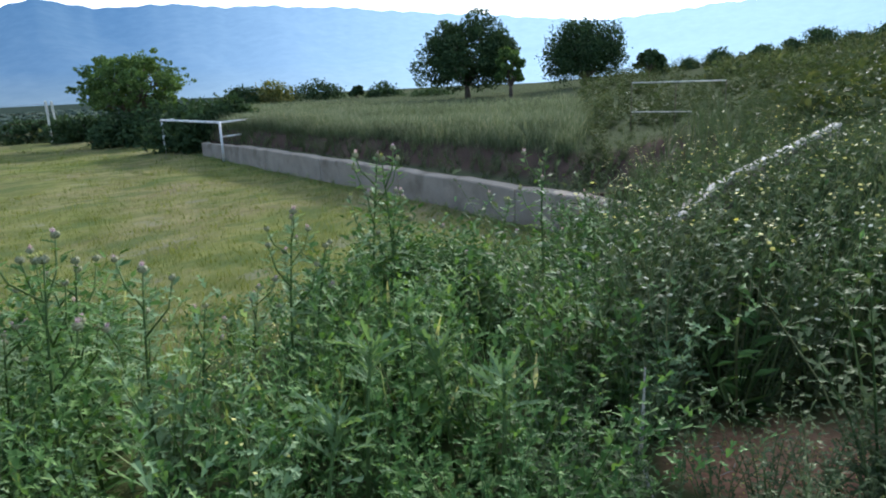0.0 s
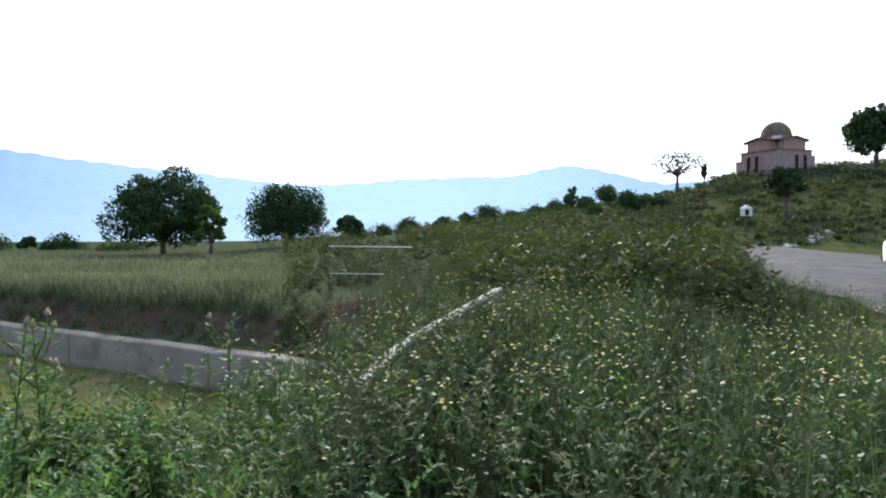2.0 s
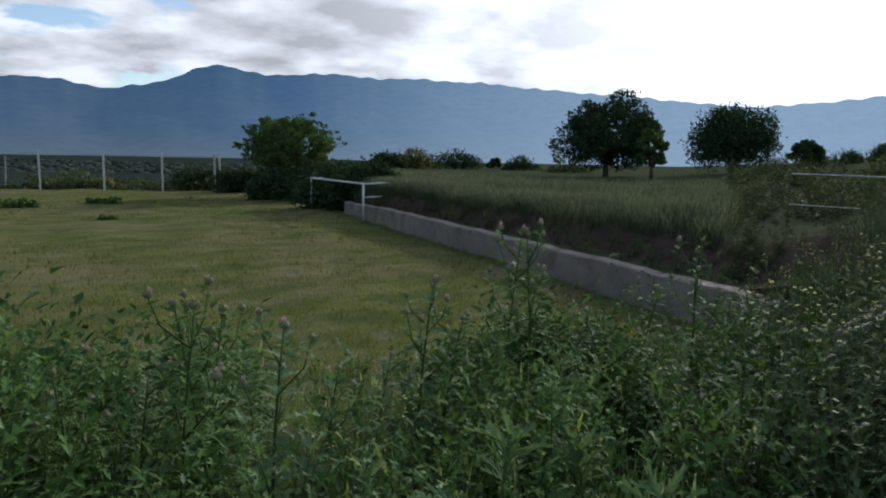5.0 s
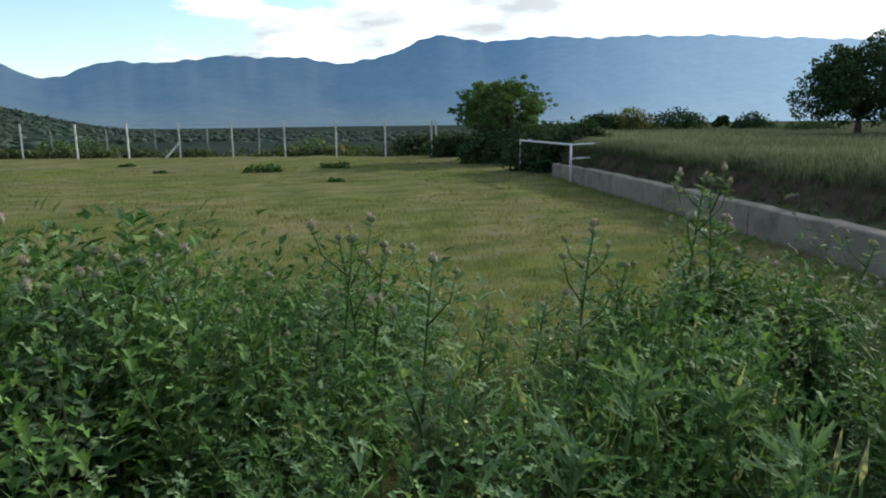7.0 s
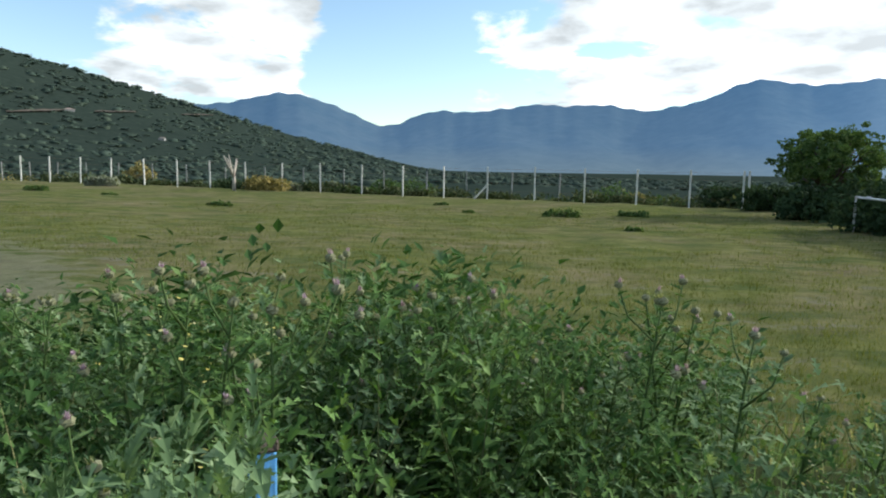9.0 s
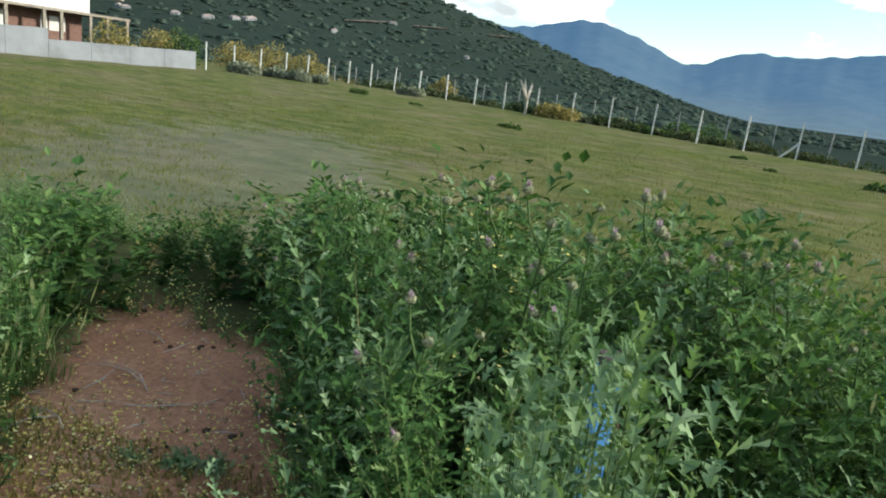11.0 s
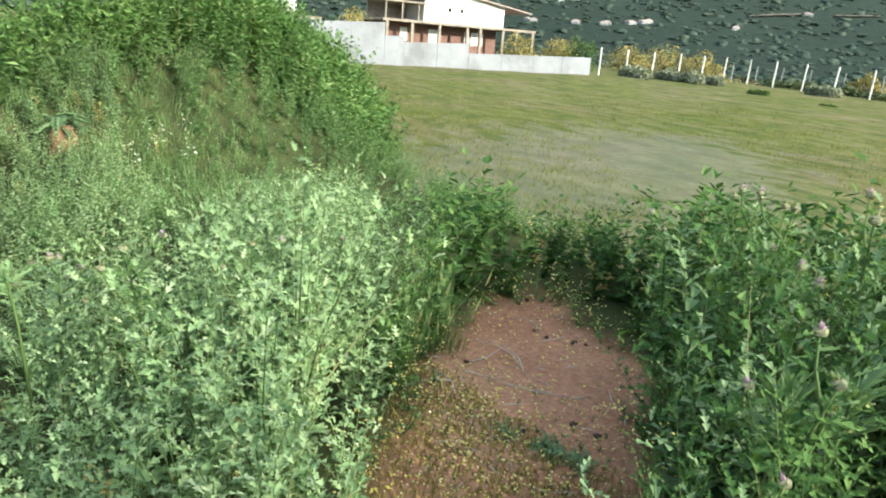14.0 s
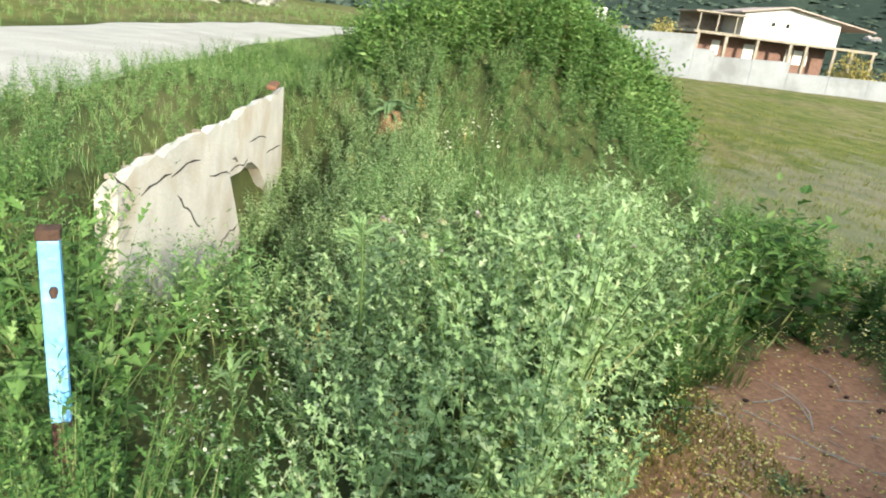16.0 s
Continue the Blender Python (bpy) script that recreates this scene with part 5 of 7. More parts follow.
    # shrubs behind the far fence
    for k, (az, r, w, h, mat) in enumerate(((-8.0, 57, 3.2, 2.4, "tree_leaf_light"), (-10.4, 58, 4, 1.3, "tree_leaf_light"), (6.0, 48, 2.4, 1.3, "tree_leaf"), (8.4, 46, 3.2, 2.1, "tree_leaf_light"), (10.6, 50, 2.2, 1.5, "broom"), (12.9, 47, 2.8, 1.7, "tree_leaf_light"), (3.4, 50, 3.0, 1.2, "tree_leaf"), (15, 47, 3.8, 1.3, "tree_leaf"),
                                            (-30.0, 62, 1.9, 2.0, "broom"), (-19.6, 56, 3.0, 1.1, "broom"), (-29.2, 63, 3.0, 1.0, "broom"), (-17, 50, 3.0, 0.7, "tree_leaf"), (-21.5, 52, 5.5, 0.9, "tree_leaf"), (-13, 48, 3.5, 0.6, "tree_leaf_light"), (-41.2, 70, 3.4, 2.5, "broom"), (-44.0, 72, 4.2, 2.7, "broom"), (-46.8, 70, 3.4, 2.6, "broom"), (-50.6, 62, 2.8, 2.9, "tree_leaf_light"), (-52.2, 66, 3.0, 2.7, "broom"), (-55.6, 62, 2.8, 2.4, "broom"), (-38.6, 74, 3.6, 1.5, "broom"), (-36, 70, 4.0, 1.2, "tree_leaf"), (-34, 66, 4, 1.0, "tree_leaf"), (-26, 64, 4, 1.0, "tree_leaf_light"), (-69.2, 62, 3.4, 3.6, "broom"), (-24, 66, 3, 1.3, "tree_leaf"), (-46.0, 54, 2.6, 0.9, "shrub_grey"), (-43.6, 54, 2.2, 0.8, "shrub_grey"), (-41.8, 53, 1.8, 0.9, "shrub_grey"), (-40.2, 54, 1.6, 0.8, "shrub_grey"), (-32.6, 54, 2.2, 0.7, "shrub_grey"), (-14.8, 50, 1.3, 0.9, "shrub_grey"), (-18.2, 50, 1.2, 0.6, "shrub_grey"), (-20.4, 49, 2.2, 1.0, "broom"), (-10.6, 51, 2.2, 2.0, "tree_leaf_light"))):
        x, y, _ = by_ray(az, r, 0)
        bush("wild_shrub", (x, y, z_at(x, y)), w * (1.2 if mat == "broom" else 1.0), h * (1.1 if mat == "broom" else 1.0), 90 + k, {"broom": "golden flowering broom outside the pitch fence", "shrub_grey": "low grey-leaved shrub outside the pitch fence"}.get(mat, "wild green shrub outside the pitch fence"), 1500, 0.11, mat, group="shrubs outside the fence")
    # low tussocks on the pitch
    for k, (az, r, w, h) in enumerate(((4.6, 27.5, 1.2, 0.6), (10.4, 28.5, 0.9, 0.45), (10.6, 22, 0.4, 0.3), (-24, 33, 0.8, 0.45), (-36.8, 46, 1.3, 0.6), (-5.6, 34, 0.5, 0.35), (-3.2, 29, 0.4, 0.3), (-43, 55, 1.2, 0.5), (-32, 42, 0.8, 0.35))):
        x, y, _ = by_ray(az, r, 0)
        bush("tussock", (x, y, z_at(x, y) - 0.08), w * 1.15, h * 0.72, 130 + k, "dark green weed tussock on the mown pitch", 420, 0.085, "tree_leaf_light", "tussock", "tussocks on the pitch")
    # bleached dead tree by the fence
    x, y, _ = by_ray(-22.9, 49, 0)
    D = thing("dead_tree", pose(x, y, z_at(x, y)), "small bleached dead tree by the fence", "tree")
    rs = random.Random(3)
    part("trunk", tube(bmesh.new(), [(0, 0, -0.2), (0.05, 0, 0.9), (0.0, 0, 1.2)], [0.13, 0.1, 0.08], 8), M["dead_wood"], D, smooth=True)
    for k in range(7):
        a = rs.uniform(0, 6.28)
        q = Vector((math.cos(a) * rs.uniform(0.3, 0.8), math.sin(a) * rs.uniform(0.3, 0.8), rs.uniform(1.6, 2.7)))
        part("branch", tube(bmesh.new(), [(0, 0, 0.9), q * 0.55 + Vector((0, 0, 0.4)), q], [0.07, 0.05, 0.02], 6), M["dead_wood"], D, smooth=True)


build_trees()


def build_far_woods():
    """Scrub and woods of the valley and the ridge, in lumps."""
    rs = np.random.RandomState(17)
    protos = []
    for k in range(8):
        bm = bmesh.new()
        for q in range(2):
            bmesh.ops.create_icosphere(bm, subdivisions=1, radius=rs.uniform(0.5, 0.75), matrix=Matrix.Translation((rs.uniform(-0.5, 0.5), rs.uniform(-0.5, 0.5), rs.uniform(0.0, 0.35))))
        bmesh.ops.delete(bm, geom=[v for v in bm.verts if v.co.z < -0.1], context="VERTS")
        bm.verts.index_update()
        lump = np.array([v.co[:] for v in bm.verts])
        lump = lump * rs.uniform(0.72, 1.25, (len(lump), 1)) + rs.uniform(-0.08, 0.08, lump.shape)
        tri = np.array([[v.index for v in f.verts] for f in bm.faces])
        bm.free()
        lv, lf = leaf_cloud(rs, [(0, 0, 0.35, 0.95)], 7, 0.3, 0.8)
        protos.append((np.vstack([lump, lv]), np.vstack([tri, lf + len(lump)])))
    V, F, n0 = [], [], 0
    n = 9000
    az = rs.uniform(-112, 24, n)
    r = 100 + 930 * rs.uniform(0, 1, n) ** 1.15
    keep = ((az < -10) | (r > 190)) & ((az < 5) | (r < 700))
    for a, q in zip(az[keep], r[keep]):
        x, y = q * math.sin(radians(a)), q * math.cos(radians(a))
        if (-75 < a < -50 and q < 115) or (a < -80 and q < 130):
            continue
        pv, pf = protos[rs.randint(8)]
        s = rs.uniform(0.9, 2.1) * (0.7 + q / 330)
        ang = rs.uniform(0, 6.28)
        c, sn = math.cos(ang), math.sin(ang)
        w = pv * (s * rs.uniform(0.9, 1.6), s, s * rs.uniform(0.4, 0.62))
        w = np.stack([w[:, 0] * c - w[:, 1] * sn + x, w[:, 0] * sn + w[:, 1] * c + y, w[:, 2] + float(ground_z(x, y)) - s * 0.05], 1)
        V.append(w)
        F.append(pf + n0)
        n0 += len(pv)
    ob = mesh_object("far_woods", np.vstack(V), np.vstack(F), [M["woods"]], smooth=True)
    tagged(ob, "dark scrub and woods covering the ridge and valley", "woods", kind="stuff")


# leaf colours pushed to blue-grey, with distance haze put into them
M["woods"] = leafy("hazed_woodland", [(0.0, (0.042, 0.064, 0.054)), (0.6, (0.05, 0.073, 0.06)), (1.0, (0.066, 0.088, 0.066))], rough=0.9, sheer=0.05, spec=0.05)
build_far_woods()


def build_hill_scrub():
    """Low bushes over the chapel hill and the rough slope below it."""
    rs = np.random.RandomState(44)
    V, F, n0 = [], [], 0
    for k in range(1500):
        if k < 900:
            az, r = rs.uniform(95, 118), rs.uniform(58, 118)
            x, y = r * math.sin(radians(az)), r * math.cos(radians(az))
            z = z_at(x, y)
        else:
            u, v = (rs.uniform(0, 0.2), rs.uniform(20, 90)) if k < 1150 else (rs.uniform(0, 0.075), rs.uniform(22, 105))
            x, y, z = (float(q) for q in terrace_point(u, v))
        if 60 < math.degrees(math.atan2(x, y)) < 74 and math.hypot(x, y) < 26:
            continue
        s = rs.uniform(0.3, 0.9)
        lobes = [(rs.uniform(-s, s), rs.uniform(-s, s), s * rs.uniform(0.2, 0.6), s * rs.uniform(0.4, 0.8)) for q in range(4)]
        v, f = leaf_cloud(rs, lobes, 44, 0.17, 0.75)
        V.append(v + (x, y, z))
        F.append(f + n0)
        n0 += len(v)
    ob = mesh_object("hill_scrub", np.vstack(V), np.vstack(F), [M["scrub"]])
    tagged(ob, "low dark scrub covering the chapel hill", "scrub", kind="stuff")


M["scrub"] = leafy("scrub_leaf", [(0.0, (0.035, 0.05, 0.025)), (0.6, (0.06, 0.08, 0.038)), (1.0, (0.12, 0.13, 0.07))], rough=0.7, sheer=0.2)
build_hill_scrub()


def build_fence_scrub():
    """Low thicket close behind the far fence."""
    rs = np.random.RandomState(46)
    V, F, n0 = [], [], 0
    for k in range(330):
        x = rs.uniform(-40, 21)
        y = float(fence_y(x)) + 1.2 + rs.exponential(4.0)
        q = rs.uniform(0.35, 0.9)
        lobes = [(rs.uniform(-q, q), rs.uniform(-q, q), q * rs.uniform(0.2, 0.6), q * rs.uniform(0.4, 0.8)) for j in range(4)]
        v, f = leaf_cloud(rs, lobes, 70, 0.13, 0.75)
        V.append(v + (x, y, z_at(x, y)))
        F.append(f + n0)
        n0 += len(v)
    ob = mesh_object("fence_scrub", np.vstack(V), np.vstack(F), [M["scrub"]])
    tagged(ob, "low dark thicket close behind the pitch fence", "scrub", kind="stuff")


build_fence_scrub()


def hill_spot(az, el):
    """Where the sight line of a bearing and elevation meets the ridge."""
    b, k = bearing(az), math.tan(radians(el))
    rr = np.linspace(110, 1100, 800)
    g = ground_z(b.x * rr, b.y * rr)
    hit = np.nonzero(g > 1.45 + rr * k)[0]
    r = float(rr[hit[0]]) if len(hit) else 600.0
    return b.x * r, b.y * r, z_at(b.x * r, b.y * r)


def build_cuts():
    """Bare pale earth where tracks are cut into the ridge."""
    rs = random.Random(6)
    for az0, az1, el0, el1, n in ((-33.0, -30.2, 3.7, 3.8, 7), (-27.0, -24.6, 3.75, 3.8, 6), (-38.6, -35.0, 3.4, 3.7, 8)):
        bm = bmesh.new()
        low, high = [], []
        for k in range(n + 1):
            s = k / n
            x, y, z = hill_spot(az0 + (az1 - az0) * s, el0 + (el1 - el0) * s)
            q = 1 + 0.5 * math.sin(math.pi * s)
            low.append(bm.verts.new((x * 0.99, y * 0.99, z + 0.2)))
            high.append(bm.verts.new((x * 1.002, y * 1.002, z + 1.0 * q + rs.uniform(-0.4, 0.4))))
        for k in range(n):
            bm.faces.new((low[k], low[k + 1], high[k + 1], high[k]))
        r = bmesh.ops.extrude_face_region(bm, geom=bm.faces[:])
        for v in r["geom"]:
            if isinstance(v, bmesh.types.BMVert):
                v.co += Vector((v.co.x, v.co.y, 0)).normalized() * 3
        bmesh.ops.recalc_face_normals(bm, faces=bm.faces)
        tagged(link_bm("earth_cut", bm, M["earth_cut"]), "bare pale earth cut of a track on the wooded ridge", "earth cut", "earth cuts on the ridge")


M["earth_cut"] = surface("bare_earth", (0.08, 0.07, 0.058), (0.14, 0.115, 0.09), 0.2, 0.95, 1.5, 0.4)
build_cuts()


def build_hamlet():
    """Pale houses and field walls scattered on the ridge."""
    rs = random.Random(33)
    for az, el, w in ((-52.6, 3.65, 8), (-51.5, 3.8, 9), (-51.0, 4.21, 7), (-51.2, 2.13, 7), (-49.1, 2.15, 9), (-47.0, 2.37, 12), (-45.7, 2.55, 9), (-39.3, 2.52, 6), (-34.7, 3.71, 14), (-48.2, 4.66, 11), (-54.6, 2.03, 9), (-55.1, 2.07, 7), (-51.3, 2.12, 9), (-48.8, 2.2, 10), (-46.0, 2.47, 14), (-39.4, 2.43, 6), (-28.4, 1.77, 8)):
        x, y, z = hill_spot(az, el)
        z += 1.6
        m = pose(x, y, z - 2, 0, 0, -az + rs.uniform(-50, 50))
        h = thing("far_house", m, "small pale house far off on the wooded ridge", "house", "houses on the ridge")
        part("wall", box(bmesh.new(), (0, 0, 0.2), (w * 0.42, 3.4, 2.2)), M["plaster_far"], h)
        bm = bmesh.new()
        bmesh.ops.create_cone(bm, cap_ends=True, segments=4, radius1=w * 0.34, radius2=w * 0.08, depth=0.8, matrix=Matrix.Translation((0, 0, 1.9)) @ Matrix.Diagonal((1, 0.62, 1, 1)) @ Matrix.Rotation(math.pi / 4, 4, "Z"))
        part("roof", bm, M["roof_pale"], h)
        for dx in ((-0.3, 0.05, 0.32) if w > 8 else ()):
            part("window", box(bmesh.new(), (dx * w * 0.42, -1.72, 0.4), (0.6, 0.1, 0.8)), M["glass"], h)


build_hamlet()


# ---- weeds and grass ----
class Sprig:
    """Arrays of one plant: vertices, triangles and a material number for each triangle."""

    def __init__(self):
        self.v, self.f, self.m = [], [], []

    def add(self, verts, tris, mat):
        n = len(self.v)
        self.v.extend(verts)
        self.f.extend([(a + n, b + n, c + n) for a, b, c in tris])
        self.m.extend([mat] * len(tris))

    def done(self):
        return np.array(self.v, float), np.array(self.f, int), np.array(self.m, int)


def turned(pts, base, yaw, pitch, roll=0.0):
    m = Matrix.Translation(base) @ Matrix.Rotation(yaw, 4, "Z") @ Matrix.Rotation(-pitch, 4, "Y") @ Matrix.Rotation(roll, 4, "X")
    return [tuple(m @ Vector(p)) for p in pts]


def lobed_leaf(length, width, lobes, droop, jag=0.65):
    """A deeply cut leaf lying along x: a rib with pointed lobes on both sides."""
    pts, tris = [], []
    for k in range(lobes + 1):
        s = k / lobes
        pts.append((length * s, 0, -droop * length * s * s))
    pts.append((length * 1.12, 0, -droop * length * 1.25))
    for side in (1, -1):
        notch = None
        for k in range(lobes):
            s = (k + 0.75) / lobes
            w = width * (math.sin(math.pi * min(1, 0.18 + 0.74 * s)) ** 0.8)
            z = -droop * length * s * s
            pts.append((length * (s + 0.16 * jag), side * w, z + 0.18 * w))
            tip = len(pts) - 1
            new_tris = [(k + 1, k, tip)]
            if notch is not None:
                new_tris.append((k, notch, tip))
            if k < lobes - 1:
                pts.append((length * ((k + 1.12) / lobes), side * w * 0.38, z + 0.02 * w))
                notch = len(pts) - 1
                new_tris.append((notch, k + 1, tip))
            tris += new_tris if side > 0 else [(b, a, c) for a, b, c in new_tris]
    pts += [(length * 0.94, 0.1 * width, -droop * length), (length * 0.94, -0.1 * width, -droop * length)]
    n = len(pts)
    tris.append((lobes + 1, n - 2, n - 1))
    return pts, tris





def cut_leaf(length, width, pairs, droop):
    """A narrow arching leaf along x, cut into pointed side lobes."""
    pts, tris = [], []
    for k in range(pairs + 1):
        q = k / pairs
        z = 0.25 * length * q - droop * length * q * q
        e = 0.13 * width * (1.1 - q)
        pts += [(length * q, e, z), (length * q, -e, z)]
        if k:
            a = 2 * k - 2
            tris += [(a, a + 1, a + 3), (a, a + 3, a + 2)]
    for k in range(pairs):
        q = (k + 0.95) / pairs
        w = width * (0.5 + 0.5 * math.sin(math.pi * (k + 0.7) / pairs)) * (1 if k < pairs - 1 or pairs < 3 else 0.75)
        z = 0.25 * length * q - droop * length * q * q + 0.25 * w
        a = 2 * k
        pts += [(length * (q + 0.06), w, z), (length * (q + 0.02), -w, z)]
        n = len(pts)
        tris += [(a, a + 2, n - 2), (a + 3, a + 1, n - 1)]
    return pts, tris


def needle_leaf(length, width, droop):
    """A thread-like leaf: one slender triangle."""
    return [(0, width, 0), (0, -width, 0), (length, 0, 0.3 * length - droop * length)], [(0, 1, 2)]


def fold_leaf(length, width, droop):
    """A small leaf folded along its rib."""
    d = droop * length
    return [(0, 0, 0), (length * 0.45, width, 0.2 * width - 0.2 * d), (length * 0.45, -width, 0.2 * width - 0.2 * d), (length, 0, -d)], [(0, 3, 1), (0, 2, 3)]


def bowed(rs, lean, height, n=4):
    a = rs.uniform(0, 6.28)
    return [(math.cos(a) * lean * (k / (n - 1)) ** 1.6, math.sin(a) * lean * (k / (n - 1)) ** 1.6, height * k / (n - 1)) for k in range(n)]


def on_stem(pts, s):
    f = s * (len(pts) - 1)
    i = min(int(f), len(pts) - 2)
    t = f - i
    return tuple(a + (b - a) * t for a, b in zip(pts[i], pts[i + 1]))


def thin_stem(sprig, pts, r, mat):
    """A stem as a slender three-sided spike."""
    (x, y, z), (u, v, w) = pts[0], pts[-1]
    m = on_stem(pts, 0.5)
    sprig.add([(x - r, y, z), (x + r, y, z), (x, y + 1.6 * r, z), (m[0] - 0.6 * r, m[1], m[2]), (m[0] + 0.6 * r, m[1], m[2]), (m[0], m[1] + r, m[2]), (u, v, w)],
              [(0, 1, 4), (0, 4, 3), (1, 2, 5), (1, 5, 4), (2, 0, 3), (2, 3, 5), (3, 4, 6), (4, 5, 6), (5, 3, 6)], mat)


def bushy_weed(rs, height, stems, leaves, size, kind="cut", spread=1.0, width=0.3, low=0.0):
    """A leafy weed of several leaning stems, each leaf arching away from its stem."""
    S = Sprig()
    for k in range(stems):
        pts = bowed(rs, rs.uniform(0.1, 0.42) * height * spread, height * rs.uniform(0.62, 1.0))
        thin_stem(S, pts, 0.0045, 1)
        for j in range(leaves):
            s = low + (1 - low) * (j + rs.uniform(0.2, 0.8)) / leaves
            L = size * (1.25 - 0.72 * s) * rs.uniform(0.7, 1.25)
            if kind == "cut":
                p, t = cut_leaf(L * 1.2, L * rs.uniform(0.8, 1.2) * width, 3 if j % 3 else 2, rs.uniform(0.15, 0.75))
            elif kind == "needle":
                p, t = needle_leaf(L * rs.uniform(0.7, 1.4), L * 0.055, rs.uniform(-0.2, 0.5))
            else:
                p, t = fold_leaf(L, L * rs.uniform(0.7, 1.2) * width, rs.uniform(0, 0.6))
            S.add(turned(p, on_stem(pts, s), 2.4 * j + rs.uniform(-0.5, 0.5), rs.uniform(-0.1, 0.75) + 0.35 * s, rs.uniform(-0.5, 0.5)), t, 0)
    return S.done()


def flower_disc(S, c, r, mat, n=5, tilt=(0, 0)):
    vs = [(c[0], c[1], c[2] + 0.15 * r)]
    for k in range(n):
        a = 6.283 * k / n
        vs.append((c[0] + r * math.cos(a), c[1] + r * math.sin(a), c[2] + tilt[0] * r * math.cos(a) + tilt[1] * r * math.sin(a)))
    S.add(vs, [(0, 1 + k, 1 + (k + 1) % n) for k in range(n)], mat)


def flowering_weed(rs, height, stems, heads, r, petal, leaf=1.0):
    """Slender branching stems with narrow leaves and small flowers on top."""
    S = Sprig()
    for k in range(stems):
        pts = bowed(rs, rs.uniform(0.05, 0.35) * height, height * rs.uniform(0.65, 1.0))
        thin_stem(S, pts, 0.004, 1)
        for j in range(7):
            s = (j + 0.5) / 8
            L = leaf * rs.uniform(0.05, 0.12) * (1.3 - s)
            p, t = fold_leaf(L, L * 0.16, rs.uniform(0, 0.4))
            S.add(turned(p, on_stem(pts, s), 2.4 * j, rs.uniform(0.1, 0.9), rs.uniform(-0.5, 0.5)), t, 0)
        top = pts[-1]
        for j in range(heads):
            a, q = rs.uniform(0, 6.28), rs.uniform(0.0, 0.07)
            c = (top[0] + q * math.cos(a), top[1] + q * math.sin(a), top[2] + rs.uniform(-0.09, 0.04))
            flower_disc(S, c, r * rs.uniform(0.7, 1.2), petal, 5, (rs.uniform(-0.6, 0.6), rs.uniform(-0.6, 0.6)))
    return S.done()


def grass_tuft(rs, height, blades, width, spread, seeds=0, flat=False):
    S = Sprig()
    for k in range(blades):
        a = rs.uniform(0, 6.28)
        h = height * rs.uniform(0.55, 1.0)
        out = h * rs.uniform(0.1, 0.55)
        bx, by = rs.uniform(-spread, spread), rs.uniform(-spread, spread)
        dx, dy = math.cos(a), math.sin(a)
        w = width * rs.uniform(0.7, 1.2)
        mx, my = bx + dx * out * 0.3, by + dy * out * 0.3
        p = [(bx, by, 0), (mx - dy * w, my + dx * w, h * 0.5), (mx + dy * w, my - dx * w, h * 0.5), (bx + dx * out, by + dy * out, h)]
        if flat:
            S.add([(bx - dy * w, by + dx * w, 0), (bx + dy * w, by - dx * w, 0), p[3]], [(0, 1, 2)], 0)
        else:
            S.add(p, [(0, 2, 1), (1, 2, 3)], 0)
        if k < seeds:
            c = p[3]
            S.add([(c[0] - 0.008 * dy, c[1] + 0.008 * dx, c[2] - 0.05), (c[0] + 0.008 * dy, c[1] - 0.008 * dx, c[2] - 0.05), (c[0] - dx * 0.01, c[1] - dy * 0.01, c[2] - 0.09), (c[0] + dx * 0.015, c[1] + dy * 0.015, c[2] + 0.03)], [(0, 1, 3), (0, 2, 1)], 1)
    return S.done()


def scatter(name, protos, xs, ys, scales, mats, label, category, seed, sink=0.02, zs=None, lean=0.16):
    """Plants rooted on the ground at the given spots, as one mesh of living stuff."""
    rs = np.random.RandomState(seed)
    zs = ground_z(xs, ys) if zs is None else zs
    pick = rs.randint(len(protos), size=len(xs))
    V, F, Mi, n0 = [], [], [], 0
    for k, (pv, pf, pm) in enumerate(protos):
        idx = np.nonzero(pick == k)[0]
        if not len(idx):
            continue
        ang = rs.uniform(0, 6.28, len(idx))
        c, s = np.cos(ang)[:, None], np.sin(ang)[:, None]
        sc = np.asarray(scales)[idx][:, None]
        wide = sc * rs.uniform(0.85, 1.2, (len(idx), 1))
        x = (pv[None, :, 0] * c - pv[None, :, 1] * s) * wide
        y = (pv[None, :, 0] * s + pv[None, :, 1] * c) * wide
        z = pv[None, :, 2] * sc
        lx, ly = rs.normal(0, lean, (len(idx), 1)), rs.normal(0, lean, (len(idx), 1))
        w = np.stack([x + z * lx + xs[idx][:, None], y + z * ly + ys[idx][:, None], z + zs[idx][:, None] - sink], -1)
        V.append(w.reshape(-1, 3))
        off = n0 + np.arange(len(idx))[:, None, None] * len(pv)
        F.append((pf[None] + off).reshape(-1, 3))
        Mi.append(np.tile(pm, len(idx)))
        n0 += len(pv) * len(idx)
    ob = mesh_object(name, np.vstack(V), np.vstack(F), mats, np.concatenate(Mi))
    return tagged(ob, label, category, kind="stuff")


def spots(seed, x0, x1, y0, y1, step, keep):
    """Jittered grid spots in a rectangle that pass the test."""
    rs = np.random.RandomState(seed)
    gx, gy = np.meshgrid(np.arange(x0, x1, step), np.arange(y0, y1, step))
    x, y = gx.ravel() + rs.uniform(-0.5, 0.5, gx.size) * step, gy.ravel() + rs.uniform(-0.5, 0.5, gx.size) * step
    k = keep(x, y)
    return x[k], y[k]


def polar(x, y):
    return np.hypot(x, y), np.degrees(np.arctan2(x, y))


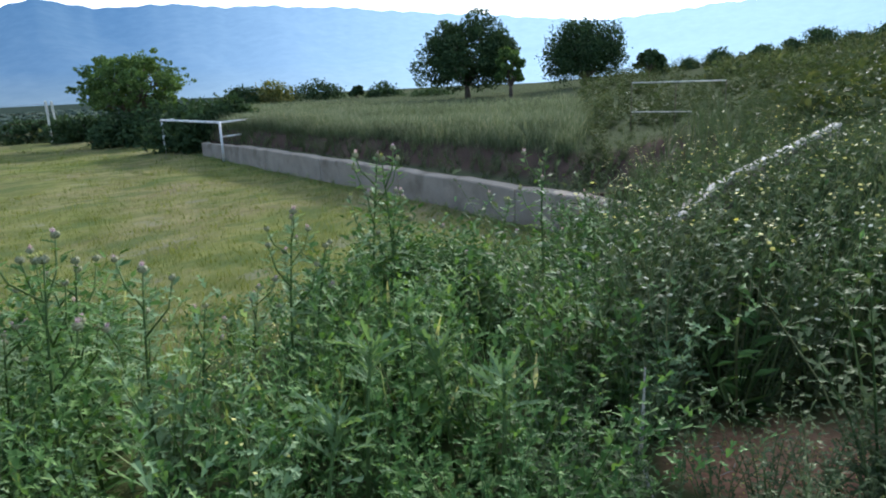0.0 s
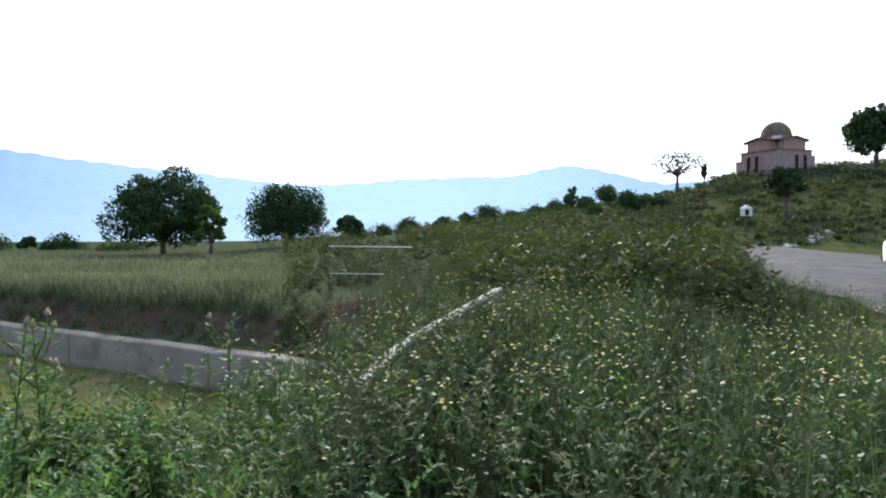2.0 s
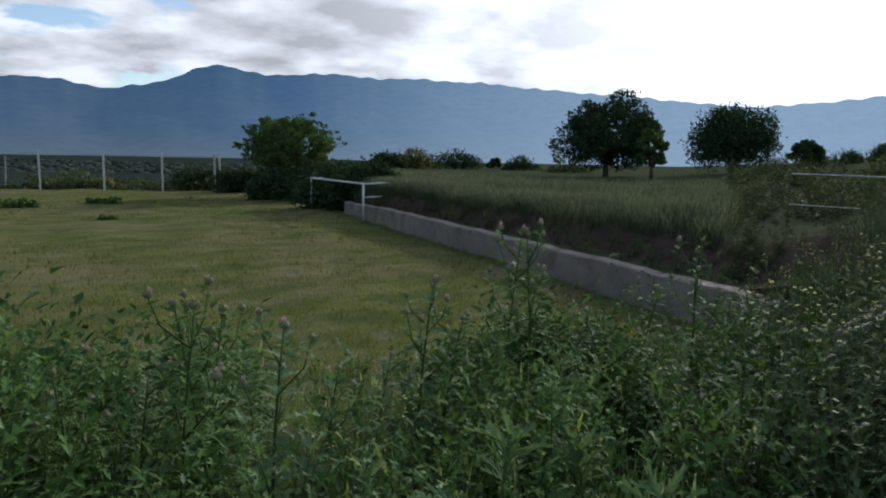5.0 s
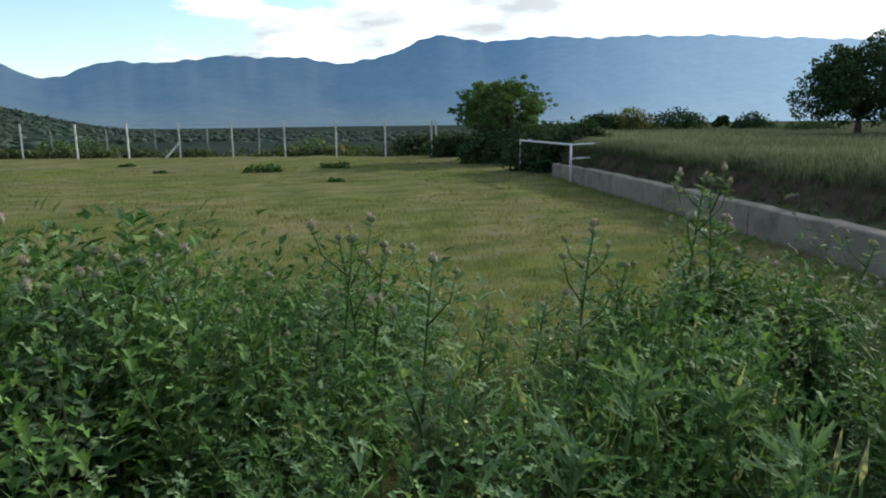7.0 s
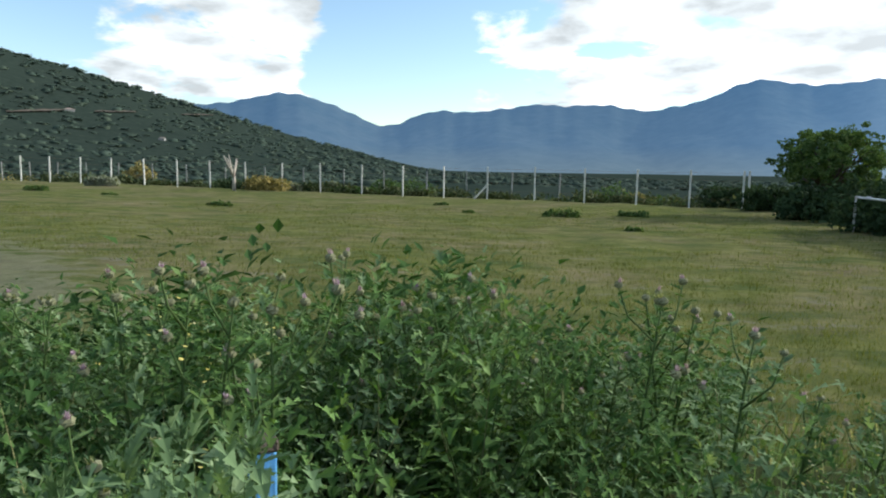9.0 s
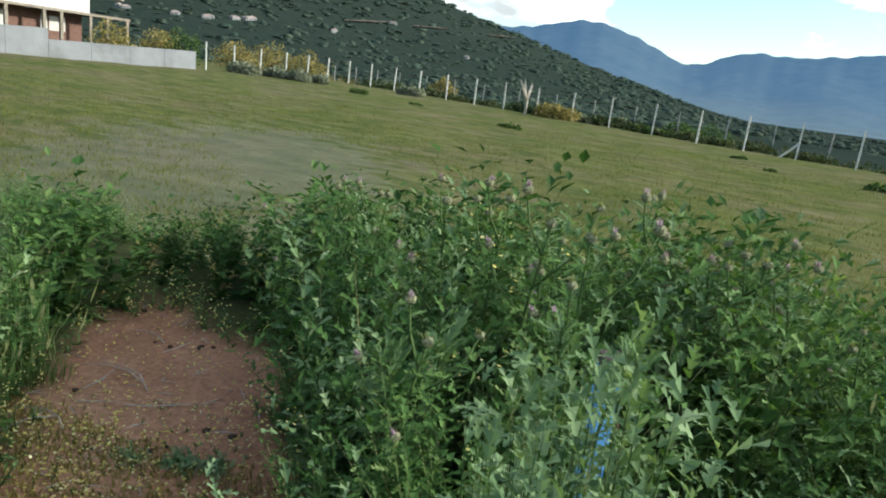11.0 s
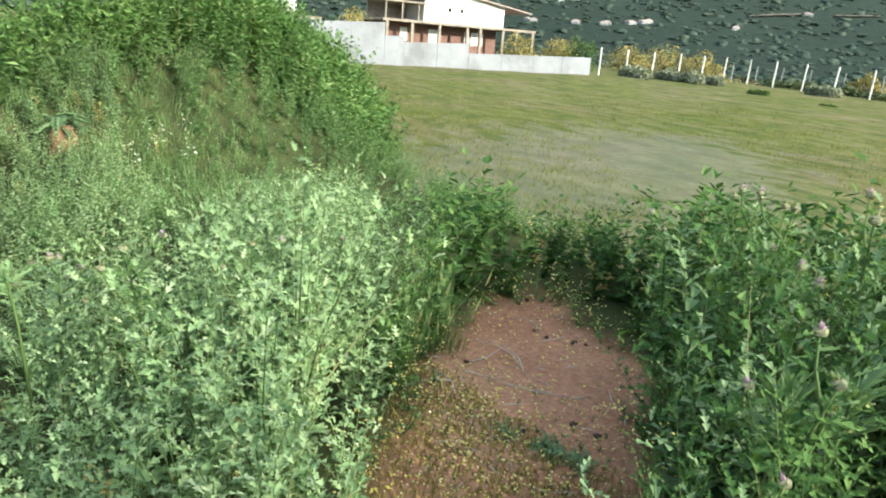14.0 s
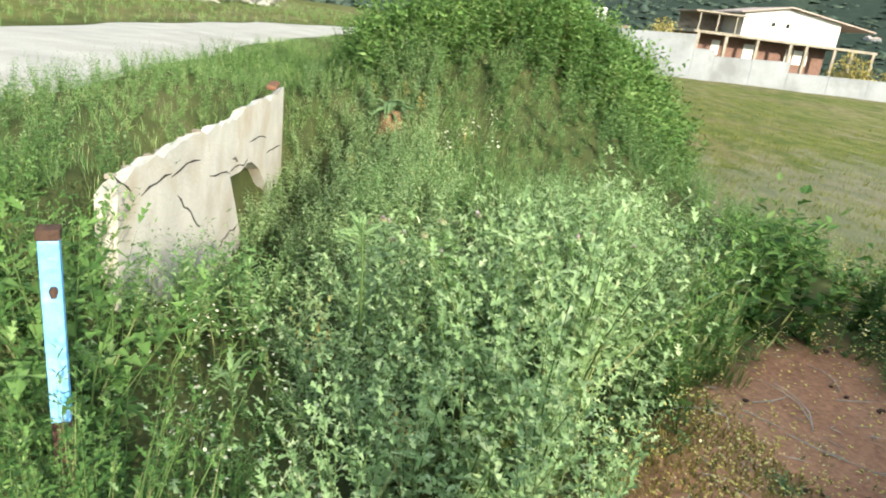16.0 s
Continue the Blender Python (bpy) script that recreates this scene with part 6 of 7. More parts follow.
def on_bank(x, y):
    """Open weedy ground: not the pitch, the path, the road or the walls."""
    return (y < edge_y(x) - 0.1) & (y > road_y(x) + road_half(x) + 0.15) & (soil_mask(x, y) < 0.35) & (x < wall_x(y) - 0.1)


rs0 = random.Random(77)
WEEDS = [bushy_weed(rs0, 0.97, 6, 21, 0.078) for k in range(8)]
WEEDS_LOBED = [bushy_weed(rs0, 0.97, 8, 24, 0.058, "cut", 1.0, 0.34) for k in range(7)]
WEEDS_CHEAP = [bushy_weed(rs0, 0.95, 5, 14, 0.09, "fold", 1.0, 0.26) for k in range(6)]
WEEDS_FINE = [bushy_weed(rs0, 0.95, 6, 20, 0.085, "fold", 1.0, 0.2) for k in range(6)]
WEEDS_THREAD = [bushy_weed(rs0, 0.92, 8, 32, 0.065, "needle", 0.8) for k in range(6)]
SCRUB = [bushy_weed(rs0, 0.95, 6, 10, 0.17, "fold", 1.3, 0.24) for k in range(5)]
WEEDS_CREST = [bushy_weed(rs0, 0.97, 6, 16, 0.13, "fold", 0.8, 0.3) for k in range(5)]
WEEDS_SMALL = [bushy_weed(rs0, 0.95, 9, 34, 0.042, "cut", 0.8) for k in range(5)]
YELLOW = [flowering_weed(rs0, 0.85, 5, 4, 0.0064, 2) for k in range(5)]
WHITE = [flowering_weed(rs0, 0.8, 4, 3, 0.0075, 2) for k in range(4)]
TUFT = [grass_tuft(rs0, 0.5, 16, 0.0045, 0.09, 2) for k in range(5)]
TALL = [grass_tuft(rs0, 0.62, 11, 0.0085, 0.18, 5) for k in range(5)]
SPROUT = [flowering_weed(rs0, 0.09, 3, 5, 0.0065, 2, 0.22) for k in range(4)]
SHORT = [grass_tuft(rs0, 0.075, 7, 0.0035, 0.09, 0, True) for k in range(5)]


SKYLINE = [(-130, -26), (-118, -29), (-113, -34), (-101.5, -34), (-97.5, -20.5), (-92.8, -18.5), (-87.5, -16.5), (-83, -15.5), (-78.5, -11.5), (-73.8, -10.4), (-69, -10), (-65.5, -13.5), (-62.5, -13), (-60, -11.3), (-56, -11), (-52, -13.4), (-47, -13), (-43, -11.2), (-37, -9.5), (-32, -9), (-28, -8.2), (-24, -7.2), (-20, -7.3),
           (-17.5, -9), (-15.5, -10.4), (-12.5, -10), (-10, -8.4), (-6, -7.4), (-1, -6.9), (2, -7.4), (4, -9.2), (6, -11.2), (9, -12.2), (13, -12), (16, -11.5), (19, -11.2), (22, -12.4), (24.5, -14.2), (27, -16), (30, -15.3), (34, -14), (37, -12.5), (40, -11.5), (42, -9), (46, -9.8), (50, -11.4), (54, -13), (57, -11.8), (60, -9.5), (62, -9.5), (66, -11), (70, -12)]


def mounds(x, y, seed, cell):
    """0 in the hollows to 1 on the crowns of irregular clumps."""
    best = np.full(np.shape(x), 9.0)
    ix, iy = np.floor(x / cell), np.floor(y / cell)
    for dx in (-1, 0, 1):
        for dy in (-1, 0, 1):
            a, b = ix + dx, iy + dy
            jx = np.modf(np.abs(np.sin(a * 127.1 + b * 311.7 + seed) * 4375.85))[0]
            jy = np.modf(np.abs(np.sin(a * 269.5 + b * 183.3 + seed) * 4375.85))[0]
            best = np.minimum(best, np.hypot(x - (a + jx) * cell, y - (b + jy) * cell))
    return 1 - np.clip(best / (0.75 * cell), 0, 1) ** 1.5


def hollow(x, y):
    """The shaded dip beside the blue post, nearly bare."""
    return np.hypot((x + 2.1 - 0.3 * (y + 0.7)) / 0.52, (y + 0.7) / 0.27) < 1 + 0.2 * wavy(x, y, 103, 5.0)


def tall_zone(x, y):
    """How tall the weeds stand: in clumps, and rising no higher than the growth's upper rim."""
    r, az = polar(x, y)
    line = 1.42 + r * np.tan(np.radians(np.interp(az, *np.array(SKYLINE, float).T))) - ground_z(x, y)
    crest = 0.78 + 0.18 * sstep(1.3, 2.8, r) + 0.22 * sstep(-33, -25, az) * sstep(7, 2, az) * sstep(1.4, 2.2, r)
    low = 0.42 + 0.26 * sstep(-60, -67, az) + 0.2 * sstep(-33, -25, az) * sstep(7, 2, az)
    h = np.minimum(crest * (low + (1.14 - low) * mounds(x, y, 3.0, 0.62)), line * (0.9 + 0.1 * mounds(x, y, 8.0, 0.35)))
    return np.clip(h / 0.93, 0.22, 1.3)


def plant_front():
    def near(x, y):
        r, az = polar(x, y)
        return on_bank(x, y) & (r > 0.82) & (r < 5.6) & (az > -128) & (az < 66) & ~((az < -96) & (r > 2.9) & (y < -0.3))
    rs = np.random.RandomState(4)
    x, y = spots(1, -6, 5, -2.4, 5, 0.225, near)
    r, az = polar(x, y)
    k = ~((az > 14) & (az < 34) & (r > 2.2) & (wavy(x, y, 53, 3.0) < 0.0)) & ~hollow(x, y) & ~((az > -60) & (mounds(x, y, 3.0, 0.62) < 0.2))
    x, y, az = x[k], y[k], az[k]
    s = tall_zone(x, y) * rs.uniform(0.85, 1.1, len(x))
    west = (az + 3 * wavy(x, y, 57, 2.0) < -63) & (az > -101)
    close = ~west & (np.hypot(x, y) < 1.55)
    scatter("small_leaved_weeds", WEEDS_SMALL, x[close], y[close], s[close], [M["leaf_dark"], M["stalk"]], "weeds with small cut leaves close to the path", "weeds", 23)
    rest = ~west & ~close
    far = rest & (np.hypot(x, y) > 3.6)
    scatter("rim_weeds", WEEDS_CREST, x[far], y[far], s[far] * 1.08, [M["leaf_dark"], M["stalk"]], "dark leafy weeds along the edge of the pitch", "weeds", 25)
    rest = rest & ~far
    dusky = rest & (wavy(x, y, 59, 2.4) > -0.05) & (az < 30)
    scatter("dusky_weeds", WEEDS, x[dusky], y[dusky], s[dusky], [M["leaf_dark"], M["stalk"]], "dense dark green weeds with narrow cut leaves", "weeds", 16)
    rest = rest & ~dusky
    scatter("leafy_weeds", WEEDS, x[rest], y[rest], s[rest], [M["leaf"], M["stalk"]], "dense waist-high weeds with narrow cut green leaves", "weeds", 5)
    scatter("pale_leafy_weeds", WEEDS_LOBED, x[west], y[west], s[west], [M["leaf_light"], M["stalk"]], "dense light green lobed-leaved weeds beside the path", "weeds", 8)
    x, y = spots(9, -4.2, 0, -0.9, 2.6, 0.3, lambda x, y: near(x, y) & (polar(x, y)[1] < -63.5) & (polar(x, y)[1] > -101))
    scatter("light_leafy_weeds", WEEDS_LOBED, x, y, tall_zone(x, y) * rs.uniform(0.6, 0.95, len(x)), [M["leaf_light"], M["stalk"]], "lower leafy pale weeds between the taller ones", "weeds", 18, lean=0.22)
    x, y = spots(2, -6, 5, -2.4, 5, 0.4, lambda x, y: near(x, y) & (polar(x, y)[1] > -40) & (wavy(x, y, 58, 1.1) > -0.15))
    scatter("grey_green_weeds", WEEDS, x, y, tall_zone(x, y) * rs.uniform(0.9, 1.12, len(x)), [M["leaf_pale"], M["stalk"]], "grey-green thistle leaves among the weeds", "weeds", 6)
    x, y = spots(19, -6, 5, -2.4, 5, 0.3, lambda x, y: near(x, y) & (polar(x, y)[1] > 10) & (polar(x, y)[1] < 60) & (polar(x, y)[0] > 2.3))
    scatter("fine_grass", TUFT, x, y, tall_zone(x, y) * rs.uniform(1.1, 1.6, len(x)), [M["blade_fresh"], M["blade_dry"]], "fine grass standing among the thistles", "grass", 22)

    def thin(x, y):
        r, az = polar(x, y)
        return near(x, y) & (wavy(x, y, 51, 1.3) > 0.15) & (az > -48) & ((az < -15) | (az > 25))
    x, y = spots(3, -6, 5, -2.4, 5, 0.4, thin)
    scatter("yellow_flowers", YELLOW, x, y, tall_zone(x, y) * 1.05, [M["leaf"], M["stalk"], M["petal_yellow"]], "small yellow wild flowers scattered through the weeds", "wild flowers", 7)


plant_front()


def plant_right():
    def slope(x, y):
        r, az = polar(x, y)
        return (y > road_y(x) + road_half(x) + 0.1) & (soil_mask(x, y) < 0.4) & (az > 60) & (az < 112) & (r > 1.5) & (r < 10) & (y < 3.4) & ~((x > 3.4) & (x < 7.0) & (np.abs(y - (1.58 - 0.069 * (x - 3.72))) < 0.13))
    def h(x, y):
        r, az = polar(x, y)
        # in front of the wing wall the growth stays below its coping
        front = (x > 2.4) & (x < 7.2) & (y < 1.6 - 0.069 * (x - 3.72))
        low = (1.51 + r * np.tan(np.radians(np.interp(az, [60, 66.8, 73, 78.4, 90], [-12, -11.4, -8.0, -5.0, -4.5]))) - ground_z(x, y)) / 0.7
        return np.where(front, np.clip(low, 0.3, 1.2) * (1 + 0.06 * wavy(x, y, 62, 3.0)), 0.72 + 0.1 * wavy(x, y, 61, 1.2)) * (1 - 0.5 * sstep(92, 98, az) * sstep(3.5, 7, r))
    def z(x, y):
        g = ground_z(x, y)
        u = x > wall_x(y) + 0.16
        return np.where(u, np.maximum(g, 0.5 + 0.05 * (x - 6.5)), g)
    x, y = spots(11, 1, 12, -3, 3.6, 0.245, slope)
    k = np.hypot(x, y) > 3.2
    scatter("feathery_weeds", WEEDS_THREAD, x[k], y[k], h(x[k], y[k]), [M["leaf_dull"], M["stalk"]], "dark feathery weeds on the slope up to the road", "weeds", 12, zs=z(x[k], y[k]))
    scatter("slope_weeds", WEEDS_SMALL, x[~k], y[~k], h(x[~k], y[~k]) * 1.05, [M["leaf_dull"], M["stalk"]], "dull green cut-leaved weeds at the foot of the slope", "weeds", 24, zs=z(x[~k], y[~k]))
    x, y = spots(10, 3.0, 7.0, 0.7, 1.9, 0.14, lambda x, y: (y < 1.44 - 0.069 * (x - 3.72)) & (y > 1.0 - 0.069 * (x - 3.72)))
    scatter("wall_foot_weeds", WEEDS_FINE, x, y, h(x, y), [M["leaf_dull"], M["stalk"]], "weeds crowding the foot of the sloping wall", "weeds", 15)
    x, y = spots(12, 1, 8, -3, 3.6, 0.38, lambda x, y: slope(x, y) & (x < 6.2) & ((np.hypot(x, y) > 3.0) | (wavy(x, y, 68, 2.0) > 0.2)))
    scatter("yellow_daisies", YELLOW, x, y, h(x, y) * 1.12, [M["leaf"], M["stalk"], M["petal_yellow"]], "yellow wild flowers covering the slope", "wild flowers", 13, zs=z(x, y))
    x, y = spots(13, 1, 7, -3, 3.6, 0.42, lambda x, y: slope(x, y) & (np.hypot(x, y) > 2.6) & (np.hypot(x, y) < 6.5))
    scatter("white_flowers", WHITE, x, y, h(x, y) * 1.05, [M["leaf"], M["stalk"], M["petal_white"]], "small pale wild flowers on the slope", "wild flowers", 14, zs=z(x, y))

    def verge(x, y):
        r, az = polar(x, y)
        return (az > 93) & (az < 112) & (r > 5.5) & (y > road_y(x) + road_half(x) + 0.1) & (y < -0.05 * x)
    x, y = spots(16, 5, 34, -4, 0, 0.33, verge)
    t = y - (road_y(x) + road_half(x))
    scatter("verge_scrub", WEEDS_CHEAP, x, y, 0.2 + 0.35 * sstep(0.0, 1.2, t) + 0.08 * wavy(x, y, 67, 0.9), [M["scrub"], M["stalk"]], "dark weeds between the slope and the road", "scrub", 17)

    # a dark thicket above the flowers, running down to the road's edge
    def thicket(x, y):
        r, az = polar(x, y)
        return (r > 7.4 + 0.5 * wavy(x, y, 69, 0.9)) & (r < 17) & (az > 74) & (az < 100.6) & (y > road_y(x) + road_half(x) + 0.2)
    def cap(x, y):
        r, az = polar(x, y)
        return 1.5 + r * np.tan(np.radians(np.interp(az, [74, 78, 86, 90, 93, 94.4, 96, 98.4, 100.3, 101], [-2.0, -0.2, 0.6, 1.2, 1.7, 1.3, -0.6, -1.5, -3.2, -3.6])))
    x, y = spots(18, 6, 17, -4, 6, 0.33, thicket)
    g = np.where((x > wall_x(y) + 0.2) & (y > 0.15), np.maximum(ground_z(x, y), 0.5), ground_z(x, y))
    g = g + 0.1 * sstep(0, 3, y)
    scatter("dark_thicket", SCRUB, x, y, np.clip((cap(x, y) - g) / 0.82, 0.25, 1.3) * (0.95 + 0.16 * wavy(x, y, 70, 1.6)), [M["scrub"], M["stalk"]], "dark brownish thicket between the flowers and the road", "scrub", 29, zs=g)
    a, b = bearing(92.2) * 19, bearing(93.64) * 18.6
    pole = new("leaning_pole", None)
    tagged(pole, "thin bare pole leaning out of the scrub", "pole")
    part("pole", tube(bmesh.new(), [(a.x, a.y, 0.5), ((a.x + b.x) / 2, (a.y + b.y) / 2, 1.4), (b.x, b.y, 2.16)], [0.035, 0.03, 0.022], 7), M["bark"], pole, smooth=True)

    # the rough slope rising behind, over the terrace
    rs = np.random.RandomState(19)
    u, v = 0.34 * rs.uniform(0, 1, 1500) ** 1.15, np.exp(rs.uniform(math.log(0.4), math.log(85), 1500))
    x, y, zz = terrace_point(u, v)
    s = (0.8 + 0.3 * wavy(x, y, 66, 0.6)) * (1 + 0.012 * np.minimum(v, 60)) * (0.45 + 0.55 * sstep(9, 26, np.hypot(x, y)))
    r, az = polar(x, y)
    s = s * np.where((az > 62) & (az < 72.5) & (r < 13.6), 0.42, 1.0)
    k = az > 60
    x, y, zz, s = x[k], y[k], zz[k], s[k]
    scatter("slope_scrub", SCRUB, x, y, s, [M["scrub"], M["stalk"]], "rough weedy scrub on the rising slope", "scrub", 20, zs=zz)
    rs = np.random.RandomState(20)
    u, v = rs.uniform(0.0, 0.09, 70), np.exp(rs.uniform(math.log(0.4), math.log(9), 70))
    x, y, zz = terrace_point(u, v)
    scatter("slope_flowers", YELLOW, x, y, np.full(len(x), 0.95), [M["leaf"], M["stalk"], M["petal_yellow"]], "yellow flowers dotted over the rising slope", "wild flowers", 21, zs=zz)


plant_right()


def plant_terrace():
    rs = np.random.RandomState(25)
    n = 6800
    u, v = rs.uniform(0.12, 1.0, n), np.exp(rs.uniform(math.log(1.2), math.log(75), n))
    x, y, z = terrace_point(u, v)
    s = (0.85 + 0.2 * wavy(x, y, 71, 0.5)) * (1 - 0.5 * sstep(4, 30, v)) * np.where(v < 1.8, 0.8, 1.0)
    r, az = polar(x, y)
    k = (az < 61 + 3 * wavy(x, y, 73, 0.3)) | ((az < 66) & (r < 9))
    x, y, z, s = x[k], y[k], z[k], s[k]
    # dark growth hanging over the bare bank
    m = 520
    ub, vb = rs.uniform(0.12, 1.0, m), rs.uniform(0.15, 1.5, m)
    xb, yb, zb = terrace_point(ub, vb)
    scatter("bank_weeds", WEEDS_CHEAP, xb, yb, rs.uniform(0.22, 0.45, m), [M["leaf_dull"], M["stalk"]], "dark weeds clinging to the earth bank above the low wall", "weeds", 27, zs=zb, lean=0.3)
    scatter("tall_grass", TALL, x, y, s, [M["meadow"], M["meadow_seed"]], "tall seeding meadow grass on the terrace", "grass", 26, zs=z)


plant_terrace()


def plant_left():
    """The overgrown ridge between the pitch and the road."""
    def ridge(x, y):
        return (y < edge_y(x) - 0.05) & (y > road_y(x) + road_half(x) + 0.5) & (x < -4.3) & ~((x > -7.4) & (x < -4.0) & (y < -0.4))
    def h(x, y):
        rise = 0.45 + 0.55 * sstep(-6.0, -9.5, x) + 0.2 * np.exp(-((y - edge_y(x) + 0.9) / 0.5) ** 2) * sstep(-6, -8, x)
        return (rise + 0.13 * wavy(x, y, 81, 1.1)) * (0.32 + 0.68 * sstep(-96.5, -92.5, np.degrees(np.arctan2(x, y))))
    x, y = spots(31, -14, -4, -3.5, 6, 0.25, ridge)
    g = wavy(x, y, 82, 0.9)
    k = (g > -0.5) | (x < -8.0)
    crest = k & (x < -8.0)
    k = k & ~crest
    scatter("crest_weeds", WEEDS_CREST, x[crest], y[crest], h(x[crest], y[crest]) * (1 + 0.3 * wavy(x[crest], y[crest], 99, 5.0)), [M["leaf"], M["stalk"]], "tall dark leafy weeds on the crest of the ridge", "weeds", 30)
    scatter("ridge_weeds", WEEDS_FINE, x[k], y[k], h(x[k], y[k]), [M["leaf_mid"], M["stalk"]], "green weeds over the ridge beside the road", "weeds", 32)
    x, y = spots(33, -34, -13, -4, 12, 0.6, ridge)
    scatter("far_ridge_weeds", WEEDS_CHEAP, x, y, h(x, y) * 1.15 * (1 + 0.25 * wavy(x, y, 100, 4.0)), [M["leaf_dark"], M["stalk"]], "tall dark green weeds along the ridge", "weeds", 34)
    x, y = spots(35, -12, -4, -3.5, 5, 0.16, ridge)
    g = wavy(x, y, 82, 0.9)
    k = (x > -8.6) & (((g < 0.3) & (y > 0.0) & (y < 1.7)) | ((y < -0.3) & (g < 0.0)))
    x, y = x[k], y[k]
    scatter("bank_grass", TUFT, x, y, (0.52 + 0.2 * wavy(x, y, 83, 0.8)) * np.where((y < 0.1) & (x > -7), 0.6, 1.0), [M["blade_fresh"], M["blade_dry"]], "bright green seeding grass on the bank", "grass", 36)

    def verge(x, y):
        t = y - (road_y(x) + road_half(x))
        return (t > 0.02) & (t < np.where(x > -2.95, 1.9, 1.5)) & (x < -1.5) & (x > -22) & ~((x > -7.3) & (x < -2.95) & (y > -1.32) & (y < -1.1))
    x, y = spots(37, -22, -1, -4, 1, 0.14, verge)
    scatter("verge_grass", TUFT, x, y, 0.3 + 0.12 * wavy(x, y, 84, 1.2), [M["blade_fresh"], M["blade_dry"]], "bright grass on the verge above the headwall", "grass", 38)

    x, y = spots(27, -14, -1.8, -3.6, -1.0, 0.25, verge)
    scatter("verge_weeds", WEEDS_FINE, x, y, 0.34 + 0.14 * wavy(x, y, 89, 1.4), [M["leaf_mid"], M["stalk"]], "leafy weeds in the verge grass above the headwall", "weeds", 28)

    def across(x, y):
        t = (road_y(x) - road_half(x)) - y
        return (t > 0.05) & (t < 12)
    x, y = spots(39, -45, 0, -20, 4, 0.5, across)
    scatter("roadside_grass", TUFT, x, y, 0.5 + 0.15 * wavy(x, y, 85, 0.8), [M["blade_fresh"], M["blade_dry"]], "grass bank on the far side of the road", "grass", 40)

    def ditch(x, y):
        r, az = polar(x, y)
        return (y > -1.1) & (y < 0.1) & ~((x < -3.9) & (y < -0.75)) & (x < -1.5) & (x > -7.3) & (r > 1.3) & (soil_mask(x, y) < 0.3) & ~hollow(x, y)
    x, y = spots(63, -8.4, -3.9, -1.1, 0.35, 0.18, lambda x, y: ~((x > -5.2) & (y < -0.85)) & (np.hypot(x + 7.1, y + 0.05) > 0.3))
    scatter("hollow_cover", WEEDS_FINE, x, y, 0.5 + 0.12 * wavy(x, y, 98, 2.2), [M["leaf_light"], M["stalk"]], "narrow-leaved green weeds covering the hollow by the headwall", "weeds", 67)
    x, y = spots(41, -7.4, -1.4, -1.2, 0.2, 0.25, ditch)
    scatter("ditch_weeds", WEEDS_FINE, x, y, 0.45 + 0.08 * wavy(x, y, 86, 2.0), [M["leaf_light"], M["stalk"]], "leafy green weeds filling the ditch", "weeds", 42)
    x, y = spots(43, -4.2, -0.6, -2.4, -0.8, 0.34, lambda x, y: (np.hypot(x, y) > 1.4) & ~((x < -2.5) & (y > -1.55) & (y < -1.1)))
    scatter("roadside_flowers", WHITE, x, y, 0.42 + 0.1 * wavy(x, y, 87, 1.5), [M["leaf"], M["stalk"], M["petal_white"]], "pale wild flowers beside the blue post", "wild flowers", 44)

    x, y = spots(48, -3.9, -2.2, -1.1, -0.55, 0.17, lambda x, y: y > -1.12)
    scatter("wall_front_weeds", WEEDS_FINE, x, y, np.clip((1.4 - np.hypot(x, y) * (0.33 + 0.1 * sstep(-3.2, -3.7, x)) - ground_z(x, y)) / 0.95, 0.15, 1.1), [M["leaf_mid"], M["stalk"]], "dark weeds growing against the headwall", "weeds", 49)
    x, y = spots(52, -2.6, -0.7, -1.2, 0.0, 0.16, lambda x, y: (polar(x, y)[0] > 0.9) & (polar(x, y)[1] < -100) & (polar(x, y)[1] > -113) & (polar(x, y)[0] < 2.5))
    scatter("hollow_weeds", WEEDS_FINE, x, y, np.where(hollow(x, y), 0.13, 0.26) + 0.05 * wavy(x, y, 96, 3.0), [M["leaf_mid"], M["stalk"]], "low dark weeds in the hollow beside the blue post", "weeds", 53)
    x, y = spots(54, -2.4, -0.9, -1.1, -0.2, 0.2, lambda x, y: (polar(x, y)[0] > 1.1) & (polar(x, y)[1] < -100) & (polar(x, y)[1] > -113))
    scatter("hollow_flowers", [flowering_weed(rs0, 0.3, 3, 4, 0.006, 2, 0.5) for k in range(3)], x, y, np.full(len(x), 1.0), [M["leaf"], M["stalk"], M["petal_white"]], "tiny pale flowers in the hollow beside the post", "wild flowers", 55)
    x, y = np.array([-7.7, -7.9, -8.1, -7.8, -8.0, -7.6, -8.2]), np.array([-0.1, 0.05, 0.15, -0.25, -0.15, -0.3, -0.05])
    scatter("stump_weeds", WEEDS_FINE, x, y, np.full(len(x), 0.7), [M["leaf_mid"], M["stalk"]], "green weeds behind the fern stump", "weeds", 57)
    x, y = np.array([-6.2, -6.35, -6.0, -5.6, -6.6]), np.array([0.62, 0.75, 0.9, 0.5, 1.0])
    scatter("white_umbels", [flowering_weed(rs0, 0.5, 2, 6, 0.012, 2, 0.6) for k in range(2)], x, y, np.full(len(x), 1.0), [M["leaf_mid"], M["stalk"], M["petal_white"]], "white umbels standing in the grass hollow", "wild flowers", 58)
    x, y = np.linspace(-5.0, -6.5, 14), -1.14 + 0.05 * np.sin(np.arange(14) * 2.4)
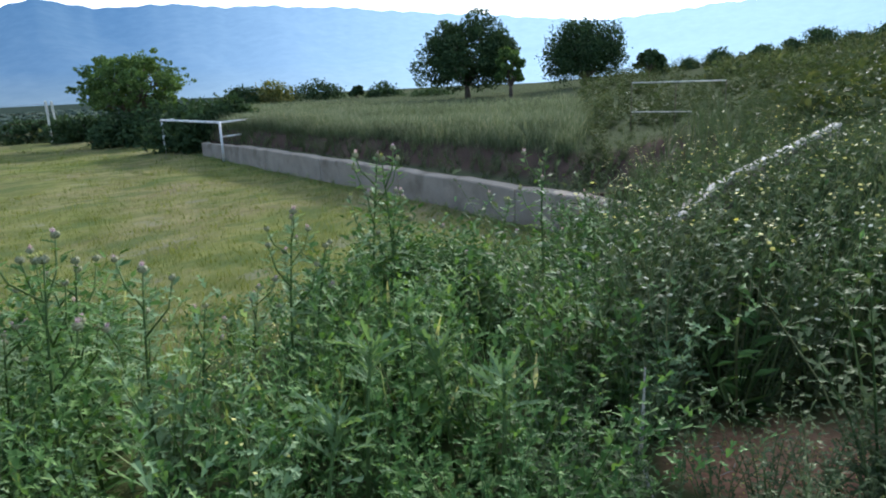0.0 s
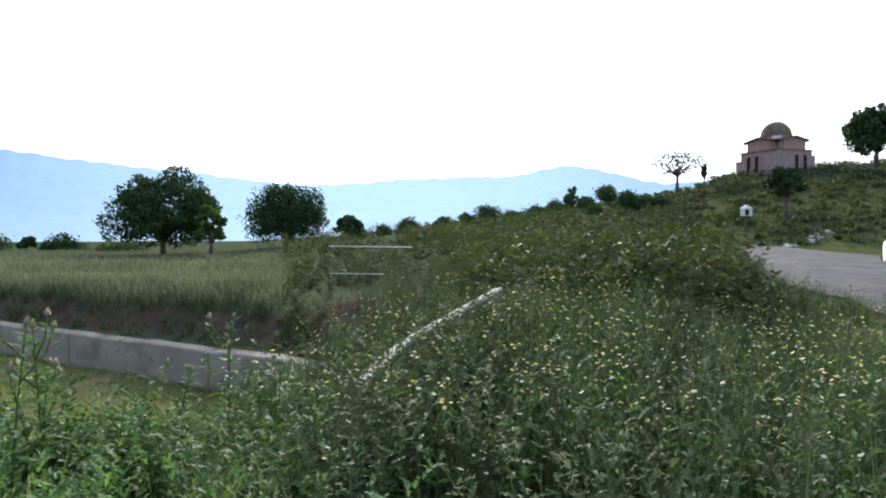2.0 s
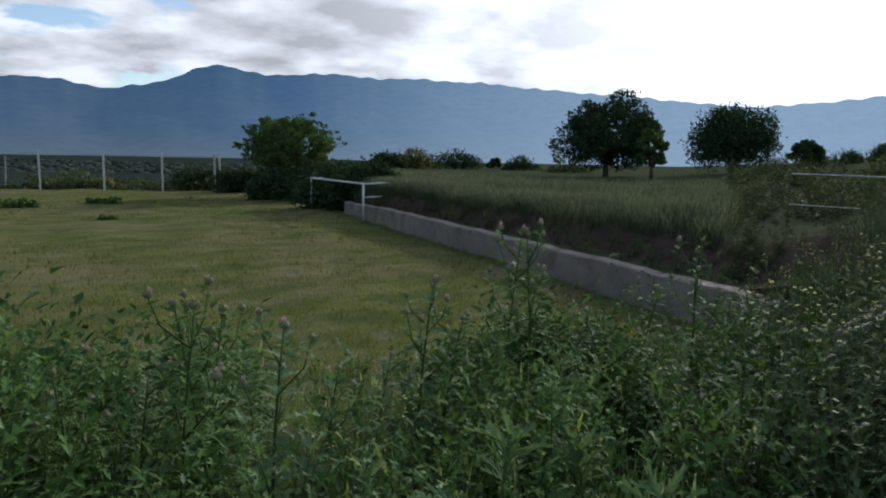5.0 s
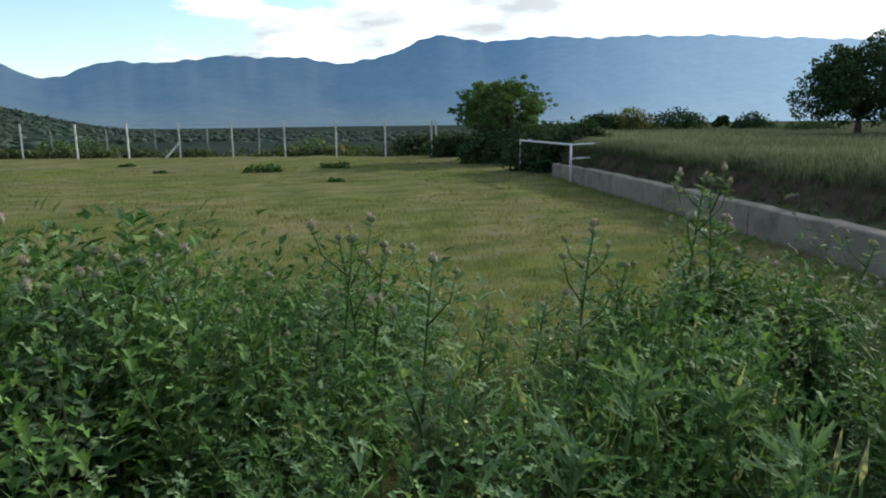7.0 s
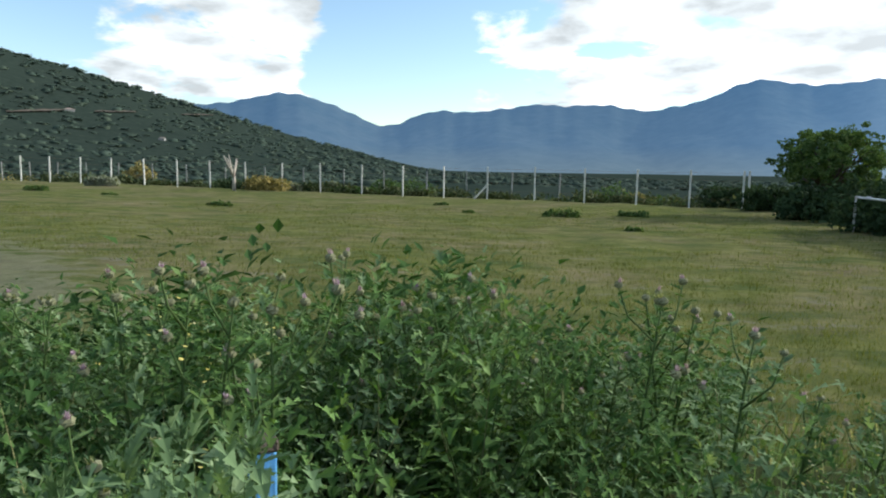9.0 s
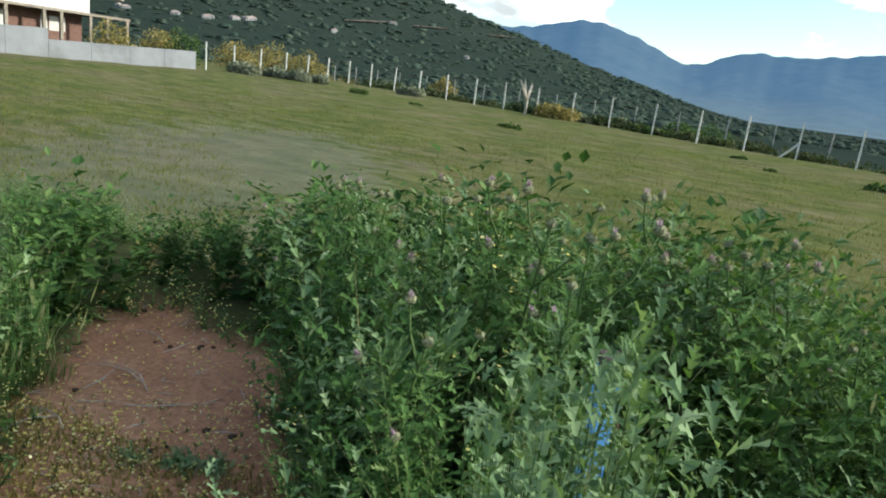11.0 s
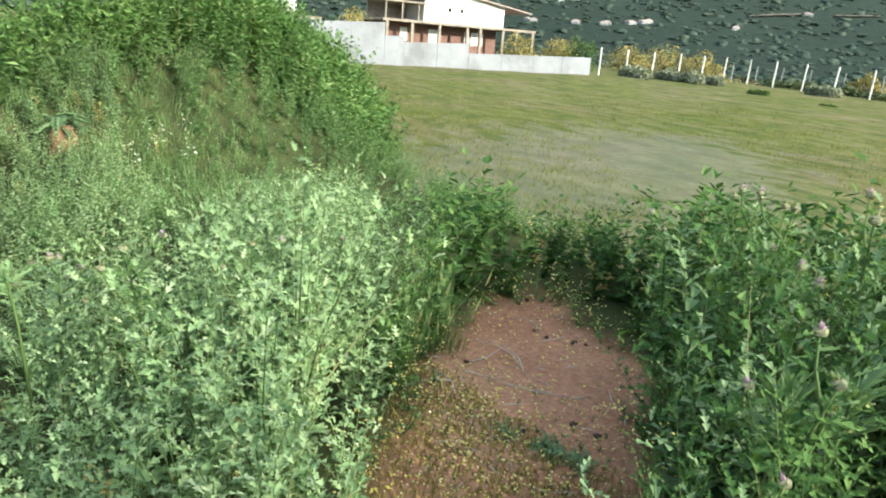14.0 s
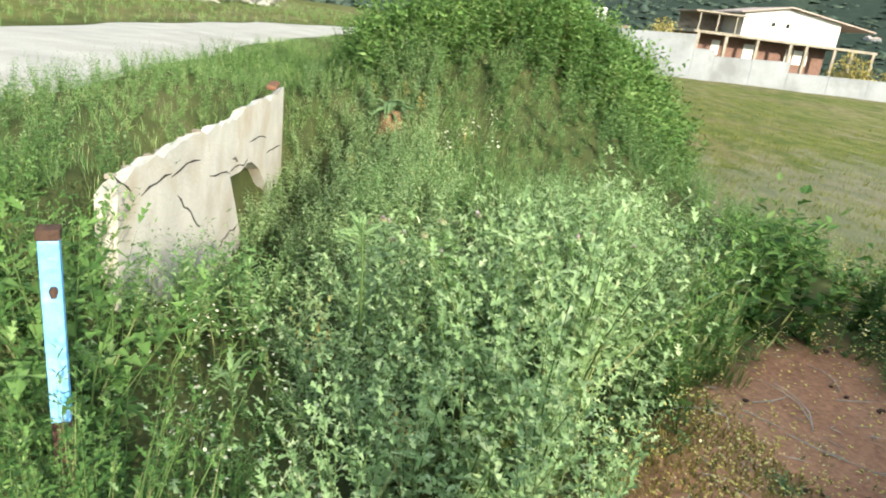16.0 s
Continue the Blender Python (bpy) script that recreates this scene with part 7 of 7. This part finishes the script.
    scatter("opening_weeds", WEEDS_FINE, x, y, np.clip((-0.02 - 0.26 * np.abs(x + 5.3) - ground_z(x, y)) / 0.95, 0.2, 1.2), [M["leaf_light"], M["stalk"]], "weeds growing out of the headwall's opening", "weeds", 56)
    # a dark tall clump between the blue post and the headwall's buried end, and low growth at the post's foot
    x, y = spots(45, -2.7, -1.5, -1.5, -0.75, 0.17, lambda x, y: (np.degrees(np.arctan2(x - 0.06, y + 0.1)) < -112.6) & (np.degrees(np.arctan2(x - 0.06, y + 0.1)) > -122))
    r = np.hypot(x - 0.06, y + 0.1)
    scatter("post_weeds", WEEDS, x, y, np.clip((1.4 - r * 0.26 - ground_z(x, y)) / 0.95, 0.3, 1.2) * (1 + 0.08 * wavy(x, y, 88, 4.0)), [M["leaf"], M["stalk"]], "dark small-leaved weeds beside the blue post", "weeds", 46)
    x, y = np.array([-0.8, -0.84, -0.9, -0.98, -0.9, -0.78, -0.97, -0.86, -0.94]), np.array([-0.52, -0.57, -0.57, -0.64, -0.64, -0.58, -0.58, -0.6, -0.7])
    scatter("post_foot_weeds", [bushy_weed(rs0, 0.97, 7, 44, 0.03, "cut", 0.5, 0.26) for k in range(3)], x, y, np.array([0.98, 0.98, 0.92, 0.86, 0.86, 0.98, 0.8, 1.0, 0.78]), [M["leaf"], M["stalk"]], "low weeds hiding the blue post's foot", "weeds", 47, lean=0.05)


plant_left()


def plant_pitch():
    rs = np.random.RandomState(50)
    n = 26000
    r, az = np.exp(rs.uniform(math.log(4.2), math.log(34), n)), rs.uniform(-74, 62, n)
    x, y = r * np.sin(np.radians(az)), r * np.cos(np.radians(az))
    k = (y > edge_y(x) - 0.3) & (x < wall_x(y) - 0.2) & (wavy(x, y, 91, 0.5) > -0.35)
    x, y = x[k], y[k]
    scatter("pitch_grass", SHORT, x, y, 0.8 + 0.03 * np.hypot(x, y), [M["turf"]], "short patchy yellow-green turf on the pitch", "grass", 51, sink=0.005)
    # darker clumps of longer grass at the far edge and along the low wall
    n = 420
    yy = rs.uniform(3.5, 21, n)
    xx = wall_x(yy) - 0.15 - np.abs(rs.normal(0, 0.35, n))
    scatter("wall_foot_grass", TUFT, xx, yy, rs.uniform(0.15, 0.35, n), [M["blade"], M["blade_dry"]], "longer grass along the foot of the low wall", "grass", 53)


plant_pitch()


def plant_path():
    """Small leaves, straw and stones on the trodden earth."""
    rs = np.random.RandomState(60)
    S = Sprig()
    n = 7000
    for k in range(n):
        x, y = rs.uniform(-3.6, 2.8), rs.uniform(-0.3, 2.9)
        if soil_mask(x, y) < 0.3:
            continue
        a, L = rs.uniform(0, 6.28), rs.uniform(0.005, 0.013) if k % 9 else rs.uniform(0.02, 0.06)
        dx, dy = math.cos(a) * L, math.sin(a) * L
        z = z_at(x, y) + 0.006
        q = 0.6 if k % 9 else 0.06
        S.add([(x - dx, y - dy, z), (x - dy * q, y + dx * q, z + 0.006), (x + dx, y + dy, z + 0.004), (x + dy * q, y - dx * q, z + 0.005)], [(0, 1, 2), (0, 2, 3)], (0, 0, 2)[rs.randint(3)] if k % 9 else 1)
    v, f, m = S.done()
    tagged(mesh_object("path_litter", v, f, [M["petal_yellow"], M["dead_wood"], M["leaf_yellow"]], m), "bits of straw and fallen petals on the red earth", "litter", kind="stuff")
    x, y = spots(61, -3.4, 2.8, -0.5, 2.8, 0.085, lambda x, y: (soil_mask(x, y) > 0.2) & ((wavy(x, y, 92, 2.0) > 0.25) | ((np.hypot(x, y) < 2.5) & (wavy(x, y, 93, 3.0) > -0.1))) & (np.hypot(x, y) > 0.9))
    scatter("path_sprouts", SPROUT, x, y, np.where(np.hypot(x, y) < 2.5, 0.62, 0.5), [M["blade_fresh"], M["stalk"], M["petal_yellow"]], "tiny yellow-flowered sprouts on the path", "wild flowers", 62)
    # thin olive turf with tiny flowers on the side away from the pitch
    def turfed(x, y):
        u, v = -0.783 * (x + 1.85) + 0.622 * (y - 1.5), 0.622 * (x + 1.85) + 0.783 * (y - 1.5)
        return (soil_mask(x, y) > 0.15) & (u < 0.02 - 0.9 * v + 0.3 * wavy(x, y, 94, 3.0)) & (x < 0)
    x, y = spots(68, -3.4, 0.4, -0.3, 2.4, 0.034, turfed)
    scatter("path_turf", [grass_tuft(rs0, 0.03, 11, 0.0036, 0.035, 0, True) for k in range(5)], x, y, rs.uniform(0.5, 1.2, len(x)), [M["moss"]], "thin olive-yellow turf creeping over the red earth", "grass", 69, sink=0.002)
    x, y = spots(69, -3.4, 0.4, -0.3, 2.4, 0.1, lambda x, y: turfed(x, y) & (wavy(x, y, 95, 4.0) > -0.2))
    scatter("path_flowers", SPROUT, x, y, rs.uniform(0.45, 0.8, len(x)), [M["moss"], M["stalk"], M["petal_yellow"]], "tiny yellow flowers in the path's thin turf", "wild flowers", 70)
    for k in range(26):
        x, y = rs.uniform(-3.3, -1.2), rs.uniform(0.7, 2.4)
        if soil_mask(x, y) < 0.6:
            continue
        bm = rock_mesh(random.Random(k), rs.uniform(0.008, 0.02))
        ob = link_bm("clod", bm, M["dark_clod"])
        ob.matrix_basis = pose(x, y, z_at(x, y) + 0.008)
        tagged(ob, "small dark clod of earth on the path", "clod", "clods on the path")


def path_edges():
    """A flattened grey plant, dry stalks and a grass tuft at the rim of the path."""
    rs = random.Random(15)
    F = [bushy_weed(rs, 0.08, 12, 9, 0.05, "cut", 5.0)]
    x, y = np.array([-1.62, -1.5, -1.75]), np.array([1.45, 1.52, 1.38])
    scatter("flattened_plant", F, x, y, np.array([0.8, 0.7, 0.6]), [M["leaf_pale"], M["stalk"]], "trodden grey-green plant lying on the path", "plant", 63)
    G = [grass_tuft(rs, 0.42, 40, 0.004, 0.12, 8) for k in range(2)]
    x, y = np.array([-2.75, -2.62, -2.88, -2.5, -2.7]), np.array([1.5, 1.38, 1.62, 1.28, 1.4])
    GR = [grass_tuft(rs, 0.24, 34, 0.003, 0.1, 4) for k in range(3)]
    xr, yr = spots(71, -3.3, -2.4, 1.2, 1.75, 0.1, lambda x, y: np.hypot((x + 2.82) / 0.36, (y - 1.46) / 0.2) < 1)
    scatter("rim_turf", GR, xr, yr, 0.8 + 0.2 * wavy(xr, yr, 101, 5.0), [M["blade"], M["blade_dry"]], "yellow-green grass patch at the edge of the path", "grass", 72)
    scatter("rim_grass", G, x, y, np.array([1.0, 0.9, 0.95, 0.7, 0.8]), [M["blade_fresh"], M["blade_dry"]], "tuft of fine grass at the edge of the path", "grass", 64)
    for k in range(9):
        x, y = rs.uniform(-2.6, -1.6), rs.uniform(1.2, 2.2)
        if soil_mask(x, y) < 0.6:
            continue
        a, L = rs.uniform(0, 6.28), rs.uniform(0.15, 0.4)
        z = z_at(x, y)
        pts = [(x + math.cos(a + 0.5 * q) * L * q, y + math.sin(a + 0.5 * q) * L * q, z + 0.006 + 0.012 * math.sin(3.1 * q)) for q in (0, 0.35, 0.7, 1.0)]
        ob = link_bm("dry_stalk", tube(bmesh.new(), pts, [0.003, 0.0028, 0.002, 0.0012], 5), M["dead_wood"])
        tagged(ob, "thin bleached stalk lying on the earth", "stalk", "dry stalks on the path")
    R = [flowering_weed(rs, 0.24, 3, 5, 0.007, 2, 0.5) for k in range(4)]
    x, y = spots(65, -3.6, -0.9, 0.4, 2.9, 0.11, lambda x, y: (soil_mask(x, y) > 0.08) & (soil_mask(x, y) < 0.85))
    scatter("rim_flowers", R, x, y, 0.75 + 0.35 * wavy(x, y, 97, 4.0), [M["leaf_mid"], M["stalk"], M["petal_yellow"]], "small yellow wild flowers fringing the path", "wild flowers", 66, lean=0.25)
    # bent pale stalk by the red earth
    ob = link_bm("bent_stalk", tube(bmesh.new(), [(2.02, 0.86, 0.0), (1.98, 0.9, 0.22), (1.9, 0.86, 0.42), (1.86, 0.84, 0.6)], [0.009, 0.008, 0.006, 0.003], 6), M["dead_wood"])
    tagged(ob, "bent bleached dead stalk among the weeds", "stalk")


M["dark_clod"] = surface("dark_clod", (0.04, 0.025, 0.02), (0.09, 0.06, 0.045), 20.0, 0.95)
plant_path()
path_edges()


# ---- thistles ----
def spiny_leaf(L, w):
    """A stiff leaf with spiny lobes standing up and down."""
    p, t = lobed_leaf(L, w, 4, 0.15, 1.1)
    return [(a, b, c + (0.25 * abs(b) if i % 2 else -0.1 * abs(b))) for i, (a, b, c) in enumerate(p)], t


def head_mesh(purple):
    """A thistle head: a scaly globe with a tuft on top."""
    rs = random.Random(7 + purple)
    S = Sprig()
    rows, n = 5, 10
    vs = [(0, 0, -0.018)]
    for i in range(1, rows):
        th = math.pi * i / rows
        for k in range(n):
            a = 6.283 * (k + 0.5 * (i % 2)) / n
            r = 0.017 * math.sin(th) * (1.25 if (k + i) % 2 else 0.92)
            vs.append((r * math.cos(a), r * math.sin(a), -0.018 * math.cos(th)))
    fs = [(0, 1 + (k + 1) % n, 1 + k) for k in range(n)]
    for i in range(rows - 2):
        for k in range(n):
            a, b = 1 + i * n + k, 1 + i * n + (k + 1) % n
            fs += [(a, b, b + n), (a, b + n, a + n)]
    S.add(vs, fs, 0)
    for k in range(26):
        a, o = rs.uniform(0, 6.28), rs.uniform(0.002, 0.019)
        c, s = math.cos(a), math.sin(a)
        S.add([(c * 0.006 - s * 0.002, s * 0.006 + c * 0.002, 0.012), (c * 0.006 + s * 0.002, s * 0.006 - c * 0.002, 0.012), (c * o, s * o, 0.012 + rs.uniform(0.016, 0.028))], [(0, 1, 2)], 1)
    v, f, m = S.done()
    me_ob = mesh_object("flower_head", v, f, [M["bract"], M["petal_purple"] if purple else M["blade_dry"]], m)
    me = me_ob.data
    bpy.data.objects.remove(me_ob)
    return me


HEADS = [head_mesh(0), head_mesh(1)]


def thistle(seed, height, branches):
    """A tall thistle: ribbed stem, side branches, spiny leaves, globe heads."""
    rs = random.Random(seed)
    T = thing("thistle", pose(0, 0, 0), "tall spiny thistle with round purple-topped heads", "thistle", "tall thistles")
    main = bowed(rs, 0.1 * height, height, 6)
    part("stem", tube(bmesh.new(), main, [0.009, 0.008, 0.007, 0.006, 0.005, 0.0035], 6), M["stalk"], T, smooth=True)
    tips = [main[-1]]
    for k in range(branches):
        s = 0.5 + 0.45 * (k + rs.uniform(0, 0.8)) / branches
        b = on_stem(main, s)
        a, L = 2.4 * k + rs.uniform(-0.4, 0.4), height * rs.uniform(0.14, 0.26)
        q = (b[0] + math.cos(a) * L * 0.45, b[1] + math.sin(a) * L * 0.45, b[2] + L * 0.5)
        e = (b[0] + math.cos(a) * L * 0.6, b[1] + math.sin(a) * L * 0.6, b[2] + L)
        part("branch", tube(bmesh.new(), [b, q, e], [0.005, 0.004, 0.003], 5), M["stalk"], T, smooth=True)
        tips.append(e)
    S = Sprig()
    n = int(height * 48)
    for j in range(n):
        s = 0.04 + 0.9 * (j + rs.random()) / n
        L = 0.14 * (1.15 - 0.55 * s) * rs.uniform(0.75, 1.2)
        p, t = cut_leaf(L, L * 0.22, 4, rs.uniform(0.4, 0.9))
        S.add(turned(p, on_stem(main, s), 2.4 * j, rs.uniform(0.1, 0.8), rs.uniform(-0.4, 0.4)), t, 0)
    for e in tips:
        for j in range(4):
            p, t = spiny_leaf(0.06, 0.018)
            S.add(turned(p, (e[0], e[1], e[2] - 0.03 - 0.03 * j), 1.6 * j, 0.5), t, 0)
    v, f, m = S.done()
    fol = mesh_object("foliage", v, f, [M["leaf_pale"] if seed % 2 else M["leaf"]], m)
    fol.parent = T
    for i, e in enumerate(tips):
        h = new("flower_head", HEADS[(seed + i) % 2])
        s = rs.uniform(0.75, 1.1)
        h.matrix_basis = pose(e[0], e[1], e[2] + 0.012, rs.uniform(-25, 25), rs.uniform(-25, 25), 0) @ Matrix.Diagonal((s, s, s, 1))
        h.parent = T
    return T


def plant_thistles():
    protos = [(thistle(100 + k, 1.2, 3 + k % 4), 1.2) for k in range(6)]
    rs = random.Random(8)
    # bearing, distance, elevation of the top
    stands = [(41.6, 3.9, -5.0), (44.2, 3.7, -5.6), (43.0, 3.8, -7.5), (34.1, 3.1, -9.6), (36.0, 3.2, -11), (17.7, 2.6, -10.6), (14.9, 2.5, -9.0), (60.6, 4.3, -6.2), (57.0, 4.2, -6.6), (59.0, 4.1, -8),
              (16.9, 2.8, -9.6), (18.6, 2.9, -11), (-5.2, 2.6, -7.0), (-11.1, 2.5, -6.4), (-9.0, 2.6, -8.6), (-13.4, 1.75, -5.9), (-19.4, 2.0, -5.8), (-17.0, 2.1, -8), (-22.5, 2.2, -8.5), (-30, 1.55, -17.0), (4.5, 2.6, -10), (1.2, 2.5, -9.5), (-2, 2.7, -10), (8, 2.7, -11.5), (12, 2.8, -12), (22, 2.5, -12.5),
              (26, 2.7, -13), (30, 2.9, -12), (-26, 2.4, -9), (-33.5, 2.8, -9.6), (-36, 3.0, -9.5), (-40.0, 3.2, -11), (-77, 2.5, -16.0), (-84, 2.2, -17.5), (-92, 2.6, -14.5), (-70, 3.0, -15), (-62.5, 5.0, -11), (-58, 5.0, -12.5), (52, 4.0, -8.5), (48, 3.8, -9), (66, 4.6, -9.5), (70, 4.4, -10), (75, 4.2, -11), (82, 4.4, -9)]
    used = set()
    for k, (az, r, el) in enumerate(stands):
        b = bearing(az) * r
        z = z_at(b.x, b.y) - 0.03
        top = 1.45 + r * math.tan(radians(el))
        i = rs.randrange(len(protos))
        proto, h0 = protos[i]
        s = max(0.35, (top - z) / h0)
        m = pose(b.x, b.y, z, rs.uniform(-3, 3), rs.uniform(-3, 3), rs.uniform(0, 360)) @ Matrix.Diagonal((0.5 + 0.5 * s, 0.5 + 0.5 * s, s, 1))
        if i in used:
            copy_thing(proto, m)
        else:
            proto.matrix_basis = m
            used.add(i)
    for i in range(len(protos)):
        if i not in used:
            protos[i][0].matrix_basis = pose(3.4, 3.2, -0.4)


plant_thistles()


def artichoke_thistle(seed, m, mat="leaf_pale"):
    """A pale crown of long spiny leaves."""
    rs = random.Random(seed)
    T = thing("spiny_crown_thistle", m, "pale grey-green thistle crown with long spiny leaves", "thistle", "spiny crowns")
    part("stem", tube(bmesh.new(), [(0, 0, -0.6), (0.01, 0, -0.2), (0, 0, 0.02)], [0.008, 0.006, 0.005], 6), M["stalk"], T, smooth=True)
    for j in range(22):
        L = rs.uniform(0.06, 0.13)
        p, t = spiny_leaf(L, L * 0.17)
        S = Sprig()
        S.add(turned(p, (0, 0, -0.12 + 0.006 * j), 2.4 * j, rs.uniform(0.25, 1.2), rs.uniform(-0.3, 0.3)), t, 0)
        v, f, mm = S.done()
        ob = mesh_object("leaf", v, f, [M[mat]], mm)
        ob.parent = T


def plant_crowns():
    for k, (az, r, el) in enumerate(((41.1, 1.95, -18.5), (53.2, 1.8, -21.5), (37.5, 1.7, -24), (47, 2.2, -19.5), (-95.0, 1.75, -17.4), (-106, 1.9, -30), (-120, 1.8, -31), (-29, 1.6, -22.5), (-24.5, 1.7, -21.5))):
        b = bearing(az) * r
        artichoke_thistle(300 + k, pose(b.x, b.y, 1.45 + r * math.tan(radians(el)) - 0.08, rs0.uniform(-8, 8), rs0.uniform(-8, 8), rs0.uniform(0, 360)) @ Matrix.Diagonal(((0.6 if az < -90 else 1.0,) * 3) + (1,)), "leaf_light" if az < -90 else "leaf_pale")


plant_crowns()


def screen_thistle():
    """A narrow bushy thistle beside the gate post."""
    P = [bushy_weed(rs0, 1.0, 7, 42, 0.034, "cut", 0.13, 0.3) for k in range(3)]
    rs = np.random.RandomState(72)
    q = rs.uniform(0.52, 0.74, 38)
    x = 0.07 - 0.187 * q + rs.normal(0, 0.03, 38)
    y = 0.04 + 0.87 * q
    scatter("gate_thistle", P, x, y, 1.5 - 0.272 * q - 1.2 * np.abs(x - 0.07 + 0.187 * q) - 0.1 * rs.uniform(0, 1, 38), [M["leaf_pale"], M["stalk"]], "narrow grey-green thistle growing against the gate post", "thistle", 73, lean=0.012)
    for k, (cx, cy, cz) in enumerate(((-0.04, 0.628, 1.215), (-0.127, 0.65, 1.215), (-0.052, 0.636, 1.17), (-0.16, 0.67, 1.13))):
        artichoke_thistle(330 + k, pose(cx - 0.025, cy + 0.13, cz - 0.07, rs0.uniform(-8, 8), rs0.uniform(-8, 8), rs0.uniform(0, 360)) @ Matrix.Diagonal((0.34, 0.34, 0.34, 1)))


screen_thistle()


def dry_plants():
    """Withered yellow plants in the green."""
    D = [bushy_weed(rs0, 0.5, 4, 14, 0.055, "cut", 1.0, 0.4) for k in range(3)]
    spots_ = [(-99, 5.6, 0.6), (-93.5, 6.4, 0.8), (-77.5, 1.9, 0.5), (-98, 2.3, 0.55), (-88, 1.75, 0.5), (-84, 6.6, 0.9), (-80, 9.5, 1.2), (-41, 3.6, 0.5), (-38, 2.4, 0.5), (-52, 4.4, 0.6), (-46, 4.0, 0.5), (-92, 7.7, 0.8), (-88.2, 7.3, 0.8), (-86.8, 7.5, 0.7), (-89.3, 7.6, 0.6)]
    xs, ys = np.array([bearing(a).x * r for a, r, s in spots_]), np.array([bearing(a).y * r for a, r, s in spots_])
    scatter("withered_weeds", D, xs, ys, np.array([s * (1.2 if r < 5 else 0.75) for a, r, s in spots_]), [M["leaf_yellow"], M["stalk"]], "withered yellow plants among the green weeds", "weeds", 71)


dry_plants()


def fern_stump():
    """A rotten stump with a fern arching over it."""
    x, y = -7.1, -0.05
    z = z_at(x, y)
    F = thing("fern_stump", pose(x, y, z, 0, 0, 20), "rotten reddish stump under an arching grey-green fern", "stump")
    rs = random.Random(12)
    bm = bmesh.new()
    tube(bm, [(0, 0, -0.3), (0.0, 0.0, -0.05), (0.02, 0.02, 0.06), (0.03, 0, 0.14)], [0.2, 0.18, 0.15, 0.1], 13)
    for v in bm.verts:
        v.co += Vector((rs.uniform(-0.04, 0.04), rs.uniform(-0.04, 0.04), rs.uniform(-0.05, 0.05)))
    part("stump", bm, M["dead_stump"], F)
    for k in range(30):
        L = rs.uniform(0.1, 0.22)
        pts, tris = lobed_leaf(L, 0.04, 8, rs.uniform(0.8, 1.2), 0.8)
        S = Sprig()
        S.add(turned(pts, (rs.uniform(-0.1, 0.1), rs.uniform(-0.1, 0.1), rs.uniform(0.12, 0.22)), 6.283 * k / 12 + rs.uniform(-0.2, 0.2), rs.uniform(0.3, 0.9), rs.uniform(-0.2, 0.2)), tris, 0)
        v, f, m = S.done()
        ob = mesh_object("frond", v, f, [M["leaf_pale"]], m)
        ob.parent = F


M["dead_stump"] = surface("rotten_wood", (0.06, 0.032, 0.02), (0.24, 0.14, 0.08), 9.0, 0.95, 40.0, 0.9)
fern_stump()
